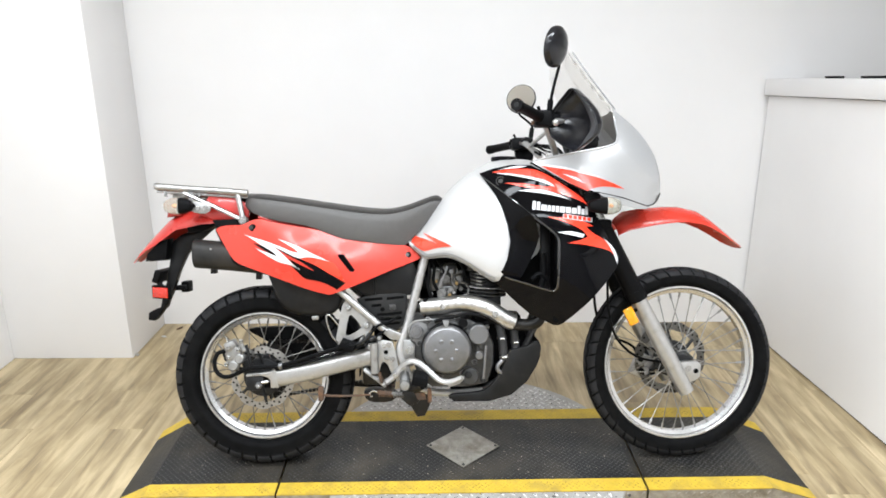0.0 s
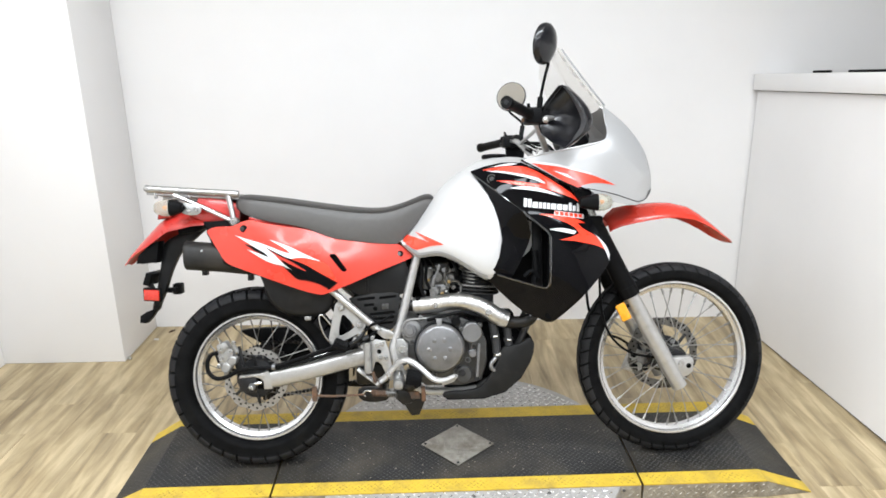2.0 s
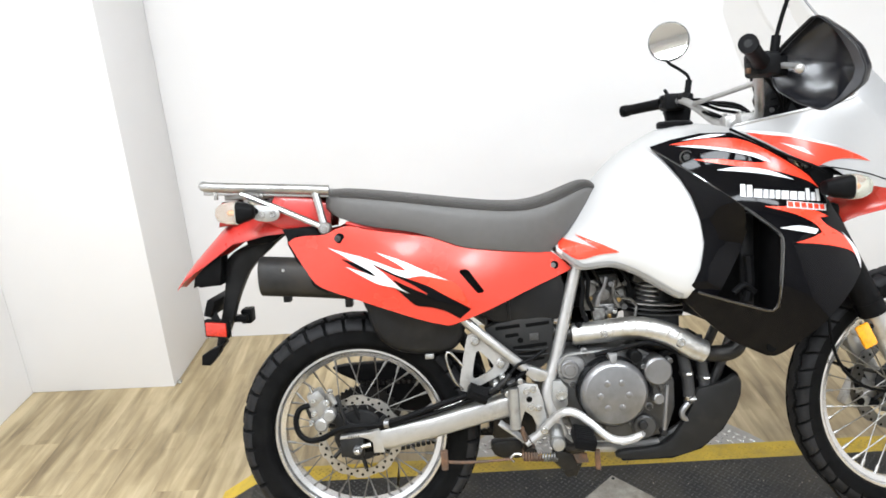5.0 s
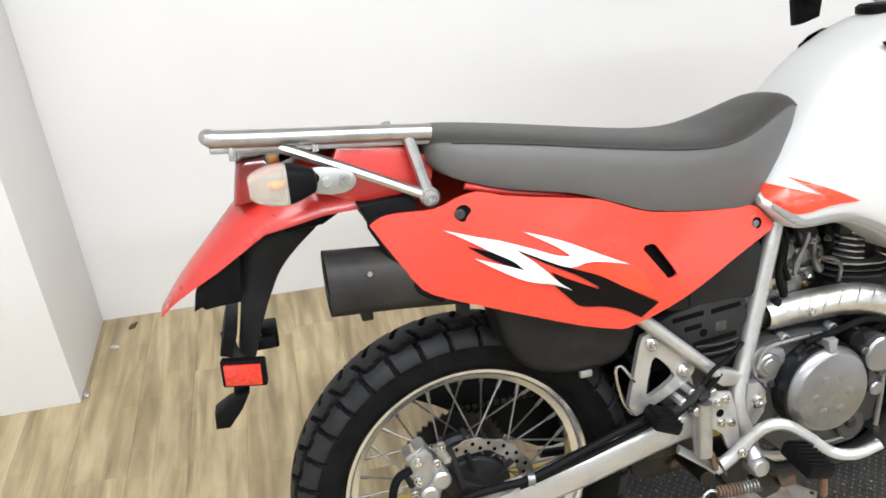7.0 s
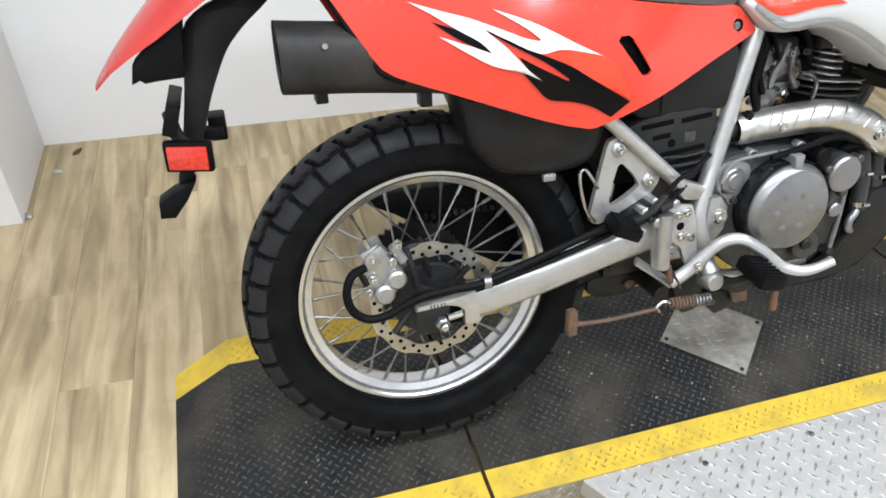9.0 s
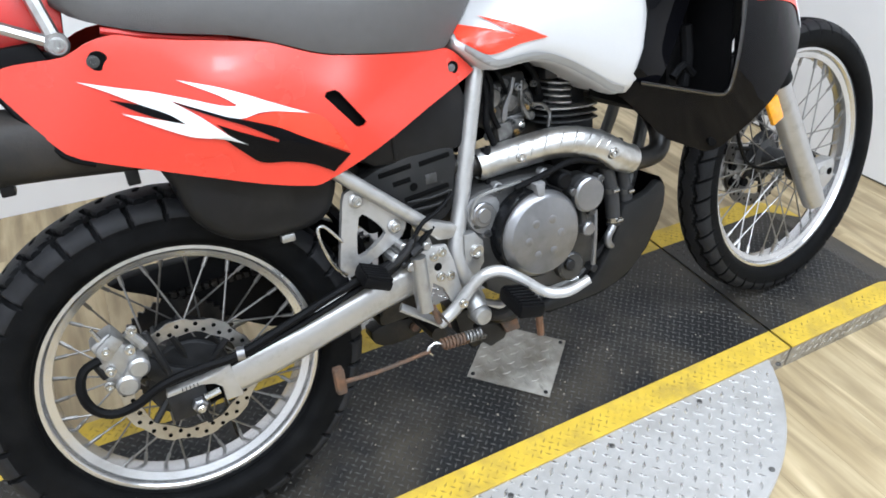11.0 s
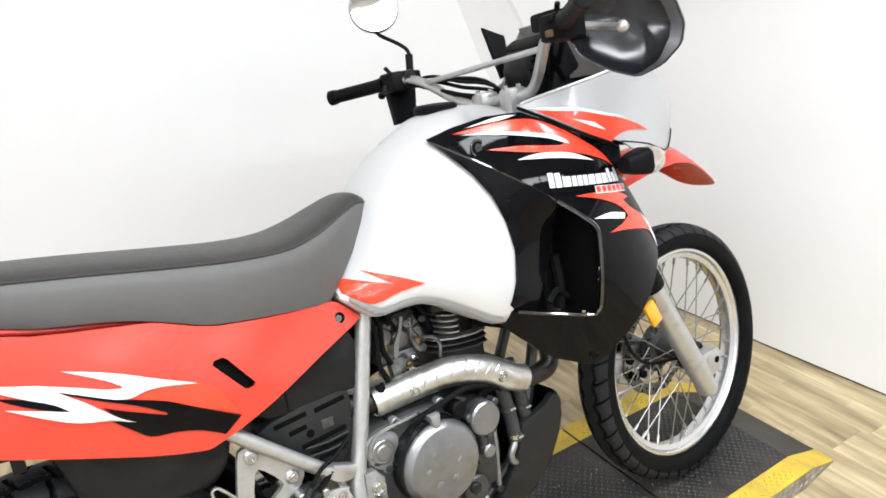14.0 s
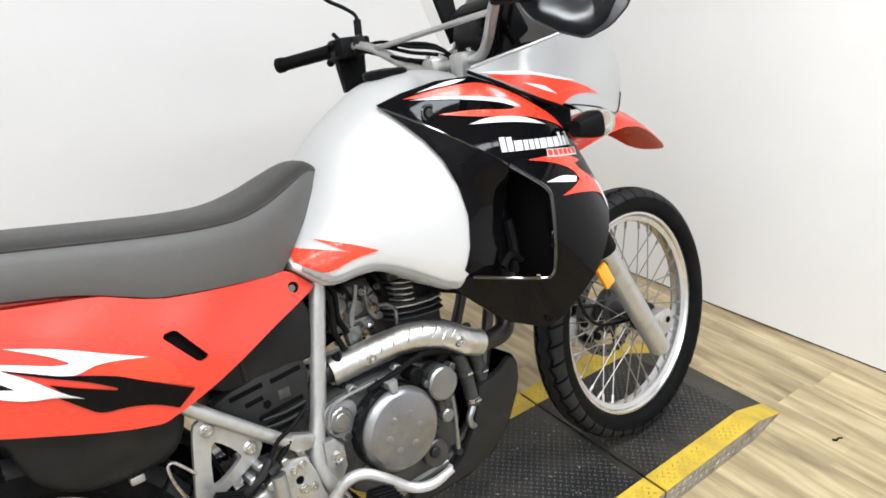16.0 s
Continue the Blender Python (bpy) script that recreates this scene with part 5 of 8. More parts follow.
# ---- rear fender ----
RF = [(-0.442, 0.736, 0.030, 0.006), (-0.415, 0.772, 0.052, 0.016), (-0.383, 0.808, 0.066, 0.030), (-0.345, 0.848, 0.076, 0.048), (-0.309, 0.886, 0.084, 0.062), (-0.267, 0.914, 0.092, 0.062), (-0.225, 0.938, 0.098, 0.078), (-0.18, 0.955, 0.102, 0.085), (-0.12, 0.962, 0.106, 0.088), (-0.06, 0.958, 0.108, 0.080), (-0.02, 0.950, 0.108, 0.07)]
bm = bmesh.new()
rows = []
for x, h, w, drop in RF:
    up = [q(x, k * w, h - drop * abs(k) ** 2.6) for k in (-1, -0.93, -0.8, -0.5, 0, 0.5, 0.8, 0.93, 1)]
    rows.append([bm.verts.new(p) for p in up] + [bm.verts.new(p - Vector((0, 0, 0.005))) for p in reversed(up)])
for a, b in zip(rows, rows[1:]):
    for j in range(18):
        bm.faces.new((a[j], a[(j + 1) % 18], b[(j + 1) % 18], b[j]))
bm.faces.new(rows[0][::-1]), bm.faces.new(rows[-1])
bmesh.ops.translate(bm, vec=(-0.012, 0.03, 0.0), verts=bm.verts)
rear_fender = part("rear_fender", bm, DARK_RED, bike, "red plastic rear fender", 50)
bm = prism(bmesh.new(), [(-0.318, 0.890), (-0.305, 0.955), (-0.262, 0.958), (-0.245, 0.915), (-0.270, 0.895)], -0.075, 0.045, 0.008)
part("tail_light", bm, TAIL_LENS, rear_fender, "dark red tail light lens")
# inner mudguard and number plate holder
HOLDER = [(-0.262, 0.838), (-0.150, 0.866), (-0.160, 0.858), (-0.187, 0.838), (-0.205, 0.822), (-0.235, 0.797), (-0.264, 0.766), (-0.285, 0.728), (-0.304, 0.685), (-0.324, 0.628), (-0.342, 0.588), (-0.352, 0.562), (-0.372, 0.556), (-0.366, 0.592), (-0.352, 0.640), (-0.341, 0.690), (-0.334, 0.730), (-0.329, 0.765), (-0.318, 0.805)]
holder = part("plate_holder", prism(bmesh.new(), smooth_outline(HOLDER, 3), -0.052, -0.018, 0.004), SATIN, bike, "black plastic tail bracket below the rear fender")
bm = prism(bmesh.new(), [(-0.358, 0.570), (-0.344, 0.576), (-0.360, 0.548), (-0.384, 0.520), (-0.406, 0.522), (-0.404, 0.548), (-0.380, 0.562)], -0.03, 0.012, 0.003)
part("lower_tab", bm, MATT, holder)
bm = box(bmesh.new(), (-0.011, -0.05, -0.004), (0.009, 0.10, 0.040), 0.002, Matrix.Translation((-0.364, 0, 0.664)) @ pose(0, 0, 0, 0, 18, 0))
part("plate_bracket", bm, MATT, holder)
bm = tube(bmesh.new(), [q(-0.364, 0.00, 0.684), q(-0.358, 0.020, 0.656), q(-0.345, 0.030, 0.640)], 0.010, 8, 2)
part("bracket_arm", bm, SATIN, holder)
bm = prism(bmesh.new(), [(-0.396, 0.762), (-0.402, 0.734), (-0.390, 0.739), (-0.384, 0.734), (-0.368, 0.736), (-0.330, 0.738), (-0.320, 0.815), (-0.350, 0.806)], -0.03, 0.03, 0.004)
part("light_box", bm, MATT, holder)
bm = box(bmesh.new(), (-0.314, 0.07, 0.612), (-0.286, 0.12, 0.652), 0.004)
part("side_tab", bm, MATT, holder)
part("tab_arm", box(bmesh.new(), (-0.335, 0.045, 0.622), (-0.292, 0.074, 0.640), 0.004), MATT, holder)
turn = Matrix.Translation(q(-0.345, 0.040, 0.626)) @ pose(0, 0, 0, 6, 3, -12)
bm = box(bmesh.new(), (-0.035, -0.006, -0.024), (0.035, 0.010, 0.024), 0.004, turn)
refl = part("reflector", bm, MATT, holder, "red reflector in a black frame")
bm = box(bmesh.new(), (-0.029, -0.010, -0.0185), (0.029, -0.005, 0.0185), 0.002, turn)
part("reflector_lens", bm, RED_LENS, refl)

# ---- muffler and tail ----
bm = bmesh.new()
body = curve_points([q(-0.198, 0.090, 0.765), q(-0.190, 0.090, 0.764), q(-0.05, 0.072, 0.748), q(0.10, 0.056, 0.722), q(0.26, 0.05, 0.66)], 4)
rings = []
for i, c in enumerate(body):
    k = 1.0 if i > 2 else (0.90, 0.965, 0.99)[i]
    rings.append([bm.verts.new(c + Vector((0, 0.047 * k * math.copysign(abs(math.cos(a)) ** 0.85, math.cos(a)), 0.050 * k * math.copysign(abs(math.sin(a)) ** 0.85, math.sin(a))))) for a in (2 * math.pi * j / 24 for j in range(24))])
for a, b in zip(rings, rings[1:]):
    for j in range(24):
        bm.faces.new((a[j], a[(j + 1) % 24], b[(j + 1) % 24], b[j]))
bm.faces.new(rings[0][::-1]), bm.faces.new(rings[-1])
muffler = part("muffler", bm, MUFFLER, bike, "dull black exhaust muffler", 50)
# pipe mouth as a flat black disc, its inner shade put into colour
bm = lathe(bmesh.new(), [(0.021, 0.0), (0.021, 0.0015), (0.002, 0.0015)], 20, Matrix.Translation((-0.198, -0.090, 0.765)) @ pose(0, 0, 0, 0, 0, 90))
part("tail_pipe", bm, HOLE, muffler)
for x, h in ((-0.146, 0.706), (0.010, 0.684)):
    part("bracket", box(bmesh.new(), (x - 0.009, -0.090, h - 0.012), (x + 0.009, -0.062, h + 0.012), 0.002), SATIN, muffler)
bm = bolt(bmesh.new(), -0.140, 0.131, 0.782, 0.003, 0.002)
part("tail_gap", prism(bmesh.new(), [(-0.142, 0.880), (-0.060, 0.884), (-0.020, 0.80), (-0.060, 0.80), (-0.100, 0.822), (-0.126, 0.842)], -0.10, 0.098, 0.004), MATT, bike, "black inner tail panel")
part("rivet", bm, CHROME, muffler)

GUARD = [(0.052, 0.700), (0.150, 0.702), (0.300, 0.665), (0.306, 0.630), (0.298, 0.592), (0.282, 0.563), (0.258, 0.548), (0.222, 0.543), (0.175, 0.545), (0.130, 0.555), (0.095, 0.578), (0.070, 0.613), (0.058, 0.660)]
part("heat_guard", prism(bmesh.new(), smooth_outline(GUARD, 3), 0.02, 0.122, 0.020), SATIN, bike, "dull black plastic guard below the side panel", 60)
part("guard_clip", box(bmesh.new(), (0.196, -0.112, 0.531), (0.219, -0.098, 0.545), 0.003), ALU, bike)

# inner mudguard ahead of the rear wheel
bm = bmesh.new()
rows = []
for x, h in ((-0.085, 0.832), (-0.04, 0.822), (0.0, 0.80), (0.10, 0.745), (0.20, 0.67), (0.28, 0.59), (0.335, 0.50), (0.355, 0.42), (0.352, 0.34)):
    rows.append([bm.verts.new(q(x, k * 0.072, h - 0.02 * k * k)) for k in (-1, -0.5, 0, 0.5, 1)] + [bm.verts.new(q(x + 0.006, k * 0.072, h - 0.02 * k * k + 0.006)) for k in (1, 0.5, 0, -0.5, -1)])
for a, b in zip(rows, rows[1:]):
    for j in range(10):
        bm.faces.new((a[j], a[(j + 1) % 10], b[(j + 1) % 10], b[j]))
bm.faces.new(rows[0][::-1]), bm.faces.new(rows[-1])
part("inner_mudguard", bm, MATT, bike, "black inner mudguard", 50)

# ---- luggage rack ----
bm = bmesh.new()
for w, low in ((0.086, 0.0), (-0.050, 0.013)):
    tube(bm, [q(-0.020, w, 0.972 - low), q(-0.10, w, 0.979 - low), q(-0.22, w * 1.0, 0.988 - low), q(-0.318, w * 0.99, 0.996 - low), q(-0.334, w * 0.88, 0.999 - low), q(-0.336, 0.03, 0.994)], 0.0125, 12, 4)
rack = part("luggage_rack", bm, RACK_STEEL, bike, "brushed steel tubular luggage rack")
bm = prism(bmesh.new(), [(-0.335, 0.985), (-0.02, 0.962), (-0.02, 0.953), (-0.335, 0.976)], -0.045, 0.082, 0.003)
part("rack_plate", bm, RACK_STEEL, rack, "flat steel rack plate")
for x in (-0.12, -0.09):
    part("plate_bolt", tube(bmesh.new(), [q(x, 0.03, 0.966), q(x, 0.03, 0.981)], 0.007, 8, 1), CHROME, rack)
for w in (0.10, -0.10):
    bm = bmesh.new()
    tube(bm, [q(-0.056, w * 0.86, 0.974), q(-0.034, w * 1.03, 0.880)], 0.0095, 8, 1)
    part("stay", bm, RACK_STEEL, rack)
    bm = tube(bmesh.new(), [q(-0.240, w * 0.86, 0.975), q(-0.14, w * 0.96, 0.930), q(-0.036, w * 1.04, 0.880)], 0.0085, 8, 2, 0.8)
    part("stay", bm, RACK_STEEL, rack)
part("stay_end", disc_at(bmesh.new(), -0.034, 0.088, 0.112, 0.878, 0.0155), RACK_STEEL, rack)
part("bolt", bolt(bmesh.new(), -0.034, 0.112, 0.878, 0.0075), CHROME, rack)
for x in (-0.305, -0.190):
    part("stud", tube(bmesh.new(), [q(x, 0.078, 0.988), q(x, 0.078, 0.963)], 0.006, 8, 1), CHROME, rack)
part("rack_tongue", box(bmesh.new(), (-0.30, -0.03, 0.958), (-0.17, 0.03, 0.974), 0.004), RACK_STEEL, rack)

# tail cowl sides between fender and rack
bm = prism(bmesh.new(), [(-0.255, 0.862), (-0.13, 0.902), (-0.095, 0.890), (-0.150, 0.864), (-0.19, 0.842), (-0.25, 0.836)], -0.05, 0.03, 0.004)
part("tail_underside", bm, MATT, bike, "black underside of the tail")
COWL = [(-0.200, 0.905), (-0.176, 0.930), (-0.160, 0.966), (-0.06, 0.955), (-0.015, 0.930), (-0.025, 0.872), (-0.075, 0.868), (-0.150, 0.882)]
for side in (1, -1):
    part("tail_cowl", prism(bmesh.new(), COWL, side * 0.060, side * 0.078, 0.006), DARK_RED, bike, "red plastic tail cowl")


# ---- turn signals ----
BULB = material("amber_bulb", (0.62, 0.20, 0.02), 0.2, 0, 0.1, 80)


def turn_signal(x, w, h, fwd, mount, long, deep=0.058):
    """A stalk with a black pod and a clear rounded lens; fwd: 1 for the lens ahead, -1 behind."""
    turn = Matrix.Translation(q(x, w, h)) @ pose(0, 0, 0, 0, 0, -90 * fwd)

    def body(rings):
        """A rounded, faceted body from (half width, half height, way along, softness)."""
        bm, made = bmesh.new(), []
        for a, b, y, soft in rings:
            ring = []
            for k in range(32):
                u = 2 * math.pi * k / 32
                ring.append(bm.verts.new(turn @ Vector((a * math.copysign(abs(math.cos(u)) ** soft, math.cos(u)), y, b * math.copysign(abs(math.sin(u)) ** soft, math.sin(u))))))
            made.append(ring)
        for a, b in zip(made, made[1:]):
            for k in range(32):
                bm.faces.new((a[k], a[(k + 1) % 32], b[(k + 1) % 32], b[k]))
        bm.faces.new(made[0][::-1]), bm.faces.new(made[-1])
        return bm

    pod = part("turn_signal", body([(0.010, 0.010, -deep, 0.8), (0.017, 0.016, -deep + 0.003, 0.7), (0.025, 0.023, -deep * 0.5, 0.62), (0.0305, 0.0275, -0.004, 0.58), (0.0305, 0.0275, 0.0, 0.58)]), MATT, bike, "clear turn signal in a black pod", 40)
    lens = part("signal_lens", body([(0.0312, 0.0282, 0.0, 0.58), (0.0318, 0.0288, 0.004, 0.58), (0.0305, 0.0275, long * 0.45, 0.60), (0.0265, 0.0235, long * 0.72, 0.66), (0.0225, 0.0195, long * 0.90, 0.72), (0.017, 0.014, long, 0.78)]), CLEAR_LENS, pod, "clear ribbed signal lens", 40)
    lens.visible_shadow = False
    part("signal_bowl", body([(0.0290, 0.0260, 0.0008, 0.58), (0.0275, 0.0245, 0.003, 0.6), (0.012, 0.011, 0.0015, 0.8), (0.002, 0.002, 0.0012, 1.0)]), ALU, pod, "bright reflector bowl", 60)
    bm = lathe(bmesh.new(), [(0.005, -0.002), (0.0065, long * 0.25), (0.0065, long * 0.38), (0.002, long * 0.48)], 14, turn)
    part("bulb", bm, BULB, pod)
    bm = tube(bmesh.new(), [q(x - 0.026 * fwd, w, h), q(x - 0.036 * fwd, (w + mount) / 2, h), q(x - 0.042 * fwd, mount, h)], [0.008, 0.009, 0.011], 10, 3)
    part("stalk", bm, MATT, pod)
    return pod


turn_signal(-0.238, 0.128, 0.930, -1, 0.098, 0.052, 0.040)
turn_signal(-0.238, -0.128, 0.930, -1, -0.098, 0.052, 0.040)
turn_signal(1.180, 0.262, 0.916, 1, 0.19, 0.046)
turn_signal(1.180, -0.262, 0.916, 1, -0.19, 0.046)
for side in (1, -1):
    part("signal_mount", box(bmesh.new(), (1.118, -side * 0.176, 0.918), (1.178, -side * 0.212, 0.962), 0.010), MATT, bike)
bm = prism(bmesh.new(), smooth_outline([(-0.212, 0.945), (-0.168, 0.941), (-0.144, 0.930), (-0.142, 0.914), (-0.160, 0.903), (-0.195, 0.906), (-0.218, 0.922)], 2), 0.108, 0.114, 0.002)
bracket = part("signal_bracket", bm, ALU, bike, "silver signal mounting plate")
for x in (-0.184, -0.158):
    part("bolt", bolt(bmesh.new(), x, 0.114, 0.922, 0.0065), CHROME, bracket)

# ---- frame ----
bm = bmesh.new()
tube(bm, [q(0.604, 0.082, 0.800), q(0.582, 0.090, 0.716), q(0.563, 0.094, 0.645), q(0.532, 0.102, 0.528), q(0.508, 0.112, 0.458), q(0.500, 0.118, 0.418), q(0.516, 0.122, 0.365), q(0.535, 0.118, 0.318)], 0.0155, 12, 5)
part("frame_tube", bm, FRAME, bike, "silver painted frame down tube")
part("frame_tube", tube(bmesh.new(), [q(0.582, -0.090, 0.716), q(0.532, -0.10, 0.528), q(0.500, -0.115, 0.42), q(0.535, -0.11, 0.318)], 0.0155, 10, 4), FRAME, bike)
for w in (0.128, -0.128):
    part("rear_strut", tube(bmesh.new(), [q(0.255, w * 0.9, 0.670), q(0.345, w, 0.588), q(0.452, w, 0.492)], 0.0125, 12, 2), FRAME, bike, "silver painted rear frame strut")
for w in (0.085, -0.085):
    part("lower_rail", tube(bmesh.new(), [q(0.535, w, 0.300), q(0.60, w, 0.268), q(0.69, w, 0.262), q(0.79, w, 0.270)], 0.013, 10, 4), FRAME, bike, "silver lower frame rail")
    # same silver rail, coloured dark grey for the shade it runs through
    part("shaded_front_rail", tube(bmesh.new(), [q(0.79, w, 0.270), q(0.90, w * 0.9, 0.35), q(1.0, w * 0.6, 0.55), q(1.07, w * 0.3, 0.80)], 0.013, 10, 4), CASE, bike)
part("head_tube", tube(bmesh.new(), [q(1.09, 0, 1.02), q(1.17, 0, 0.85)], 0.035, 16, 1), MATT, bike)
bm = prism(bmesh.new(), [(0.440, 0.502), (0.462, 0.500), (0.500, 0.484), (0.512, 0.474), (0.506, 0.462), (0.488, 0.458), (0.466, 0.462), (0.444, 0.482)], 0.10, 0.122, 0.004)
part("frame_gusset", bm, FRAME, bike, "silver cast frame gusset")
bm = prism(bmesh.new(), [(0.512, 0.462), (0.535, 0.462), (0.552, 0.440), (0.550, 0.398), (0.530, 0.372), (0.508, 0.385)], 0.09, 0.132, 0.005)
pivot_plate = part("pivot_casting", bm, ALU, bike, "cast aluminium swingarm pivot")
part("bolt", bolt(bmesh.new(), 0.534, 0.132, 0.425, 0.011, 0.008), CHROME, pivot_plate)

# triangular passenger peg hanger
TRI = [(0.302, 0.578), (0.311, 0.592), (0.328, 0.595), (0.342, 0.583), (0.400, 0.525), (0.407, 0.511), (0.400, 0.497), (0.388, 0.486), (0.310, 0.449), (0.290, 0.446), (0.279, 0.458), (0.286, 0.500)]
TRI = smooth_outline(TRI, 2)
bm = bmesh.new()
HOLE_TRI = [(0.325, 0.545), (0.341, 0.542), (0.366, 0.512), (0.363, 0.499), (0.326, 0.477), (0.313, 0.484)]
HOLE_TRI = smooth_outline(HOLE_TRI, 2)
outer = [bm.verts.new((x, -0.112, h)) for x, h in TRI]
inner = [bm.verts.new((x, -0.112, h)) for x, h in HOLE_TRI]
edges = [bm.edges.new((r[i], r[(i + 1) % len(r)])) for r in (outer, inner) for i in range(len(r))]
bmesh.ops.triangle_fill(bm, use_beauty=True, use_dissolve=False, edges=edges)
made = bmesh.ops.extrude_face_region(bm, geom=bm.faces[:])
bmesh.ops.translate(bm, vec=(0, -0.011, 0), verts=[g for g in made["geom"] if isinstance(g, bmesh.types.BMVert)])
hanger = part("peg_hanger", bm, FRAME, bike, "silver triangular passenger peg hanger")
for x, h in ((0.324, 0.575), (0.385, 0.513)):
    part("boss", disc_at(bmesh.new(), x, 0.116, 0.129, h, 0.0125), FRAME, hanger)
    part("bolt", bolt(bmesh.new(), x, 0.129, h, 0.0065), CHROME, hanger)
bm = tube(bmesh.new(), [q(0.288, 0.126, 0.452), q(0.268, 0.130, 0.476), q(0.253, 0.134, 0.518), q(0.250, 0.134, 0.546), q(0.256, 0.134, 0.552), q(0.265, 0.132, 0.546), q(0.290, 0.124, 0.512)], 0.0030, 8, 3)
part("luggage_hook", bm, CHROME, hanger, "bent wire luggage hook")


def ribbed_peg(name, at, turn, size, count, parent, label):
    m = Matrix.Translation(at) @ turn
    lx, ly, lz = size
    ob = part(name, box(bmesh.new(), (-lx, -ly, -lz), (lx, ly, lz), 0.005, m), MATT, parent, label)
    bm = bmesh.new()
    for i in range(count):
        y = -ly + (i + 0.7) * 2 * ly / (count + 0.4)
        box(bm, (-lx * 0.92, y - 0.0022, lz - 0.001), (lx * 0.92, y + 0.0022, lz + 0.004), 0.001, m, 1)
    part("rib", bm, MATT, ob)
    return ob


ribbed_peg("passenger_peg", q(0.322, 0.160, 0.449), pose(0, 0, 0, 10, 24, 0), (0.026, 0.026, 0.010), 6, hanger, "folded black rubber passenger peg")
part("strut_guard", tube(bmesh.new(), [q(0.452, 0.135, 0.498), q(0.41, 0.14, 0.468), q(0.37, 0.142, 0.447), q(0.33, 0.142, 0.425)], 0.0055, 8, 3), MATT, bike)

# ---- swingarm ----
SWING = [(0.420, 0.372, 0.436), (0.34, 0.356, 0.418), (0.20, 0.322, 0.385), (0.10, 0.302, 0.368), (0.055, 0.298, 0.362)]
for side in (1, -1):
    bm = bmesh.new()
    rings = []
    for x, lo, hi in SWING:
        c, r, hw = (lo + hi) / 2, (hi - lo) / 2, 0.020
        rings.append([bm.verts.new(q(x, side * (0.106 + hw * math.copysign(abs(math.cos(a)) ** 0.72, math.cos(a))), c + r * math.copysign(abs(math.sin(a)) ** 0.8, math.sin(a)))) for a in (2 * math.pi * (j + 0.5) / 20 for j in range(20))])
    for a, b in zip(rings, rings[1:]):
        for j in range(20):
            bm.faces.new((a[j], a[(j + 1) % 20], b[(j + 1) % 20], b[j]))
    bm.faces.new(rings[0][::-1]), bm.faces.new(rings[-1])
    arm = part("swingarm", bm, FRAME, bike, "silver painted box-section swingarm", 50)
    if side == 1:
        swingarm = arm
    bm = prism(bmesh.new(), [(0.070, 0.362), (0.050, 0.355), (0.033, 0.352), (-0.031, 0.347), (-0.034, 0.338), (0.020, 0.341), (0.040, 0.335), (0.050, 0.325), (0.051, 0.298), (0.080, 0.298)], side * 0.108, side * 0.126, 0.003)
    part("axle_fork", bm, FRAME, arm, "silver axle plate with index marks")
    bm = box(bmesh.new(), (-0.034, -0.121 if side > 0 else 0.103, 0.288), (0.026, -0.103 if side > 0 else 0.121, 0.339), 0.004)
    part("axle_block", bm, DARK_METAL, arm)
    # black block where the fork's gap would be in shade
    bm = box(bmesh.new(), (0.026, -0.112 if side > 0 else 0.103, 0.296), (0.052, -0.103 if side > 0 else 0.112, 0.334), 0.002)
    part("fork_gap", bm, HOLE, arm)
part("axle_nut", disc_at(bmesh.new(), REAR[0], 0.118, 0.134, REAR[1] - 0.012, 0.0125, 0.003, 6), COVER, swingarm, "plated axle nut")
part("axle_end", disc_at(bmesh.new(), REAR[0], 0.130, 0.144, REAR[1] - 0.012, 0.007, 0.002, 12), CHROME, swingarm)
part("adjuster_bolt", tube(bmesh.new(), [q(0.02, 0.126, 0.318), q(0.045, 0.126, 0.322)], 0.006, 8, 1), CHROME, swingarm)
for i in range(5):
    part("index_mark", box(bmesh.new(), (-0.010 + i * 0.006, -0.1275, 0.3420), (-0.0085 + i * 0.006, -0.1258, 0.3485)), DARK_METAL, swingarm)
part("pivot_cross", tube(bmesh.new(), [q(0.43, -0.11, 0.41), q(0.43, 0.11, 0.41)], 0.034, 14, 1), FRAME, bike)

# rear caliper, its carrier and hose
turn = Matrix.Translation(q(-0.086, 0.080, 0.428)) @ pose(0, 0, 0, 0, -24, 0)
caliper = part("rear_caliper", box(bmesh.new(), (-0.020, -0.020, -0.044), (0.022, 0.020, 0.040), 0.008, turn), ALU, bike, "cast aluminium rear brake caliper")
for x, h, r, w in ((-0.061, 0.404, 0.0165, 0.112), (-0.083, 0.380, 0.0175, 0.112)):
    part("piston_cap", disc_at(bmesh.new(), x, 0.080, w, h, r, 0.004, 24), ALU, caliper)
part("cap_bridge", prism(bmesh.new(), [(-0.072, 0.412), (-0.052, 0.394), (-0.074, 0.372), (-0.094, 0.390)], 0.085, 0.108, 0.003), ALU, caliper)
part("bleed_block", prism(bmesh.new(), [(-0.110, 0.452), (-0.084, 0.470), (-0.070, 0.452), (-0.096, 0.428), (-0.114, 0.432)], 0.080, 0.104, 0.004), ALU, caliper)
part("pin_sleeve", tube(bmesh.new(), [q(-0.062, 0.095, 0.462), q(-0.046, 0.095, 0.432)], 0.009, 10, 1), ALU, caliper)
part("pin_sleeve", tube(bmesh.new(), [q(-0.118, 0.090, 0.428), q(-0.108, 0.092, 0.398)], 0.008, 10, 1), DARK_METAL, caliper)
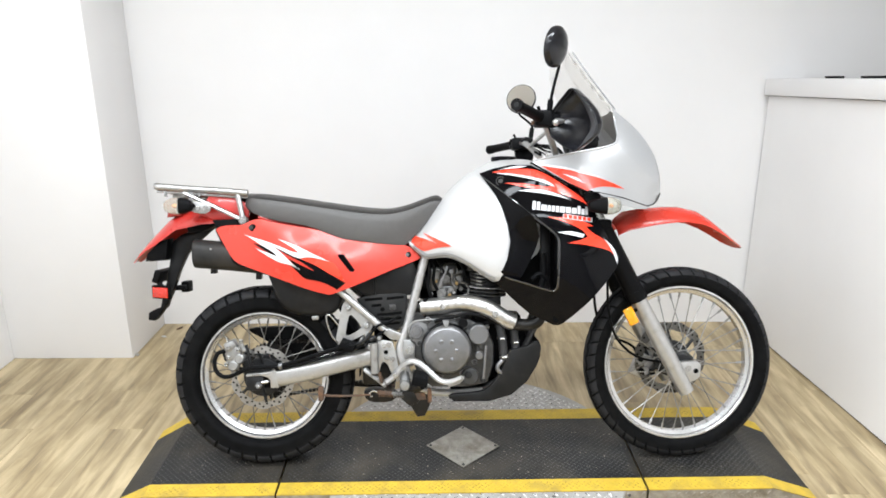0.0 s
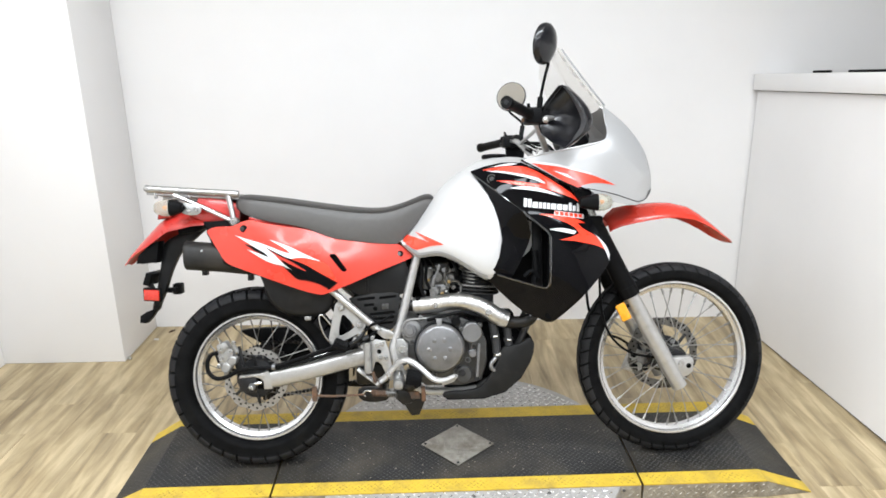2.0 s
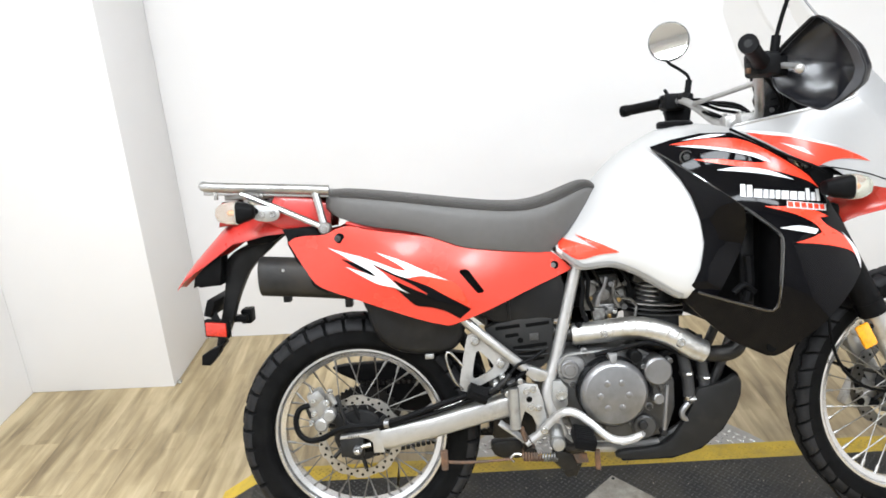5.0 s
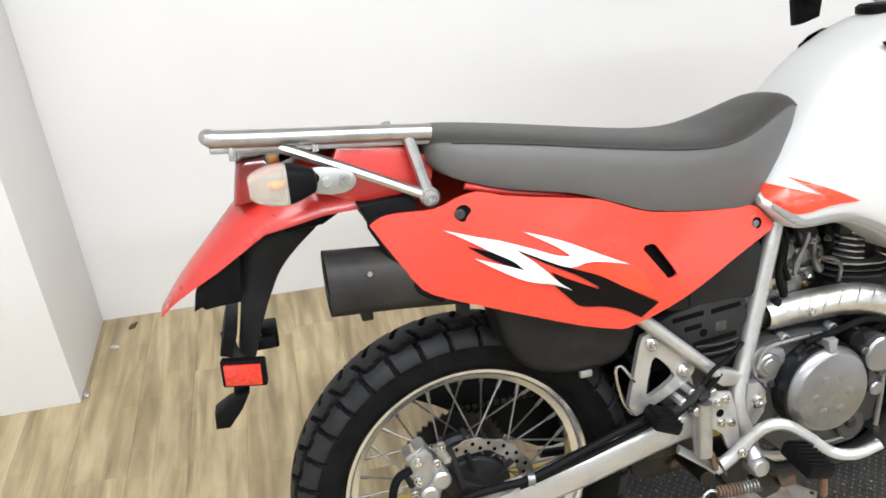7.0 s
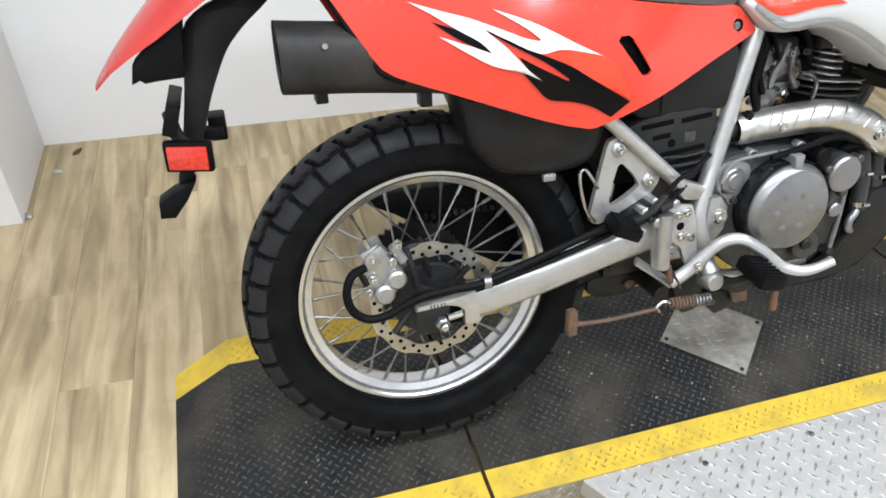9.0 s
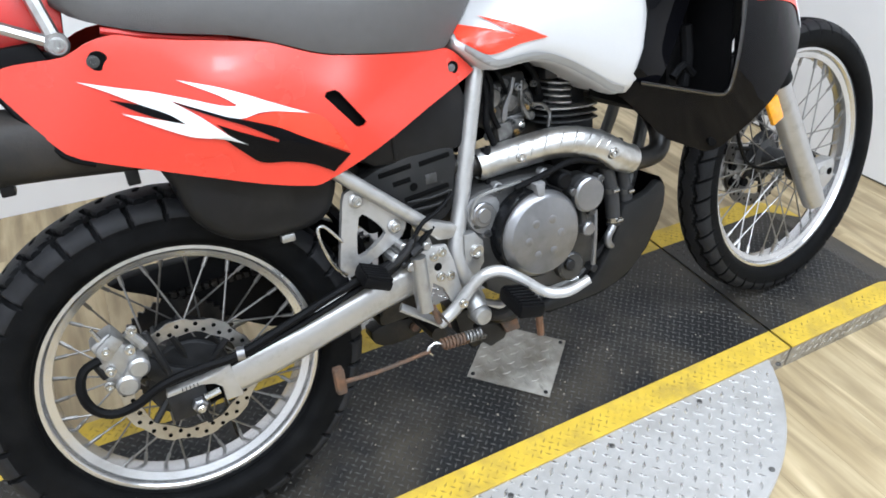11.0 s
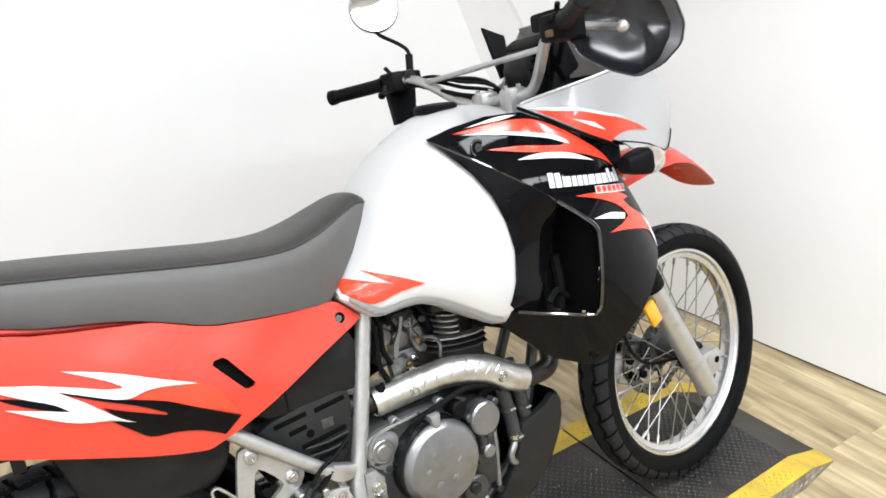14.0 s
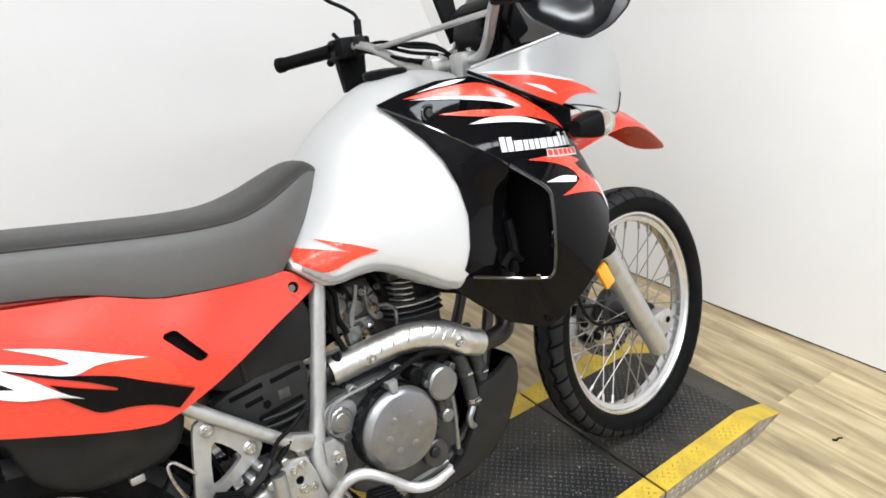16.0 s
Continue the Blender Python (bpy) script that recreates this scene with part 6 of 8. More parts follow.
part("caliper_half", prism(bmesh.new(), smooth_outline([(-0.118, 0.418), (-0.100, 0.448), (-0.078, 0.452), (-0.058, 0.428), (-0.066, 0.402), (-0.090, 0.376), (-0.108, 0.386)], 2), 0.078, 0.098, 0.004), FIN_METAL, caliper)
part("bleed_nipple", tube(bmesh.new(), [q(-0.102, 0.094, 0.462), q(-0.108, 0.096, 0.482)], [0.005, 0.003], 8, 1), CHROME, caliper)
part("pad_pin_guard", tube(bmesh.new(), [q(-0.040, 0.092, 0.452), q(-0.030, 0.094, 0.410), q(-0.022, 0.094, 0.372)], [0.0055, 0.006, 0.005], 10, 3), DARK_METAL, caliper)
for x, h in ((-0.098, 0.446), (-0.066, 0.436), (-0.100, 0.410), (-0.056, 0.466), (-0.108, 0.386)):
    part("bolt", bolt(bmesh.new(), x, 0.100, h, 0.006, 0.010), CHROME, caliper)
bm = prism(bmesh.new(), smooth_outline([(-0.062, 0.412), (-0.044, 0.404), (-0.012, 0.372), (0.028, 0.352), (0.030, 0.330), (0.0, 0.320), (-0.034, 0.344), (-0.058, 0.376)], 2), 0.072, 0.084, 0.003)
part("caliper_carrier", bm, DARK_METAL, caliper)
caliper.location = (0.002, 0, -0.008)
hose = [q(-0.108, 0.100, 0.425), q(-0.132, 0.106, 0.418), q(-0.144, 0.110, 0.390), q(-0.138, 0.114, 0.358), q(-0.114, 0.118, 0.339), q(-0.081, 0.122, 0.342), q(-0.047, 0.126, 0.359), q(-0.017, 0.128, 0.369), q(0.031, 0.128, 0.372), q(0.081, 0.130, 0.374), q(0.141, 0.130, 0.390), q(0.202, 0.130, 0.409), q(0.264, 0.130, 0.428), q(0.36, 0.134, 0.452), q(0.42, 0.136, 0.464)]
part("brake_hose", tube(bmesh.new(), hose, 0.0075, 8, 4), MATT, bike, "black rubber rear brake hose")
part("brake_hose", tube(bmesh.new(), [q(0.07, 0.126, 0.362), q(0.12, 0.129, 0.374), q(0.20, 0.129, 0.393), q(0.28, 0.130, 0.416), q(0.36, 0.132, 0.442)], 0.0055, 8, 3), MATT, bike, "black rubber hose along the swingarm")
part("hose_guard", tube(bmesh.new(), [q(0.08, 0.124, 0.374), q(0.16, 0.122, 0.391), q(0.26, 0.120, 0.415), q(0.30, 0.118, 0.428)], 0.008, 8, 3), CHROME, bike, "bright metal strip along the hose")
bm = lathe(bmesh.new(), [(0.011, -0.006), (0.012, -0.006), (0.012, 0.006), (0.011, 0.006)], 14, Matrix.Translation(q(0.090, 0.130, 0.376)) @ pose(0, 0, 0, 0, 0, 80))
part("hose_clip", bm, COVER, bike)

# chain guard, chain and dark parts behind the wheel
# guard outline stretched down to hide the far arm, standing in for shade
part("chain_guard", prism(bmesh.new(), smooth_outline([(-0.072, 0.470), (0.02, 0.478), (0.14, 0.480), (0.26, 0.500), (0.345, 0.470), (0.352, 0.390), (0.30, 0.315), (0.21, 0.292), (0.15, 0.318), (0.05, 0.388), (-0.02, 0.436)], 2), -0.105, -0.070, 0.004), MATT, bike, "black plastic chain guard, stretched over the shade behind the wheel")
bm = bmesh.new()
for i in range(34):
    x = 0.01 + i * 0.0145
    for base, slope in ((0.425, 0.0), (0.214, 0.16)):
        box(bm, (x - 0.006, 0.058, base + slope * x - 0.006), (x + 0.006, 0.072, base + slope * x + 0.006), 0.002, None, 1)
chain = part("chain", bm, GREASE, bike, "oily black drive chain")
tagged(chain, kind="stuff")

# ---- engine ----
CASE_OUT = [(0.528, 0.520), (0.560, 0.532), (0.649, 0.535), (0.740, 0.530), (0.800, 0.498), (0.826, 0.440), (0.826, 0.370), (0.805, 0.305), (0.740, 0.288), (0.610, 0.290), (0.560, 0.330), (0.540, 0.400), (0.526, 0.470)]
engine = part("engine", prism(bmesh.new(), CASE_OUT, -0.11, 0.118, 0.010), CASE, bike, "grey single-cylinder engine")
COVER_OUT = smooth_outline([(0.536, 0.492), (0.552, 0.520), (0.590, 0.523), (0.640, 0.522), (0.700, 0.527), (0.752, 0.492), (0.766, 0.430), (0.748, 0.372), (0.700, 0.335), (0.640, 0.335), (0.596, 0.372), (0.580, 0.430), (0.553, 0.458)], 3)
cover = part("side_cover", prism(bmesh.new(), COVER_OUT, 0.100, 0.116, 0.005), SIDE_COVER, engine, "grey cast engine side cover")
HUB_X, HUB_H = 0.660, 0.430
bm = lathe(bmesh.new(), [(0.0848, -0.1535), (0.0842, -0.1560), (0.0826, -0.1585), (0.0745, -0.1690), (0.0715, -0.1703), (0.0005, -0.171)], 56, Matrix.Translation((HUB_X + 0.002, 0, HUB_H)))
clutch = part("clutch_cover", bm, COVER, engine, "round silver clutch cover", 40)
# drum side coloured near black, for the shade and dark reflections on it
bm = lathe(bmesh.new(), [(0.0990, -0.110), (0.0900, -0.114), (0.0880, -0.118), (0.0878, -0.1505), (0.0862, -0.1540)], 56, Matrix.Translation((HUB_X, 0, HUB_H)))
part("clutch_rim", bm, DRUM_DARK, engine, "side of the clutch drum, darkened for its reflections", 40)
for i in range(6):
    a = radians(60 * i)
    bm = lathe(bmesh.new(), [(0.0084, -0.1708), (0.0064, -0.1718), (0.0022, -0.1721)], 12, Matrix.Translation((HUB_X + 0.036 * math.cos(a), 0, HUB_H - 0.002 + 0.036 * math.sin(a))))
    part("dimple", bm, COVER, clutch)
part("rib", prism(bmesh.new(), [(HUB_X - 0.012, 0.532), (HUB_X + 0.010, 0.532), (HUB_X + 0.008, 0.505), (HUB_X + 0.001, 0.490), (HUB_X - 0.007, 0.505)], 0.120, 0.166, 0.004), SIDE_COVER, clutch)
part("cover_lip", tube(bmesh.new(), [q(0.532, 0.128, 0.486), q(0.536, 0.129, 0.508), q(0.552, 0.129, 0.525), q(0.590, 0.129, 0.529), q(0.640, 0.129, 0.531)], 0.0030, 6, 3), ALU, engine, "bright cast edge of the side cover")
part("boss_plate", prism(bmesh.new(), smooth_outline([(0.527, 0.500), (0.540, 0.518), (0.566, 0.522), (0.592, 0.512), (0.596, 0.486), (0.578, 0.456), (0.552, 0.450), (0.532, 0.470)], 2), 0.112, 0.123, 0.004), SIDE_COVER, engine, "raised grey plate of the side cover")
part("gear_boss", disc_at(bmesh.new(), 0.558, 0.118, 0.131, 0.487, 0.024, 0.003), COVER, engine)
part("boss_ring", disc_at(bmesh.new(), 0.558, 0.130, 0.134, 0.487, 0.015, 0.002), COVER, engine)
part("pump_cover", disc_at(bmesh.new(), 0.771, 0.150, 0.165, 0.481, 0.0345, 0.004, 40), COVER, engine, "round silver pump cover")
part("pump_body", disc_at(bmesh.new(), 0.773, 0.110, 0.1505, 0.483, 0.0330, 0.001, 32), CASE, engine)
for k in range(3):
    a = radians(40 + 120 * k)
    part("pump_lug", disc_at(bmesh.new(), 0.771 + 0.038 * math.cos(a), 0.140, 0.162, 0.481 + 0.038 * math.sin(a), 0.008, 0.002, 12), CASE, engine)
part("pump_neck", tube(bmesh.new(), [q(0.767, 0.140, 0.48), q(0.771, 0.140, 0.40)], 0.010, 10, 1), CASE, engine)
part("sight_glass", disc_at(bmesh.new(), 0.773, 0.120, 0.158, 0.408, 0.014, 0.003), COVER, engine)
part("drain_pipe", tube(bmesh.new(), [q(0.796, 0.145, 0.440), q(0.792, 0.148, 0.39), q(0.786, 0.148, 0.324)], 0.0048, 8, 2), COVER, engine)
part("pipe_foot", disc_at(bmesh.new(), 0.786, 0.13, 0.154, 0.318, 0.009, 0.002, 6), DARK_METAL, engine)
for x, h in ((0.598, 0.527), (0.70, 0.530), (0.752, 0.500), (0.770, 0.440), (0.758, 0.378), (0.716, 0.338), (0.640, 0.330), (0.592, 0.362), (0.566, 0.448), (0.545, 0.470)):
    part("bolt_boss", disc_at(bmesh.new(), x, 0.104, 0.121, h, 0.0105, 0.002, 14), SIDE_COVER, engine)
    part("cover_bolt", bolt(bmesh.new(), x, 0.121, h, 0.0055, 0.008), CASE, engine)
part("oil_filler", disc_at(bmesh.new(), 0.718, 0.122, 0.160, 0.520, 0.016, 0.003, 12), MATT, engine)
part("filter_cover", disc_at(bmesh.new(), 0.742, 0.112, 0.138, 0.330, 0.030, 0.004), CASE, engine)
part("filter_hub", disc_at(bmesh.new(), 0.735, 0.135, 0.146, 0.338, 0.012, 0.003), DARK_METAL, engine)

# cylinder, fins and head
def fin(x0, x1, h, half, drop=0.0):
    """A flat cooling fin with a rounded front, sloping down ahead a little."""
    pts = smooth_outline([(x0, -half), (x0 + 0.012, half), (x1 - 0.012, half), (x1, -half)], 3)
    bm = bmesh.new()
    rows = [[bm.verts.new(q(x, w, h - drop * (x - x0) / (x1 - x0) + k)) for x, w in pts] for k in (0.0, 0.0030)]
    n = len(pts)
    bm.faces.new(rows[0][::-1]), bm.faces.new(rows[1])
    for i in range(n):
        bm.faces.new((rows[0][i], rows[0][(i + 1) % n], rows[1][(i + 1) % n], rows[1][i]))
    return bm


for i in range(5):
    part("cooling_fin", fin(0.742, 0.815, 0.648 + i * 0.0122, 0.072, 0.010), FIN_METAL, engine)
for i in range(3):
    part("cooling_fin", fin(0.722, 0.872, 0.612 + i * 0.0130, 0.078, 0.014), FIN_METAL if i == 2 else CASE, engine)
part("cylinder", box(bmesh.new(), (0.752, -0.066, 0.50), (0.852, 0.062, 0.70), 0.030), DARK_METAL, engine, "dark grey cylinder barrel")
part("cylinder_base", box(bmesh.new(), (0.745, -0.074, 0.545), (0.856, 0.074, 0.606), 0.010), DARK_METAL, engine)
part("cylinder_head", box(bmesh.new(), (0.735, -0.085, 0.690), (0.875, 0.080, 0.780), 0.012), DARK_METAL, engine)
part("head_bolt", disc_at(bmesh.new(), 0.80, 0.080, 0.094, 0.69, 0.010, 0.002, 6), CASE, engine)
# carburettor
bm = bmesh.new()
lathe(bm, [(0.026, -0.05), (0.030, -0.045), (0.030, 0.03), (0.026, 0.035)], 20, Matrix.Translation(q(0.672, 0.035, 0.655)) @ pose(0, 0, 0, 0, 0, 90))
carb = part("carburettor", bm, CARB_METAL, bike, "grimy cast alloy carburettor")
part("float_bowl", box(bmesh.new(), (0.650, -0.066, 0.598), (0.700, -0.018, 0.634), 0.008), CARB_METAL, carb)
part("carb_top", box(bmesh.new(), (0.648, -0.072, 0.678), (0.702, -0.012, 0.718), 0.010), DARK_METAL, carb)
part("float_screw", disc_at(bmesh.new(), 0.690, 0.060, 0.072, 0.616, 0.008), CHROME, carb)
part("choke_lever", tube(bmesh.new(), [q(0.690, 0.074, 0.700), q(0.684, 0.078, 0.66), q(0.700, 0.078, 0.63)], 0.0050, 8, 2), CARB_METAL, carb)
part("throttle_cam", disc_at(bmesh.new(), 0.662, 0.055, 0.075, 0.664, 0.018), CARB_METAL, carb)
part("fuel_line", tube(bmesh.new(), [q(0.72, 0.07, 0.60), q(0.745, 0.085, 0.592), q(0.735, 0.088, 0.572), q(0.70, 0.085, 0.566)], 0.004, 6, 3), MATT, carb)
part("throttle_cable", tube(bmesh.new(), [q(0.66, 0.07, 0.68), q(0.64, 0.078, 0.72), q(0.62, 0.075, 0.75)], 0.004, 6, 3), MATT, carb)
part("intake_boot", tube(bmesh.new(), [q(0.64, 0.03, 0.655), q(0.59, 0.03, 0.66), q(0.55, 0.03, 0.67)], 0.032, 14, 2), MATT, carb)
part("intake_stub", tube(bmesh.new(), [q(0.70, 0.03, 0.655), q(0.75, 0.03, 0.66)], 0.026, 12, 1), MATT, carb)
part("vent_hose", tube(bmesh.new(), [q(0.60, 0.088, 0.60), q(0.592, 0.095, 0.565), q(0.588, 0.10, 0.53), q(0.60, 0.10, 0.515)], 0.0048, 8, 3), MATT, carb)
part("plug_boot", tube(bmesh.new(), [q(0.590, 0.098, 0.60), q(0.586, 0.104, 0.558)], 0.010, 8, 1), MATT, carb)

for x, h, r, w in ((0.628, 0.676, 0.010, 0.074), (0.640, 0.636, 0.008, 0.070), (0.708, 0.664, 0.012, 0.062), (0.716, 0.628, 0.009, 0.064), (0.655, 0.700, 0.009, 0.074)):
    part("carb_boss", disc_at(bmesh.new(), x, 0.030, w, h, r, 0.002, 12), CARB_METAL, carb)
part("cable_bracket", prism(bmesh.new(), [(0.640, 0.690), (0.665, 0.712), (0.700, 0.706), (0.712, 0.684), (0.690, 0.676), (0.660, 0.680)], 0.060, 0.066, 0.002), CARB_METAL, carb)
part("idle_cable", tube(bmesh.new(), [q(0.706, 0.07, 0.652), q(0.728, 0.080, 0.650), q(0.742, 0.084, 0.632), q(0.736, 0.086, 0.606)], 0.0038, 6, 3), CARB_METAL, carb)
part("fuel_hose", tube(bmesh.new(), [q(0.612, 0.075, 0.735), q(0.622, 0.080, 0.705), q(0.618, 0.080, 0.660), q(0.632, 0.078, 0.625)], 0.0055, 8, 3), MATT, carb)
part("breather_hose", tube(bmesh.new(), [q(0.700, 0.060, 0.740), q(0.722, 0.070, 0.705), q(0.730, 0.070, 0.668)], 0.006, 8, 3), MATT, carb)
part("float_rim", box(bmesh.new(), (0.646, -0.068, 0.630), (0.704, -0.016, 0.638), 0.002), COVER, carb)
part("slide_lever", prism(bmesh.new(), soft_outline([(0.664, 0.712), (0.671, 0.709), (0.663, 0.684), (0.652, 0.660), (0.648, 0.640), (0.641, 0.632), (0.637, 0.640), (0.642, 0.662), (0.656, 0.686)], 2), 0.080, 0.085, 0.0012), COVER, carb, "bright slanted lever")
part("carb_body_block", box(bmesh.new(), (0.606, -0.070, 0.622), (0.646, -0.020, 0.704), 0.010), CARB_METAL, carb)
part("vacuum_cap", disc_at(bmesh.new(), 0.624, 0.066, 0.080, 0.680, 0.019, 0.003, 24), CARB_METAL, carb)
part("drain_tower", prism(bmesh.new(), soft_outline([(0.628, 0.632), (0.664, 0.630), (0.662, 0.602), (0.650, 0.588), (0.634, 0.592)], 2), 0.055, 0.078, 0.003), CARB_METAL, carb)
for x, h in ((0.652, 0.606), (0.676, 0.606), (0.700, 0.648), (0.628, 0.656)):
    part("jet", bolt(bmesh.new(), x, 0.068, h, 0.0045, 0.006), BRASS, carb)
for x, h, r in ((0.614, 0.690, 0.009), (0.622, 0.644, 0.007), (0.646, 0.668, 0.006), (0.682, 0.690, 0.008), (0.692, 0.640, 0.006), (0.664, 0.628, 0.007), (0.716, 0.690, 0.007), (0.610, 0.612, 0.008)):
    part("carb_screw", bolt(bmesh.new(), x, 0.072, h, r * 0.7, 0.008), COVER if r > 0.007 else CASE, carb)
part("return_spring", tube(bmesh.new(), [q(0.690 + 0.0006 * k, 0.078 + 0.005 * math.cos(k * math.pi / 3), 0.676 - 0.0008 * k + 0.003 * math.sin(k * math.pi / 3)) for k in range(40)], 0.0011, 5, 1), CHROME, carb)
part("wiring_loom", tube(bmesh.new(), [q(0.598, 0.085, 0.735), q(0.606, 0.088, 0.690), q(0.600, 0.090, 0.640), q(0.612, 0.092, 0.600)], 0.0065, 8, 3), MATT, carb)
part("overflow_hose", tube(bmesh.new(), [q(0.668, 0.070, 0.600), q(0.664, 0.084, 0.588), q(0.690, 0.096, 0.600), q(0.735, 0.100, 0.606)], 0.0035, 6, 3), MATT, carb)
# air box and slotted guard
AIR = [(0.300, 0.665), (0.42, 0.715), (0.545, 0.742), (0.560, 0.70), (0.552, 0.612), (0.46, 0.606), (0.375, 0.612), (0.345, 0.632)]
part("air_box", prism(bmesh.new(), AIR, -0.08, 0.100, 0.012), SATIN, bike, "black plastic air box")
part("air_box_rib", box(bmesh.new(), (0.410, -0.1030, 0.618), (0.417, -0.098, 0.690), 0.002), SATIN, bike)
SLOTTED = smooth_outline([(0.350, 0.600), (0.42, 0.616), (0.466, 0.624), (0.525, 0.614), (0.522, 0.56), (0.512, 0.508), (0.478, 0.486), (0.440, 0.506), (0.385, 0.556)], 2)
GUARD_GREY = material("dusty_grey_plastic", (0.012, 0.012, 0.012), 0.5, 0, 0.15, 25, 0.1, 400, dirt=(0.020, 0.019, 0.018), dirt_at=0.6, dirt_scale=12, spec=0.25)
slotted = part("battery_guard", prism(bmesh.new(), SLOTTED, 0.07, 0.100, 0.004), GUARD_GREY, bike, "black slotted plastic guard")
# slots are black strips laid on, for the shade of cut ones
for x0, x1, h, tall in ((0.378, 0.440, 0.600, 0.0045), (0.455, 0.515, 0.604, 0.0045), (0.402, 0.436, 0.578, 0.0045), (0.420, 0.508, 0.548, 0.0045), (0.432, 0.505, 0.530, 0.0040), (0.446, 0.500, 0.513, 0.0036)):
    turn = Matrix.Translation(((x0 + x1) / 2, -0.1002, h)) @ pose(0, 0, 0, 0, -5, 0)
    part("slot", box(bmesh.new(), ((x0 - x1) / 2, -0.0012, -tall), ((x1 - x0) / 2, 0.0012, tall), 0.0010, turn), HOLE, slotted)
part("slot_hole", disc_at(bmesh.new(), 0.440, 0.098, 0.1012, 0.564, 0.0075, 0.0004, 14), HOLE, slotted)
part("slot_window", box(bmesh.new(), (0.464, -0.1012, 0.562), (0.486, -0.099, 0.580), 0.0006), CASE, slotted)
for h in (0.537, 0.521):
    part("rib", tube(bmesh.new(), [q(0.425, 0.100, h + 0.002), q(0.468, 0.103, h), q(0.510, 0.102, h + 0.004)], 0.0028, 6, 2), GUARD_GREY, slotted)

# dark filler behind the carburettor, added for the shade in the gap
part("carb_gap_filler", prism(bmesh.new(), [(0.545, 0.74), (0.74, 0.76), (0.75, 0.60), (0.70, 0.585), (0.60, 0.560), (0.545, 0.60)], -0.070, -0.035, 0.006), MATT, bike)
# dark inner parts that fill the shaded gap between engine and wheel
part("shock", tube(bmesh.new(), [q(0.46, 0, 0.68), q(0.42, 0, 0.36)], 0.032, 14, 1), MATT, bike)
part("battery_case", box(bmesh.new(), (0.36, -0.06, 0.48), (0.50, 0.06, 0.61), 0.01), MATT, bike)
part("linkage", box(bmesh.new(), (0.36, -0.04, 0.28), (0.48, 0.04, 0.36), 0.012), GREASE, bike)

# ---- exhaust header ----
PIPE = [q(0.400, 0.070, 0.625), q(0.500, 0.075, 0.585), q(0.575, 0.084, 0.568), q(0.646, 0.089, 0.573), q(0.731, 0.117, 0.584), q(0.806, 0.128, 0.566), q(0.863, 0.130, 0.530), q(0.916, 0.124, 0.508), q(0.972, 0.124, 0.514), q(0.992, 0.108, 0.548), q(0.985, 0.084, 0.59), q(0.955, 0.048, 0.63), q(0.891, 0.008, 0.655), q(0.851, -0.002, 0.66)]
part("exhaust_header", tube(bmesh.new(), PIPE, 0.021, 14, 5), GREASE, bike, "discoloured steel exhaust header pipe")
bm = bmesh.new()
line = curve_points([q(0.572, 0.088, 0.568), q(0.646, 0.093, 0.573), q(0.731, 0.121, 0.584), q(0.806, 0.132, 0.566), q(0.863, 0.135, 0.531), q(0.896, 0.132, 0.516)], 10)
rings = []
for i, c in enumerate(line):
    t = (line[min(i + 1, len(line) - 1)] - line[max(i - 1, 0)]).normalized()
    side = Vector((0, -1, 0))
    side = (side - t * side.dot(t)).normalized()
    up = t.cross(side)
    k = 0.029 * (0.86 if i in (0, len(line) - 1) else 1.0) * (1 + 0.02 * math.sin(i * 2.1))
    rings.append([bm.verts.new(c + side * math.cos(a) * k + up * math.sin(a) * k) for a in (math.pi * (j / 14 - 0.5) * 1.25 for j in range(15))])
for a, b in zip(rings, rings[1:]):
    for j in range(14):
        bm.faces.new((a[j], a[j + 1], b[j + 1], b[j]))
shield = part("heat_shield", bm, HEADER, bike, "crinkled bright metal heat shield", 45)
for x, w, h in ((0.649, 0.119, 0.574), (0.829, 0.161, 0.551)):
    part("shield_washer", disc_at(bmesh.new(), x, w - 0.010, w - 0.0005, h, 0.0140, 0.002, 20), CASE, shield)
    part("shield_bolt", bolt(bmesh.new(), x, w, h, 0.0082, 0.008), CHROME, shield)
rng = random.Random(11)
for i in range(9):
    k = 8 + i * 3
    c, t = line[k], (line[k + 1] - line[k - 1]).normalized()
    side = (Vector((0, -1, 0)) - t * Vector((0, -1, 0)).dot(t)).normalized()
    up = t.cross(side)
    up = up if up.z > 0 else -up
    a0, a1 = rng.uniform(0.10, 0.45), rng.uniform(0.9, 1.25)
    arc = [c + t * (0.020 * (u - 0.5) + rng.uniform(-0.001, 0.001)) + (side * math.cos(u * a1 + (1 - u) * -a0) + up * math.sin(u * a1 + (1 - u) * -a0)) * 0.0286 for u in (0, 0.25, 0.5, 0.75, 1.0)]
    part("embossing", tube(bmesh.new(), arc, [0.0006, 0.0016, 0.0020, 0.0016, 0.0006], 6, 3), HEADER, shield)

# coolant hoses and water pump pipes
part("coolant_hose", tube(bmesh.new(), [q(0.836, 0.112, 0.545), q(0.847, 0.118, 0.500), q(0.856, 0.122, 0.445), q(0.860, 0.122, 0.385)], 0.0150, 14, 4), HOSE, bike, "dark grey rubber coolant hose")
part("coolant_hose", tube(bmesh.new(), [q(0.888, 0.098, 0.550), q(0.897, 0.106, 0.480), q(0.903, 0.110, 0.425), q(0.906, 0.112, 0.355)], 0.0145, 14, 4), HOSE, bike, "dark grey rubber coolant hose")
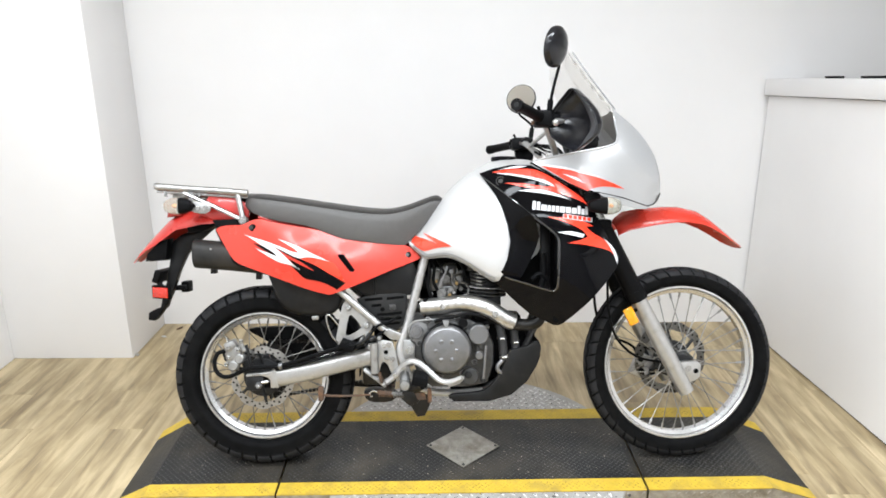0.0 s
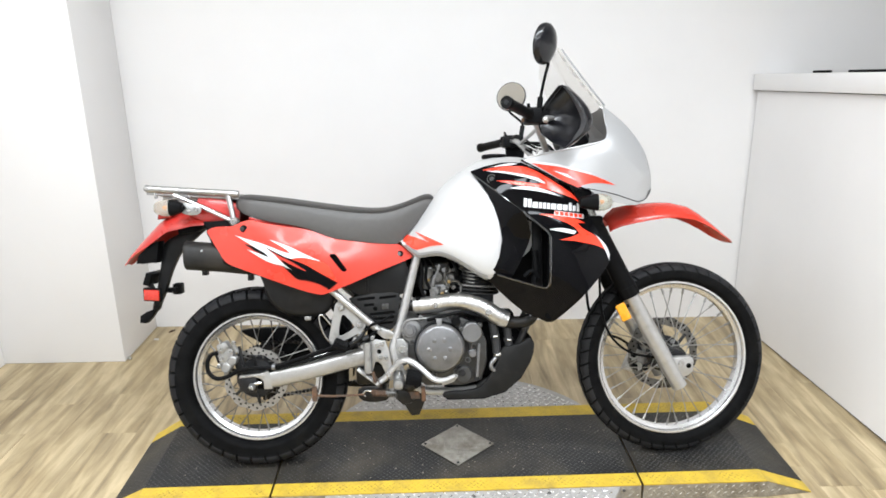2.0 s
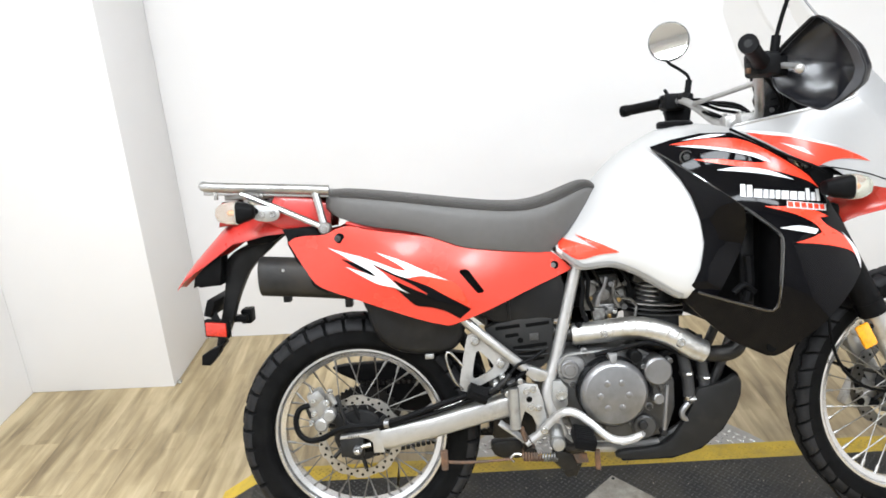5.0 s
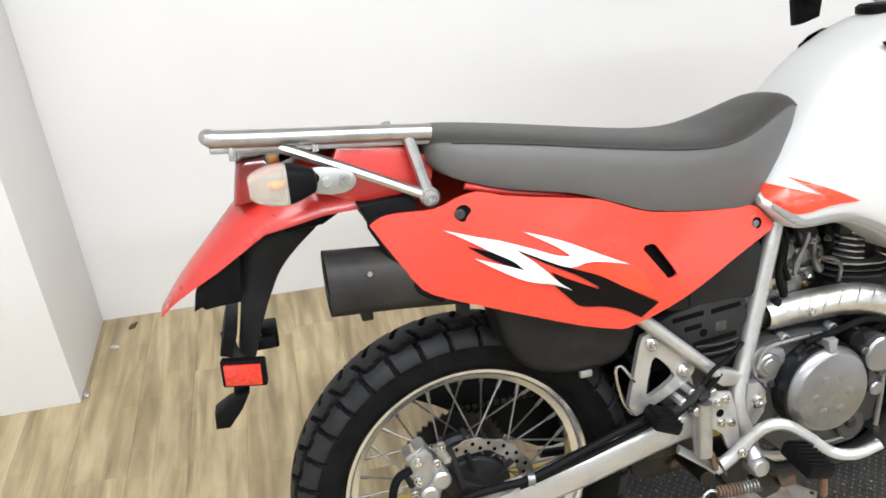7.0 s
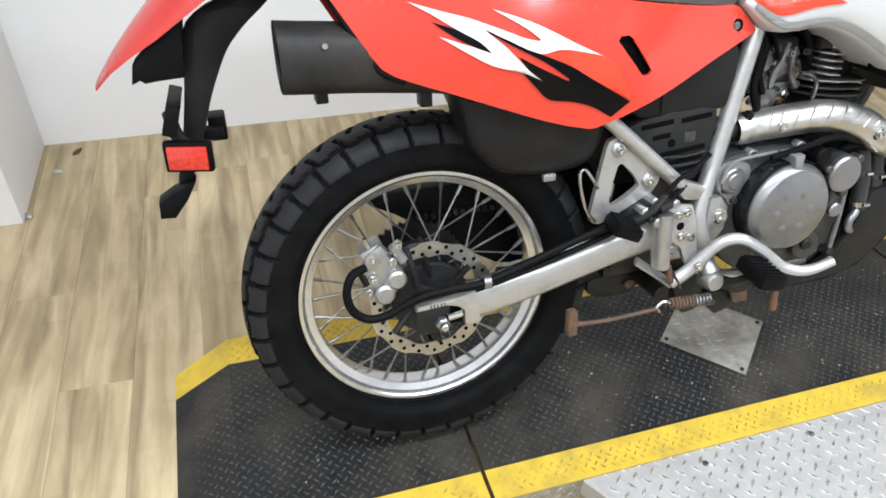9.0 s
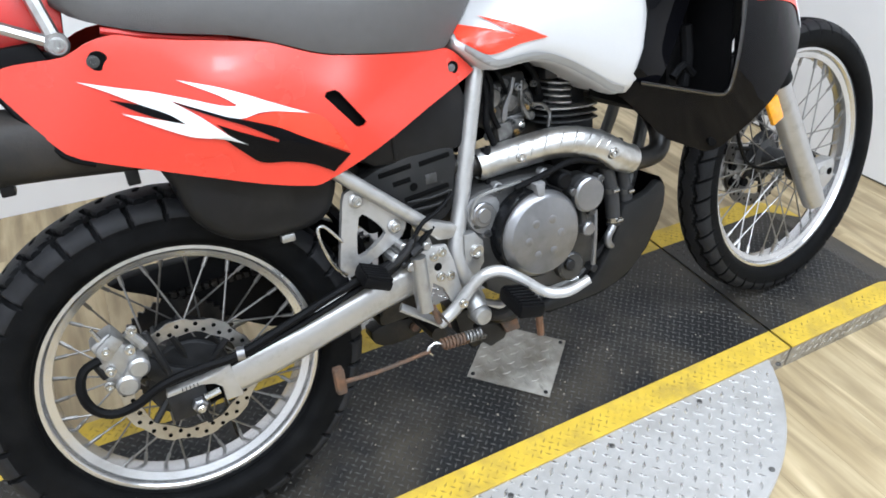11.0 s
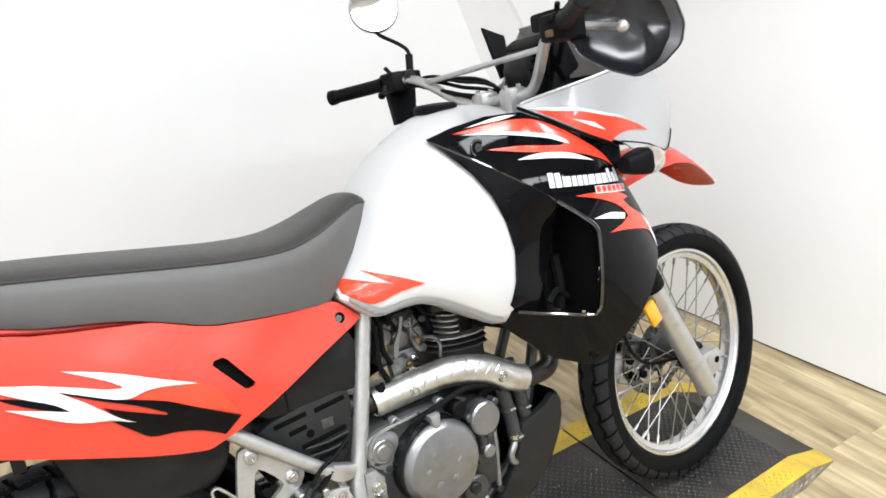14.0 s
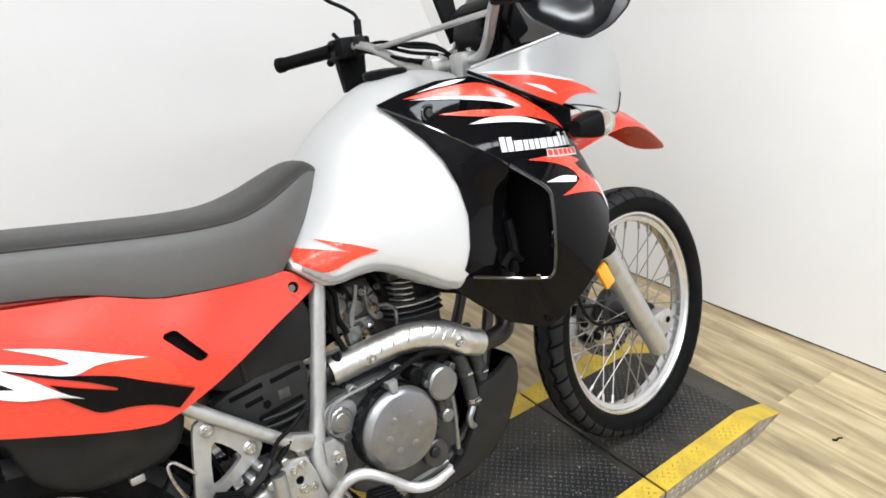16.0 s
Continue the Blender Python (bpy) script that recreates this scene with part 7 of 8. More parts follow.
part("coolant_hose", tube(bmesh.new(), [q(0.790, 0.116, 0.505), q(0.812, 0.122, 0.522), q(0.838, 0.124, 0.518), q(0.850, 0.118, 0.495)], 0.0105, 12, 4), MATT, bike, "thin black rubber coolant hose")
part("water_pipe", tube(bmesh.new(), [q(0.861, 0.124, 0.392), q(0.850, 0.130, 0.380), q(0.838, 0.132, 0.366), q(0.839, 0.132, 0.350), q(0.852, 0.126, 0.340)], 0.0078, 12, 3), COVER, bike, "bent grey metal water pipe")
for x, w, h, tilt in ((0.8605, 0.122, 0.398, -4), (0.853, 0.120, 0.462, -8), (0.9055, 0.112, 0.385, -3), (0.901, 0.109, 0.446, -6)):
    bm = lathe(bmesh.new(), [(0.0150, -0.005), (0.0170, -0.005), (0.0170, 0.005), (0.0150, 0.005)], 18, Matrix.Translation(q(x, w, h)) @ pose(0, 0, 0, 90, tilt, 0))
    clamp = part("hose_clamp", bm, CHROME if h < 0.4 else CASE, bike)
    part("clamp_screw", tube(bmesh.new(), [q(x - 0.006, w + 0.018, h), q(x + 0.008, w + 0.018, h)], 0.0038, 8, 1), CHROME, clamp)
part("wiring", tube(bmesh.new(), [q(0.62, 0.14, 0.526), q(0.68, 0.148, 0.540), q(0.74, 0.15, 0.552), q(0.80, 0.14, 0.535), q(0.86, 0.13, 0.512)], 0.006, 8, 3), MATT, bike)
# added filler block that darkens the gap under the heat shield
part("engine_gap_filler", prism(bmesh.new(), [(0.815, 0.535), (0.93, 0.525), (0.955, 0.44), (0.93, 0.34), (0.87, 0.30), (0.80, 0.30)], -0.09, 0.03, 0.008), MATT, bike)
part("radiator", box(bmesh.new(), (0.985, -0.14, 0.58), (1.02, 0.14, 0.86), 0.006), DARK_METAL, bike, "dark radiator behind the shroud")

# ---- skid plate ----
SKID = [(0.970, 0.452), (0.984, 0.442), (0.989, 0.424), (0.984, 0.400), (0.974, 0.370), (0.940, 0.315), (0.885, 0.268), (0.810, 0.247), (0.684, 0.247), (0.676, 0.268), (0.777, 0.277), (0.824, 0.311), (0.864, 0.382), (0.878, 0.418), (0.905, 0.426), (0.945, 0.436)]
bm = bmesh.new()
prism(bm, smooth_outline(SKID, 3), 0.112, 0.134, 0.005)
SKID_BLACK = material("scuffed_black_plastic", (0.010, 0.010, 0.010), 0.5, 0, 0.2, 30, 0.15, 400, dirt=(0.022, 0.021, 0.019), dirt_at=0.64, dirt_scale=14, spec=0.2)
skid = part("skid_plate", bm, SKID_BLACK, bike, "black plastic engine skid plate")
part("skid_side", prism(bmesh.new(), SKID, -0.134, -0.118, 0.004), MATT, skid)
bm = bmesh.new()
belly = [(0.978, 0.456), (0.988, 0.434), (0.986, 0.400), (0.974, 0.366), (0.940, 0.311), (0.885, 0.264), (0.810, 0.243), (0.684, 0.243)]
rows = [[bm.verts.new(q(x, k * 0.132, h - 0.004 * (1 - abs(k)))) for k in (-1, -0.8, 0, 0.8, 1)] + [bm.verts.new(q(x - 0.006, k * 0.132, h + 0.006)) for k in (1, 0.8, 0, -0.8, -1)] for x, h in belly]
for a, b in zip(rows, rows[1:]):
    for j in range(10):
        bm.faces.new((a[j], a[(j + 1) % 10], b[(j + 1) % 10], b[j]))
bm.faces.new(rows[0][::-1]), bm.faces.new(rows[-1])
part("skid_belly", bm, MATT, skid, "", 50)

# ---- foot controls ----
BRK = [(0.408, 0.452), (0.440, 0.462), (0.474, 0.456), (0.486, 0.420), (0.494, 0.372), (0.506, 0.330), (0.490, 0.316), (0.470, 0.345), (0.458, 0.375), (0.440, 0.390), (0.425, 0.345), (0.405, 0.345), (0.402, 0.385)]
bracket = part("peg_bracket", prism(bmesh.new(), BRK, 0.124, 0.136, 0.003), FRAME, bike, "cast aluminium rider peg bracket")
for x, h in ((0.446, 0.442), (0.462, 0.446), (0.455, 0.400), (0.474, 0.396)):
    part("bolt", bolt(bmesh.new(), x, 0.136, h, 0.0068, 0.007), CHROME, bracket)
part("bracket_hole", disc_at(bmesh.new(), 0.452, 0.1355, 0.1368, 0.420, 0.008, 0.0003, 10), HOLE, bracket)
for x, h, r in ((0.372, 0.462, 0.010), (0.388, 0.480, 0.008), (0.398, 0.440, 0.009), (0.430, 0.470, 0.008), (0.384, 0.448, 0.006)):
    part("brake_fitting", disc_at(bmesh.new(), x, 0.110, 0.150, h, r, 0.002, 8), ALU if r > 0.007 else DARK_METAL, bike)
part("brake_switch", tube(bmesh.new(), [q(0.352, 0.142, 0.446), q(0.385, 0.150, 0.470), q(0.405, 0.150, 0.492)], [0.006, 0.008, 0.006], 8, 3), DARK_METAL, bike)
part("switch_wire", tube(bmesh.new(), [q(0.405, 0.150, 0.492), q(0.428, 0.148, 0.515), q(0.462, 0.140, 0.525), q(0.500, 0.128, 0.545)], 0.0042, 8, 3), MATT, bike)
part("return_spring", tube(bmesh.new(), [q(0.436 + 0.0005 * k, 0.150 + 0.006 * math.cos(k * math.pi / 3), 0.340 - 0.0009 * k + 0.002 * math.sin(k * math.pi / 3)) for k in range(42)], 0.0016, 5, 1), RUST, bike)
part("master_cylinder", tube(bmesh.new(), [q(0.412, 0.146, 0.455), q(0.414, 0.146, 0.350)], 0.014, 14, 1), ALU, bike, "alloy rear brake master cylinder")
part("banjo_bolt", tube(bmesh.new(), [q(0.398, 0.146, 0.466), q(0.418, 0.146, 0.474)], 0.010, 8, 1), DARK_METAL, bike)
part("push_rod", tube(bmesh.new(), [q(0.428, 0.146, 0.352), q(0.438, 0.146, 0.315)], 0.006, 8, 1), RUST, bike)
pedal = part("brake_pedal", tube(bmesh.new(), [q(0.440, 0.140, 0.310), q(0.470, 0.145, 0.330), q(0.503, 0.155, 0.368), q(0.528, 0.165, 0.391), q(0.558, 0.175, 0.393), q(0.595, 0.190, 0.369), q(0.632, 0.205, 0.338), q(0.668, 0.222, 0.334), q(0.708, 0.236, 0.352)], [0.012, 0.012, 0.011, 0.011, 0.011, 0.010, 0.010, 0.010, 0.008], 10, 4, 0.75), FRAME, bike, "silver painted rear brake pedal")
part("pedal_bolt", bolt(bmesh.new(), 0.484, 0.158, 0.345, 0.007), CHROME, pedal)
part("pedal_stop", tube(bmesh.new(), [q(0.664, 0.20, 0.318), q(0.70, 0.21, 0.330), q(0.712, 0.225, 0.350)], 0.006, 8, 2), FRAME, pedal)
bm = tube(bmesh.new(), [q(0.516, 0.12, 0.345), q(0.516, 0.155, 0.318)], 0.018, 16, 1)
part("pivot_stub", bm, ALU, bike)
part("pivot_cap", lathe(bmesh.new(), [(0.019, -0.140), (0.019, -0.166), (0.015, -0.172), (0.0005, -0.174)], 24, Matrix.Translation((0.517, 0, 0.310))), ALU, bike, "round alloy pivot cap")
ribbed_peg("rider_peg", q(0.570, 0.218, 0.344), pose(0, 0, 0, 8, 14, 0), (0.026, 0.038, 0.013), 7, bike, "black ribbed rubber rider foot peg")
part("peg_pin", tube(bmesh.new(), [q(0.600, 0.225, 0.315), q(0.602, 0.225, 0.268)], 0.007, 8, 1), RUST, bike, "rusty peg pin")
part("peg_mount", tube(bmesh.new(), [q(0.53, 0.12, 0.300), q(0.55, 0.17, 0.300), q(0.575, 0.19, 0.315)], 0.014, 10, 3), GREASE, bike)

# rusty lower stand rod and spring
part("stand_rod", tube(bmesh.new(), [q(0.232, 0.168, 0.282), q(0.30, 0.170, 0.278), q(0.40, 0.172, 0.282)], [0.0042, 0.0038, 0.0036], 10, 2), RUST, bike, "thin rusty steel stand rod")
part("stand_foot", box(bmesh.new(), (0.222, -0.176, 0.262), (0.240, -0.158, 0.312), 0.004), RUST, bike, "rusty steel stand foot")
bm = bmesh.new()
coil = [q(0.425 + 0.085 * k / 96, 0.172 + 0.0095 * math.cos(k * math.pi / 4), 0.286 - 0.006 * k / 96 + 0.0095 * math.sin(k * math.pi / 4)) for k in range(97)]
tube(bm, coil[:57], 0.0028, 6, 1)
spring = part("stand_spring", bm, RUST, bike, "rusty steel coil spring with a cleaner end", 60)
part("clean_coils", tube(bmesh.new(), coil[56:], 0.0028, 6, 1), CARB_METAL, spring, "grey steel end of the coil", 60)
part("spring_hook", tube(bmesh.new(), [q(0.425, 0.172, 0.290), q(0.408, 0.172, 0.294), q(0.396, 0.172, 0.284), q(0.404, 0.172, 0.274)], 0.003, 6, 3), CHROME, bike)
part("stand_arm", prism(bmesh.new(), [(0.500, 0.292), (0.545, 0.288), (0.575, 0.270), (0.560, 0.246), (0.530, 0.238), (0.505, 0.262)], 0.150, 0.165, 0.004), GREASE, bike)
part("stand_tab", prism(bmesh.new(), [(0.548, 0.292), (0.585, 0.286), (0.590, 0.262), (0.560, 0.262)], 0.166, 0.176, 0.003), RUST, bike)
part("side_stand", tube(bmesh.new(), [q(0.195, -0.100, 0.262), q(0.30, -0.098, 0.254), q(0.47, -0.090, 0.246)], [0.009, 0.0095, 0.011], 8, 2), GREASE, bike, "folded dark steel side stand")
part("linkage_rocker", prism(bmesh.new(), smooth_outline([(0.360, 0.246), (0.400, 0.254), (0.462, 0.248), (0.480, 0.232), (0.462, 0.206), (0.400, 0.202), (0.366, 0.216)], 2), -0.055, -0.015, 0.005), GREASE, bike, "oily steel suspension rocker")
part("rocker_bolt", disc_at(bmesh.new(), 0.452, -0.020, -0.006, 0.228, 0.011, 0.002, 6), RUST, bike)
part("sump_block", prism(bmesh.new(), [(0.520, 0.258), (0.604, 0.256), (0.606, 0.216), (0.584, 0.166), (0.556, 0.162), (0.530, 0.205)], -0.030, 0.040, 0.006), GREASE, bike, "oily steel stand bracket below the engine")
part("link_bar", tube(bmesh.new(), [q(0.375, 0.125, 0.360), q(0.43, 0.13, 0.318), q(0.45, 0.13, 0.300)], 0.009, 8, 2, 0.5), ALU, bike, "bent flat alloy link")
part("cross_shaft", tube(bmesh.new(), [q(0.455, -0.10, 0.262), q(0.455, 0.10, 0.262)], 0.016, 10, 1), GREASE, bike)

# ---- fork ----
for side in (1, -1):
    w = 0.104 * side
    slider = part("fork_slider", tube(bmesh.new(), [q(1.326, w, 0.602), q(1.40, w, 0.462), q(1.47, w, 0.330), q(1.508, w, 0.258)], [0.0285, 0.0285, 0.0285, 0.026], 20, 1), FRAME, bike, "silver painted fork slider")
    part("fork_boot", tube(bmesh.new(), [q(1.205, w, 0.850), q(1.262, w, 0.730), q(1.325, w, 0.604)], [0.030, 0.033, 0.034], 18, 1), MATT, bike, "black fork protector")
    part("boot_clamp", tube(bmesh.new(), [q(1.318, w, 0.618), q(1.334, w, 0.586)], 0.0355, 18, 1), MATT, bike)
    part("stanchion", tube(bmesh.new(), [q(1.12, w, 1.03), q(1.21, w, 0.84)], 0.021, 14, 1), CHROME, bike)
    part("axle_lug", prism(bmesh.new(), [(1.478, 0.362), (1.500, 0.366), (1.545, 0.366), (1.555, 0.352), (1.552, 0.314), (1.535, 0.300), (1.500, 0.290)], side * 0.082, side * 0.118, 0.005), FRAME, slider)
    part("lug_hole", disc_at(bmesh.new(), 1.535, 0.1178, 0.1192, 0.335, 0.009, 0.0004, 14), HOLE, slider) if side > 0 else None
bm = box(bmesh.new(), (-0.018, -0.008, -0.030), (0.018, 0.004, 0.033), 0.005, Matrix.Translation(q(1.302, 0.130, 0.532)) @ pose(0, 0, 0, 0, -26, 0))
part("fork_reflector", bm, ORANGE, bike, "amber fork reflector")
part("reflector_stay", tube(bmesh.new(), [q(1.305, 0.124, 0.545), q(1.335, 0.112, 0.56)], 0.007, 8, 1), MATT, bike)
part("lower_yoke", box(bmesh.new(), (1.165, -0.135, 0.835), (1.235, 0.135, 0.870), 0.010), MATT, bike, "black lower fork yoke")
part("front_axle", tube(bmesh.new(), [q(FRONT[0], -0.12, FRONT[1]), q(FRONT[0], 0.12, FRONT[1])], 0.011, 12, 1), CHROME, bike)
bm = box(bmesh.new(), (-0.036, -0.022, -0.045), (0.036, 0.022, 0.045), 0.008, Matrix.Translation(q(1.405, -0.082, 0.312)) @ pose(0, 0, 0, 0, 24, 0))
front_caliper = part("front_caliper", bm, FIN_METAL, bike, "cast aluminium front brake caliper")
for dx, dh in ((-0.012, 0.018), (0.010, -0.020)):
    part("piston_cap", disc_at(bmesh.new(), 1.400 + dx, -0.060, -0.050, 0.318 + dh, 0.017, 0.003, 20), ALU, front_caliper)
part("bleed_nipple", tube(bmesh.new(), [q(1.388, -0.060, 0.362), q(1.384, -0.056, 0.378)], [0.005, 0.003], 8, 1), CHROME, front_caliper)
part("front_hose", tube(bmesh.new(), [q(1.20, 0.03, 0.80), q(1.196, 0.03, 0.60), q(1.222, 0.0, 0.49), q(1.270, -0.04, 0.435), q(1.345, -0.075, 0.40), q(1.39, -0.085, 0.37)], 0.005, 8, 4), MATT, bike)
part("speedo_cable", tube(bmesh.new(), [q(1.24, 0.07, 0.80), q(1.232, 0.085, 0.58), q(1.262, 0.08, 0.455), q(1.34, 0.055, 0.378), q(1.44, 0.052, 0.352), q(1.50, 0.05, 0.345)], 0.0045, 8, 4), MATT, bike)
part("hose_bracket", tube(bmesh.new(), [q(1.188, 0.055, 0.410), q(1.24, 0.055, 0.462), q(1.292, 0.06, 0.512)], 0.0042, 6, 2, 0.5), COVER, bike)
part("caliper_bracket", prism(bmesh.new(), [(1.372, 0.372), (1.420, 0.392), (1.470, 0.372), (1.478, 0.330), (1.440, 0.300)], -0.098, -0.086, 0.003), DARK_METAL, bike)
for x, h in ((1.388, 0.345), (1.392, 0.300), (1.432, 0.292)):
    part("caliper_pin", tube(bmesh.new(), [q(x, -0.065, h), q(x, -0.040, h)], 0.011, 12, 1), MATT, bike)
for i in range(6):
    a = radians(60 * i)
    part("disc_bolt", bolt(bmesh.new(), FRONT[0] + 0.052 * math.cos(a), -0.046, FRONT[1] + 0.052 * math.sin(a), 0.006, 0.005), COVER, bike)
part("speedo_drive", disc_at(bmesh.new(), FRONT[0] - 0.004, 0.05, 0.078, FRONT[1], 0.040), DARK_METAL, bike)

# ---- handlebar ----
R_END, L_END = q(0.872, 0.462, 1.212), q(0.872, -0.452, 1.158)
R_IN, L_IN = q(0.950, 0.335, 1.196), q(0.948, -0.330, 1.166)
bar = [R_END, R_IN, q(0.985, 0.245, 1.182), q(1.030, 0.150, 1.112), q(1.045, 0.095, 1.086), q(1.045, 0, 1.082), q(1.045, -0.095, 1.080), q(1.032, -0.150, 1.100), q(0.990, -0.240, 1.160), L_IN, L_END]
bars = part("handlebar", tube(bmesh.new(), bar, 0.0112, 12, 5), FRAME, bike, "silver tubular handlebar with a brace")
part("crossbar", tube(bmesh.new(), [q(0.998, 0.222, 1.164), q(1.0, -0.222, 1.150)], 0.0064, 10, 1), FRAME, bars)
for w in (0.05, -0.05):
    part("riser", box(bmesh.new(), (1.018, -w - 0.022, 1.035), (1.070, -w + 0.022, 1.104), 0.010), FRAME, bars)
part("top_yoke", box(bmesh.new(), (1.03, -0.135, 1.015), (1.12, 0.135, 1.042), 0.010), FRAME, bike, "cast alloy top yoke")
for side, end, inn in ((1, R_END, R_IN), (-1, L_END, L_IN)):
    out = (end - inn).normalized()
    bm = tube(bmesh.new(), [inn - out * 0.0, inn + out * 0.02, end, end + out * 0.006], [0.019, 0.0165, 0.0165, 0.018], 14, 1)
    grip = part("grip", bm, MATT, bars, "black rubber grip")
    part("bar_end", tube(bmesh.new(), [end, end + out * 0.016], 0.019, 14, 1), MATT, grip)
    part("bar_hole", tube(bmesh.new(), [end + out * 0.0158, end + out * 0.0166], 0.008, 12, 1), SATIN, grip)
    base = inn - out * 0.035
    bm = box(bmesh.new(), (-0.028, -0.034, -0.026), (0.026, 0.034, 0.022), 0.008, Matrix.Translation(base))
    switch = part("switch_box", bm, MATT, bars, "black handlebar switch box")
    part("switch_knob", box(bmesh.new(), (-0.034, -0.010, 0.006), (-0.020, 0.010, 0.018), 0.003, Matrix.Translation(base)), MATT, switch)
    part("horn_button", box(bmesh.new(), (-0.036, -0.006, -0.018), (-0.026, 0.008, -0.006), 0.002, Matrix.Translation(base)), RUST if side > 0 else SATIN, switch)
    part("switch_clamp", tube(bmesh.new(), [base - out * 0.036, base - out * 0.052], 0.020, 12, 1), SATIN, switch)
    part("choke_knob", tube(bmesh.new(), [base + Vector((-0.010, 0, 0.020)), base + Vector((-0.016, -side * 0.012, 0.036))], 0.005, 8, 1), MATT, switch)
    part("lever_perch", box(bmesh.new(), (-0.006, -0.020, -0.024), (0.044, 0.020, 0.018), 0.005, Matrix.Translation(base - out * 0.02)), MATT, switch)
    lever = [base + Vector((0.040, 0, -0.004)), base + Vector((0.056, -side * 0.036, -0.012)), base + Vector((0.036, -side * 0.085, -0.020)), base + Vector((0.020, -side * 0.118, -0.025))]
    part("lever", tube(bmesh.new(), lever, [0.008, 0.008, 0.007, 0.008], 8, 4, 0.7), FRAME if side > 0 else MATT, switch, "hand lever")
    ball = bmesh.new()
    bmesh.ops.create_icosphere(ball, subdivisions=2, radius=0.0105, matrix=Matrix.Translation(lever[-1]))
    part("lever_ball", ball, FRAME if side > 0 else MATT, switch)
part("master_cylinder", box(bmesh.new(), (0.955, -0.300, 1.190), (1.000, -0.235, 1.222), 0.006), MATT, bars, "black front brake fluid reservoir")
part("cable", tube(bmesh.new(), [q(0.97, -0.27, 1.15), q(1.03, -0.18, 1.150), q(1.09, -0.10, 1.13), q(1.13, -0.05, 1.06)], 0.005, 8, 4), MATT, bars)
part("cable", tube(bmesh.new(), [q(0.98, 0.27, 1.18), q(1.05, 0.17, 1.16), q(1.11, 0.09, 1.12), q(1.14, 0.04, 1.05)], 0.005, 8, 4), MATT, bars)

# dash
part("instrument_panel", box(bmesh.new(), (-0.028, -0.105, -0.055), (0.028, 0.060, 0.045), 0.012, Matrix.Translation(q(1.150, 0, 1.160)) @ pose(0, 0, 0, 0, -28, 0)), MATT, bike, "black instrument panel")
dash = part("instrument_box", prism(bmesh.new(), soft_outline([(1.112, 1.186), (1.190, 1.204), (1.212, 1.150), (1.176, 1.098), (1.112, 1.092), (1.090, 1.138)], 2), -0.035, 0.045, 0.006), SATIN, bike, "black plastic instrument housing")
for h in (1.116, 1.134, 1.152):
    part("housing_rib", tube(bmesh.new(), [q(1.100 + (h - 1.116) * 0.2, 0.047, h), q(1.150, 0.048, h + 0.006), q(1.190, 0.047, h + 0.012)], 0.0028, 6, 2), MATT, dash)
part("housing_slot", box(bmesh.new(), (1.118, -0.0462, 1.163), (1.180, -0.0440, 1.180), 0.001), HOLE, dash)
part("housing_screw", bolt(bmesh.new(), 1.108, 0.045, 1.108, 0.005, 0.005), COVER, dash)
for dx, dh, rr in ((0.0, 0.0, 0.0052), (0.018, 0.014, 0.0045), (0.034, -0.010, 0.0060), (0.010, 0.028, 0.0038)):
    part("cable", tube(bmesh.new(), [q(0.975 + dx * 0.3, 0.262, 1.186), q(1.020 + dx, 0.215, 1.196 + dh), q(1.075 + dx, 0.150, 1.186 + dh), q(1.110 + dx, 0.090, 1.140 + dh), q(1.120 + dx, 0.060, 1.070)], rr, 8, 4), MATT, bars)
    part("cable", tube(bmesh.new(), [q(0.975 + dx * 0.3, -0.262, 1.160), q(1.005 + dx, -0.205, 1.135 + dh), q(1.030 + dx, -0.140, 1.112 + dh), q(1.085 + dx, -0.080, 1.088 + dh), q(1.125 + dx, -0.050, 1.050)], rr, 8, 4), MATT, bars)
for w in (0.05, -0.05):
    for x in (1.026, 1.062):
        part("clamp_bolt", tube(bmesh.new(), [q(x, w, 1.100), q(x, w, 1.110)], 0.0058, 6, 1), CHROME, bars)
part("cowl_fin", prism(bmesh.new(), [(1.105, 1.250), (1.165, 1.228), (1.175, 1.14), (1.140, 1.13)], -0.112, -0.100, 0.003), MATT, bike)
part("inner_fairing", prism(bmesh.new(), [(1.13, 1.03), (1.12, 1.09), (1.14, 1.14), (1.17, 1.135), (1.19, 1.08), (1.19, 1.00), (1.16, 0.98)], -0.09, 0.09, 0.01), MATT, bike, "black inner fairing")

# ---- hand guards ----
GUARD_RIM = [(0.985, 0.290, 1.185), (0.994, 0.315, 1.135), (1.025, 0.350, 1.102), (1.055, 0.385, 1.083), (1.068, 0.430, 1.097), (1.098, 0.447, 1.125), (1.106, 0.450, 1.158), (1.092, 0.446, 1.200), (1.070, 0.424, 1.238), (1.044, 0.378, 1.280), (1.014, 0.330, 1.240), (0.996, 0.295, 1.210)]


GUARD_BLACK = material("satin_black_plastic", (0.008, 0.008, 0.010), 0.22, 0, 0.15, 20, spec=0.45)
# rim grey lifted above the guard's black, for the reflection it carries
FLANGE = material("pale_reflection_plastic", (0.040, 0.040, 0.043), 0.34, 0, 0.2, 25, 0.1, 300, spec=0.45)


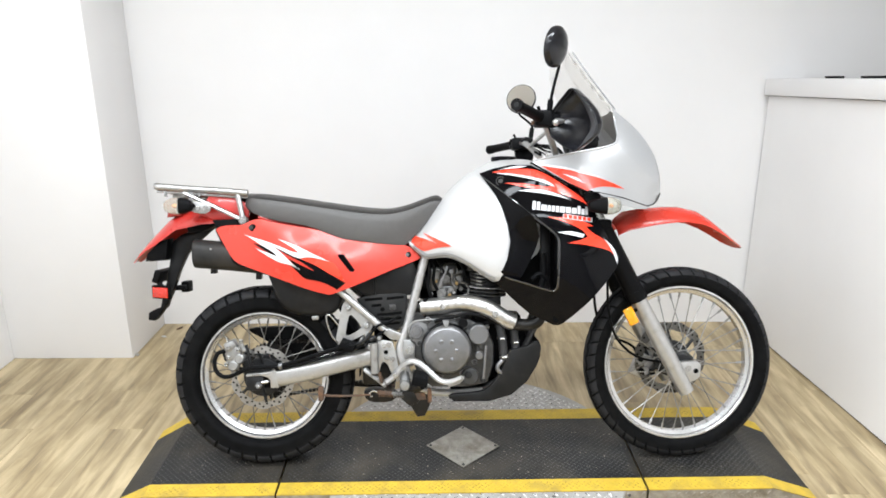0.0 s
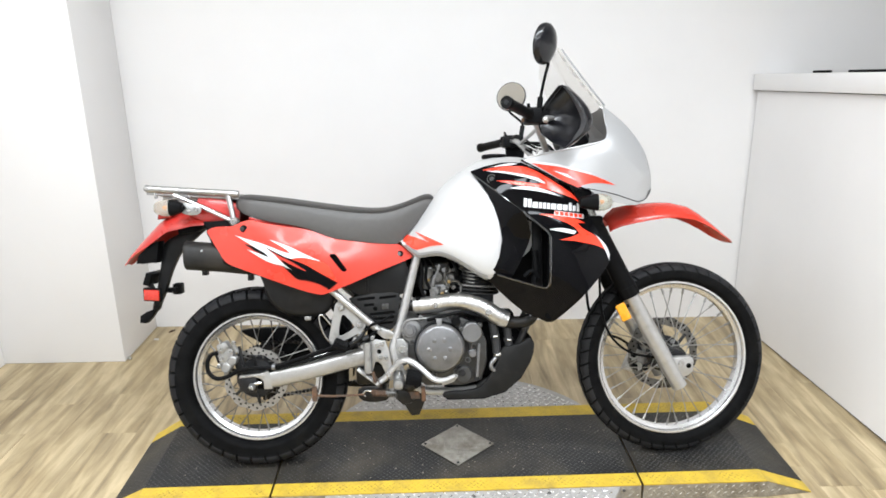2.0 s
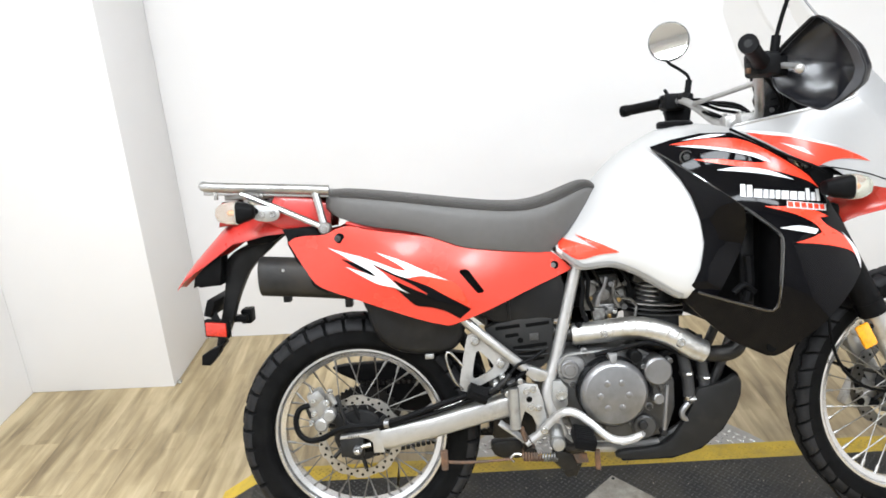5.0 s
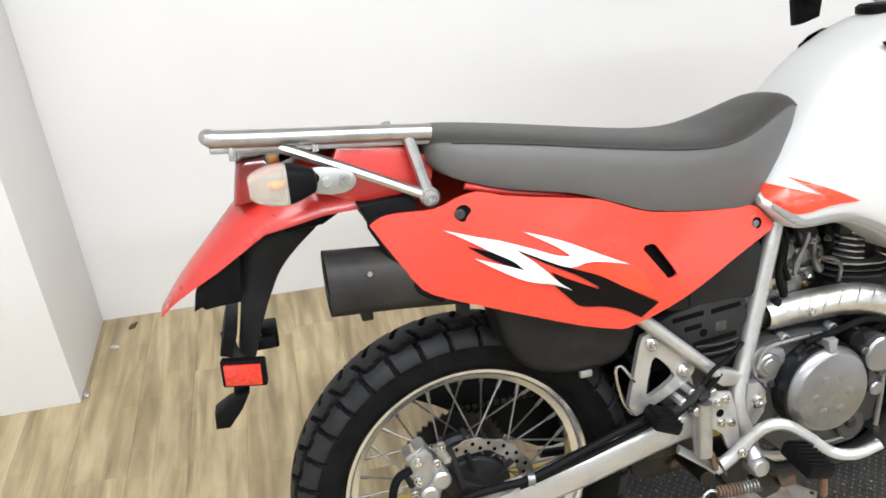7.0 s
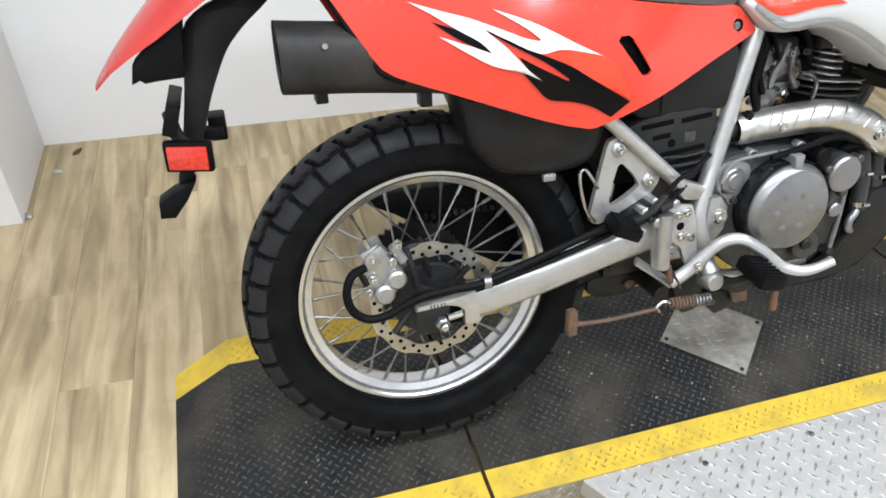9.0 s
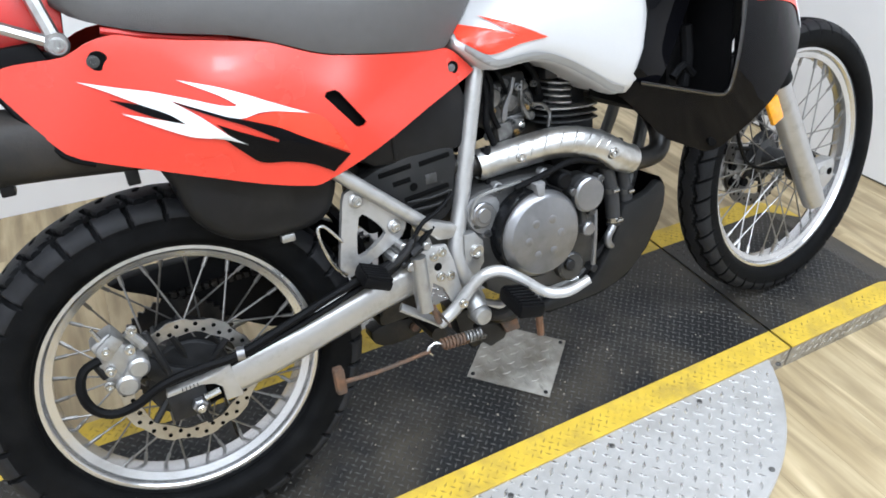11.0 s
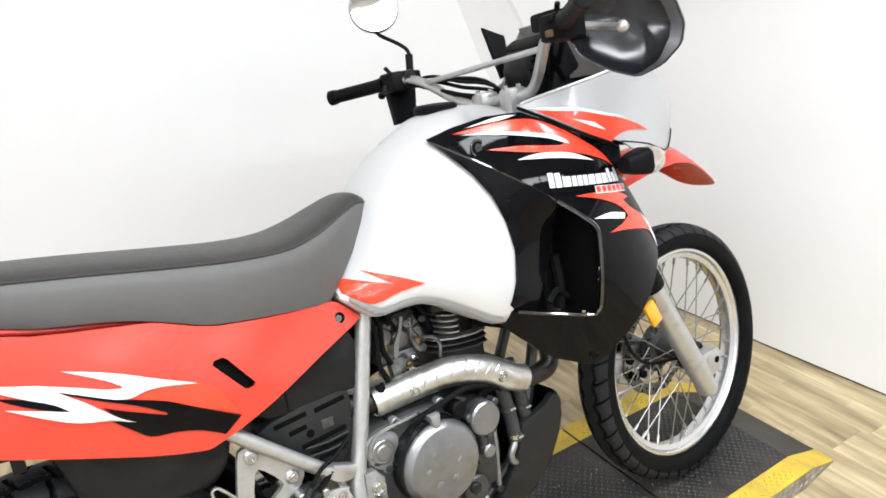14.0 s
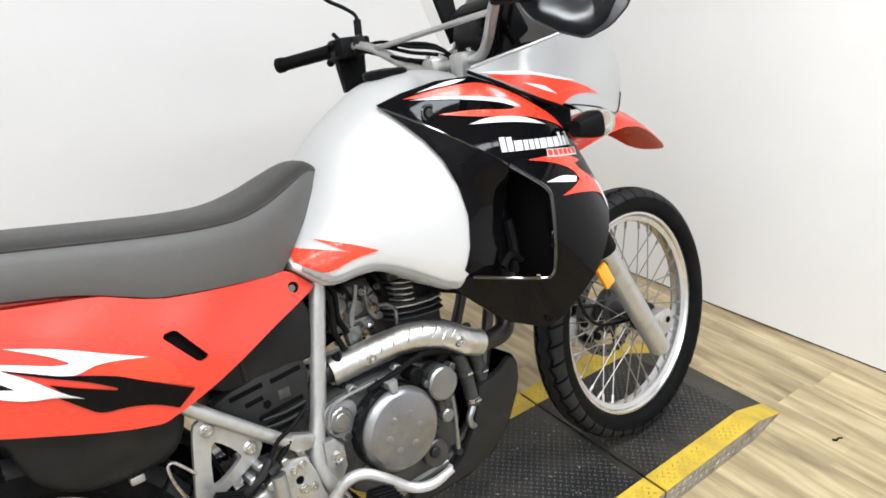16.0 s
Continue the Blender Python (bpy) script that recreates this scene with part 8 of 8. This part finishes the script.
def hand_guard():
    """A bowl of black plastic ahead of the grip, open towards the rider."""
    bm = bmesh.new()
    loop = curve_points([*GUARD_RIM, GUARD_RIM[0]], 1)[:-1]
    loop = [p for a, b in zip(loop, [*loop[1:], loop[0]]) for p in (a * 0.86 + b * 0.14, a * 0.14 + b * 0.86)]
    c = sum(loop, Vector()) / len(loop)
    rows = []
    for k, push in ((1.0, 0.0), (0.985, 0.010), (0.93, 0.022), (0.82, 0.034), (0.62, 0.044), (0.38, 0.050), (0.15, 0.052)):
        rows.append([bm.verts.new(q(c.x + (p.x - c.x) * k + push, c.y + (p.y - c.y) * k - push * 0.2, c.z + (p.z - c.z) * k + push * 0.1)) for p in loop])
    n = len(loop)
    for a, b in zip(rows, rows[1:]):
        for j in range(n):
            bm.faces.new((a[j], a[(j + 1) % n], b[(j + 1) % n], b[j]))
    bm.faces.new(rows[-1])
    bmesh.ops.recalc_face_normals(bm, faces=bm.faces)
    bmesh.ops.solidify(bm, geom=bm.faces[:], thickness=0.003)
    ob = part("hand_guard", bm, GUARD_BLACK, bars, "glossy black plastic hand guard", 50)
    rim = tube(bmesh.new(), [q(*p) for p in [*loop, loop[0]]], 0.0018, 6, 1)
    part("guard_rim", rim, SATIN, ob)
    # a flat rim, broad on the outer side
    bm = bmesh.new()
    rows = []
    for p in loop:
        k = 1 - 0.03 - 0.20 * smoothstep(0.0, 0.05, p.x - c.x)
        inner = c + (p - c) * k
        rows.append([bm.verts.new(q(p.x - 0.0035, p.y, p.z)), bm.verts.new(q(inner.x + 0.002, inner.y, inner.z)), bm.verts.new(q(inner.x + 0.008, inner.y, inner.z)), bm.verts.new(q(p.x + 0.003, p.y, p.z))])
    for a, b in zip(rows, [*rows[1:], rows[0]]):
        for j in range(4):
            bm.faces.new((a[j], a[(j + 1) % 4], b[(j + 1) % 4], b[j]))
    part("guard_flange", bm, FLANGE, ob, "flat rim of the guard, paler for its reflection", 40)
    return ob


hand_guard()
bm = prism(bmesh.new(), [(0.952, 1.162), (1.036, 1.160), (1.025, 1.078), (0.985, 1.066), (0.964, 1.063)], -0.345, -0.320, 0.004)
part("guard_bracket", bm, MATT, bars, "black left hand guard stay")


# ---- mirrors ----
def mirror(x, w, h, stem, label, yaw):
    m = Matrix.Translation(q(x, w, h)) @ pose(0, 0, 0, 0, 12, yaw)
    bm = bmesh.new()
    lathe(bm, [(0.0590, -0.0070), (0.0612, -0.0072), (0.0625, -0.002), (0.061, 0.006), (0.053, 0.014), (0.032, 0.021), (0.002, 0.023)], 40, m @ pose(0, 0, 0, 0, 0, -90))
    shell = part("mirror", bm, GUARD_BLACK, bike, label, 60)
    bm = lathe(bmesh.new(), [(0.0585, -0.0066), (0.0583, -0.0078), (0.0005, -0.0080)], 40, m @ pose(0, 0, 0, 0, 0, -90))
    part("mirror_glass", bm, MIRROR, shell, "round mirror glass")
    part("mirror_stem", tube(bmesh.new(), stem, 0.0048, 8, 4), MATT, shell)
    part("stem_boot", tube(bmesh.new(), [stem[0], stem[0] + (stem[1] - stem[0]).normalized() * 0.055], 0.0095, 10, 1), MATT, shell)
    return shell


mirror(0.996, 0.380, 1.400, [q(0.986, 0.315, 1.195), q(0.990, 0.319, 1.240), q(1.000, 0.333, 1.296), q(1.013, 0.350, 1.350)], "round black mirror on a thin stem", -37)
mirror(0.991, -0.390, 1.357, [q(1.014, -0.305, 1.175), q(1.024, -0.310, 1.232), q(1.008, -0.324, 1.258), q(0.984, -0.362, 1.286), q(0.980, -0.378, 1.300)], "round mirror on a bent stem facing the rider", 68)
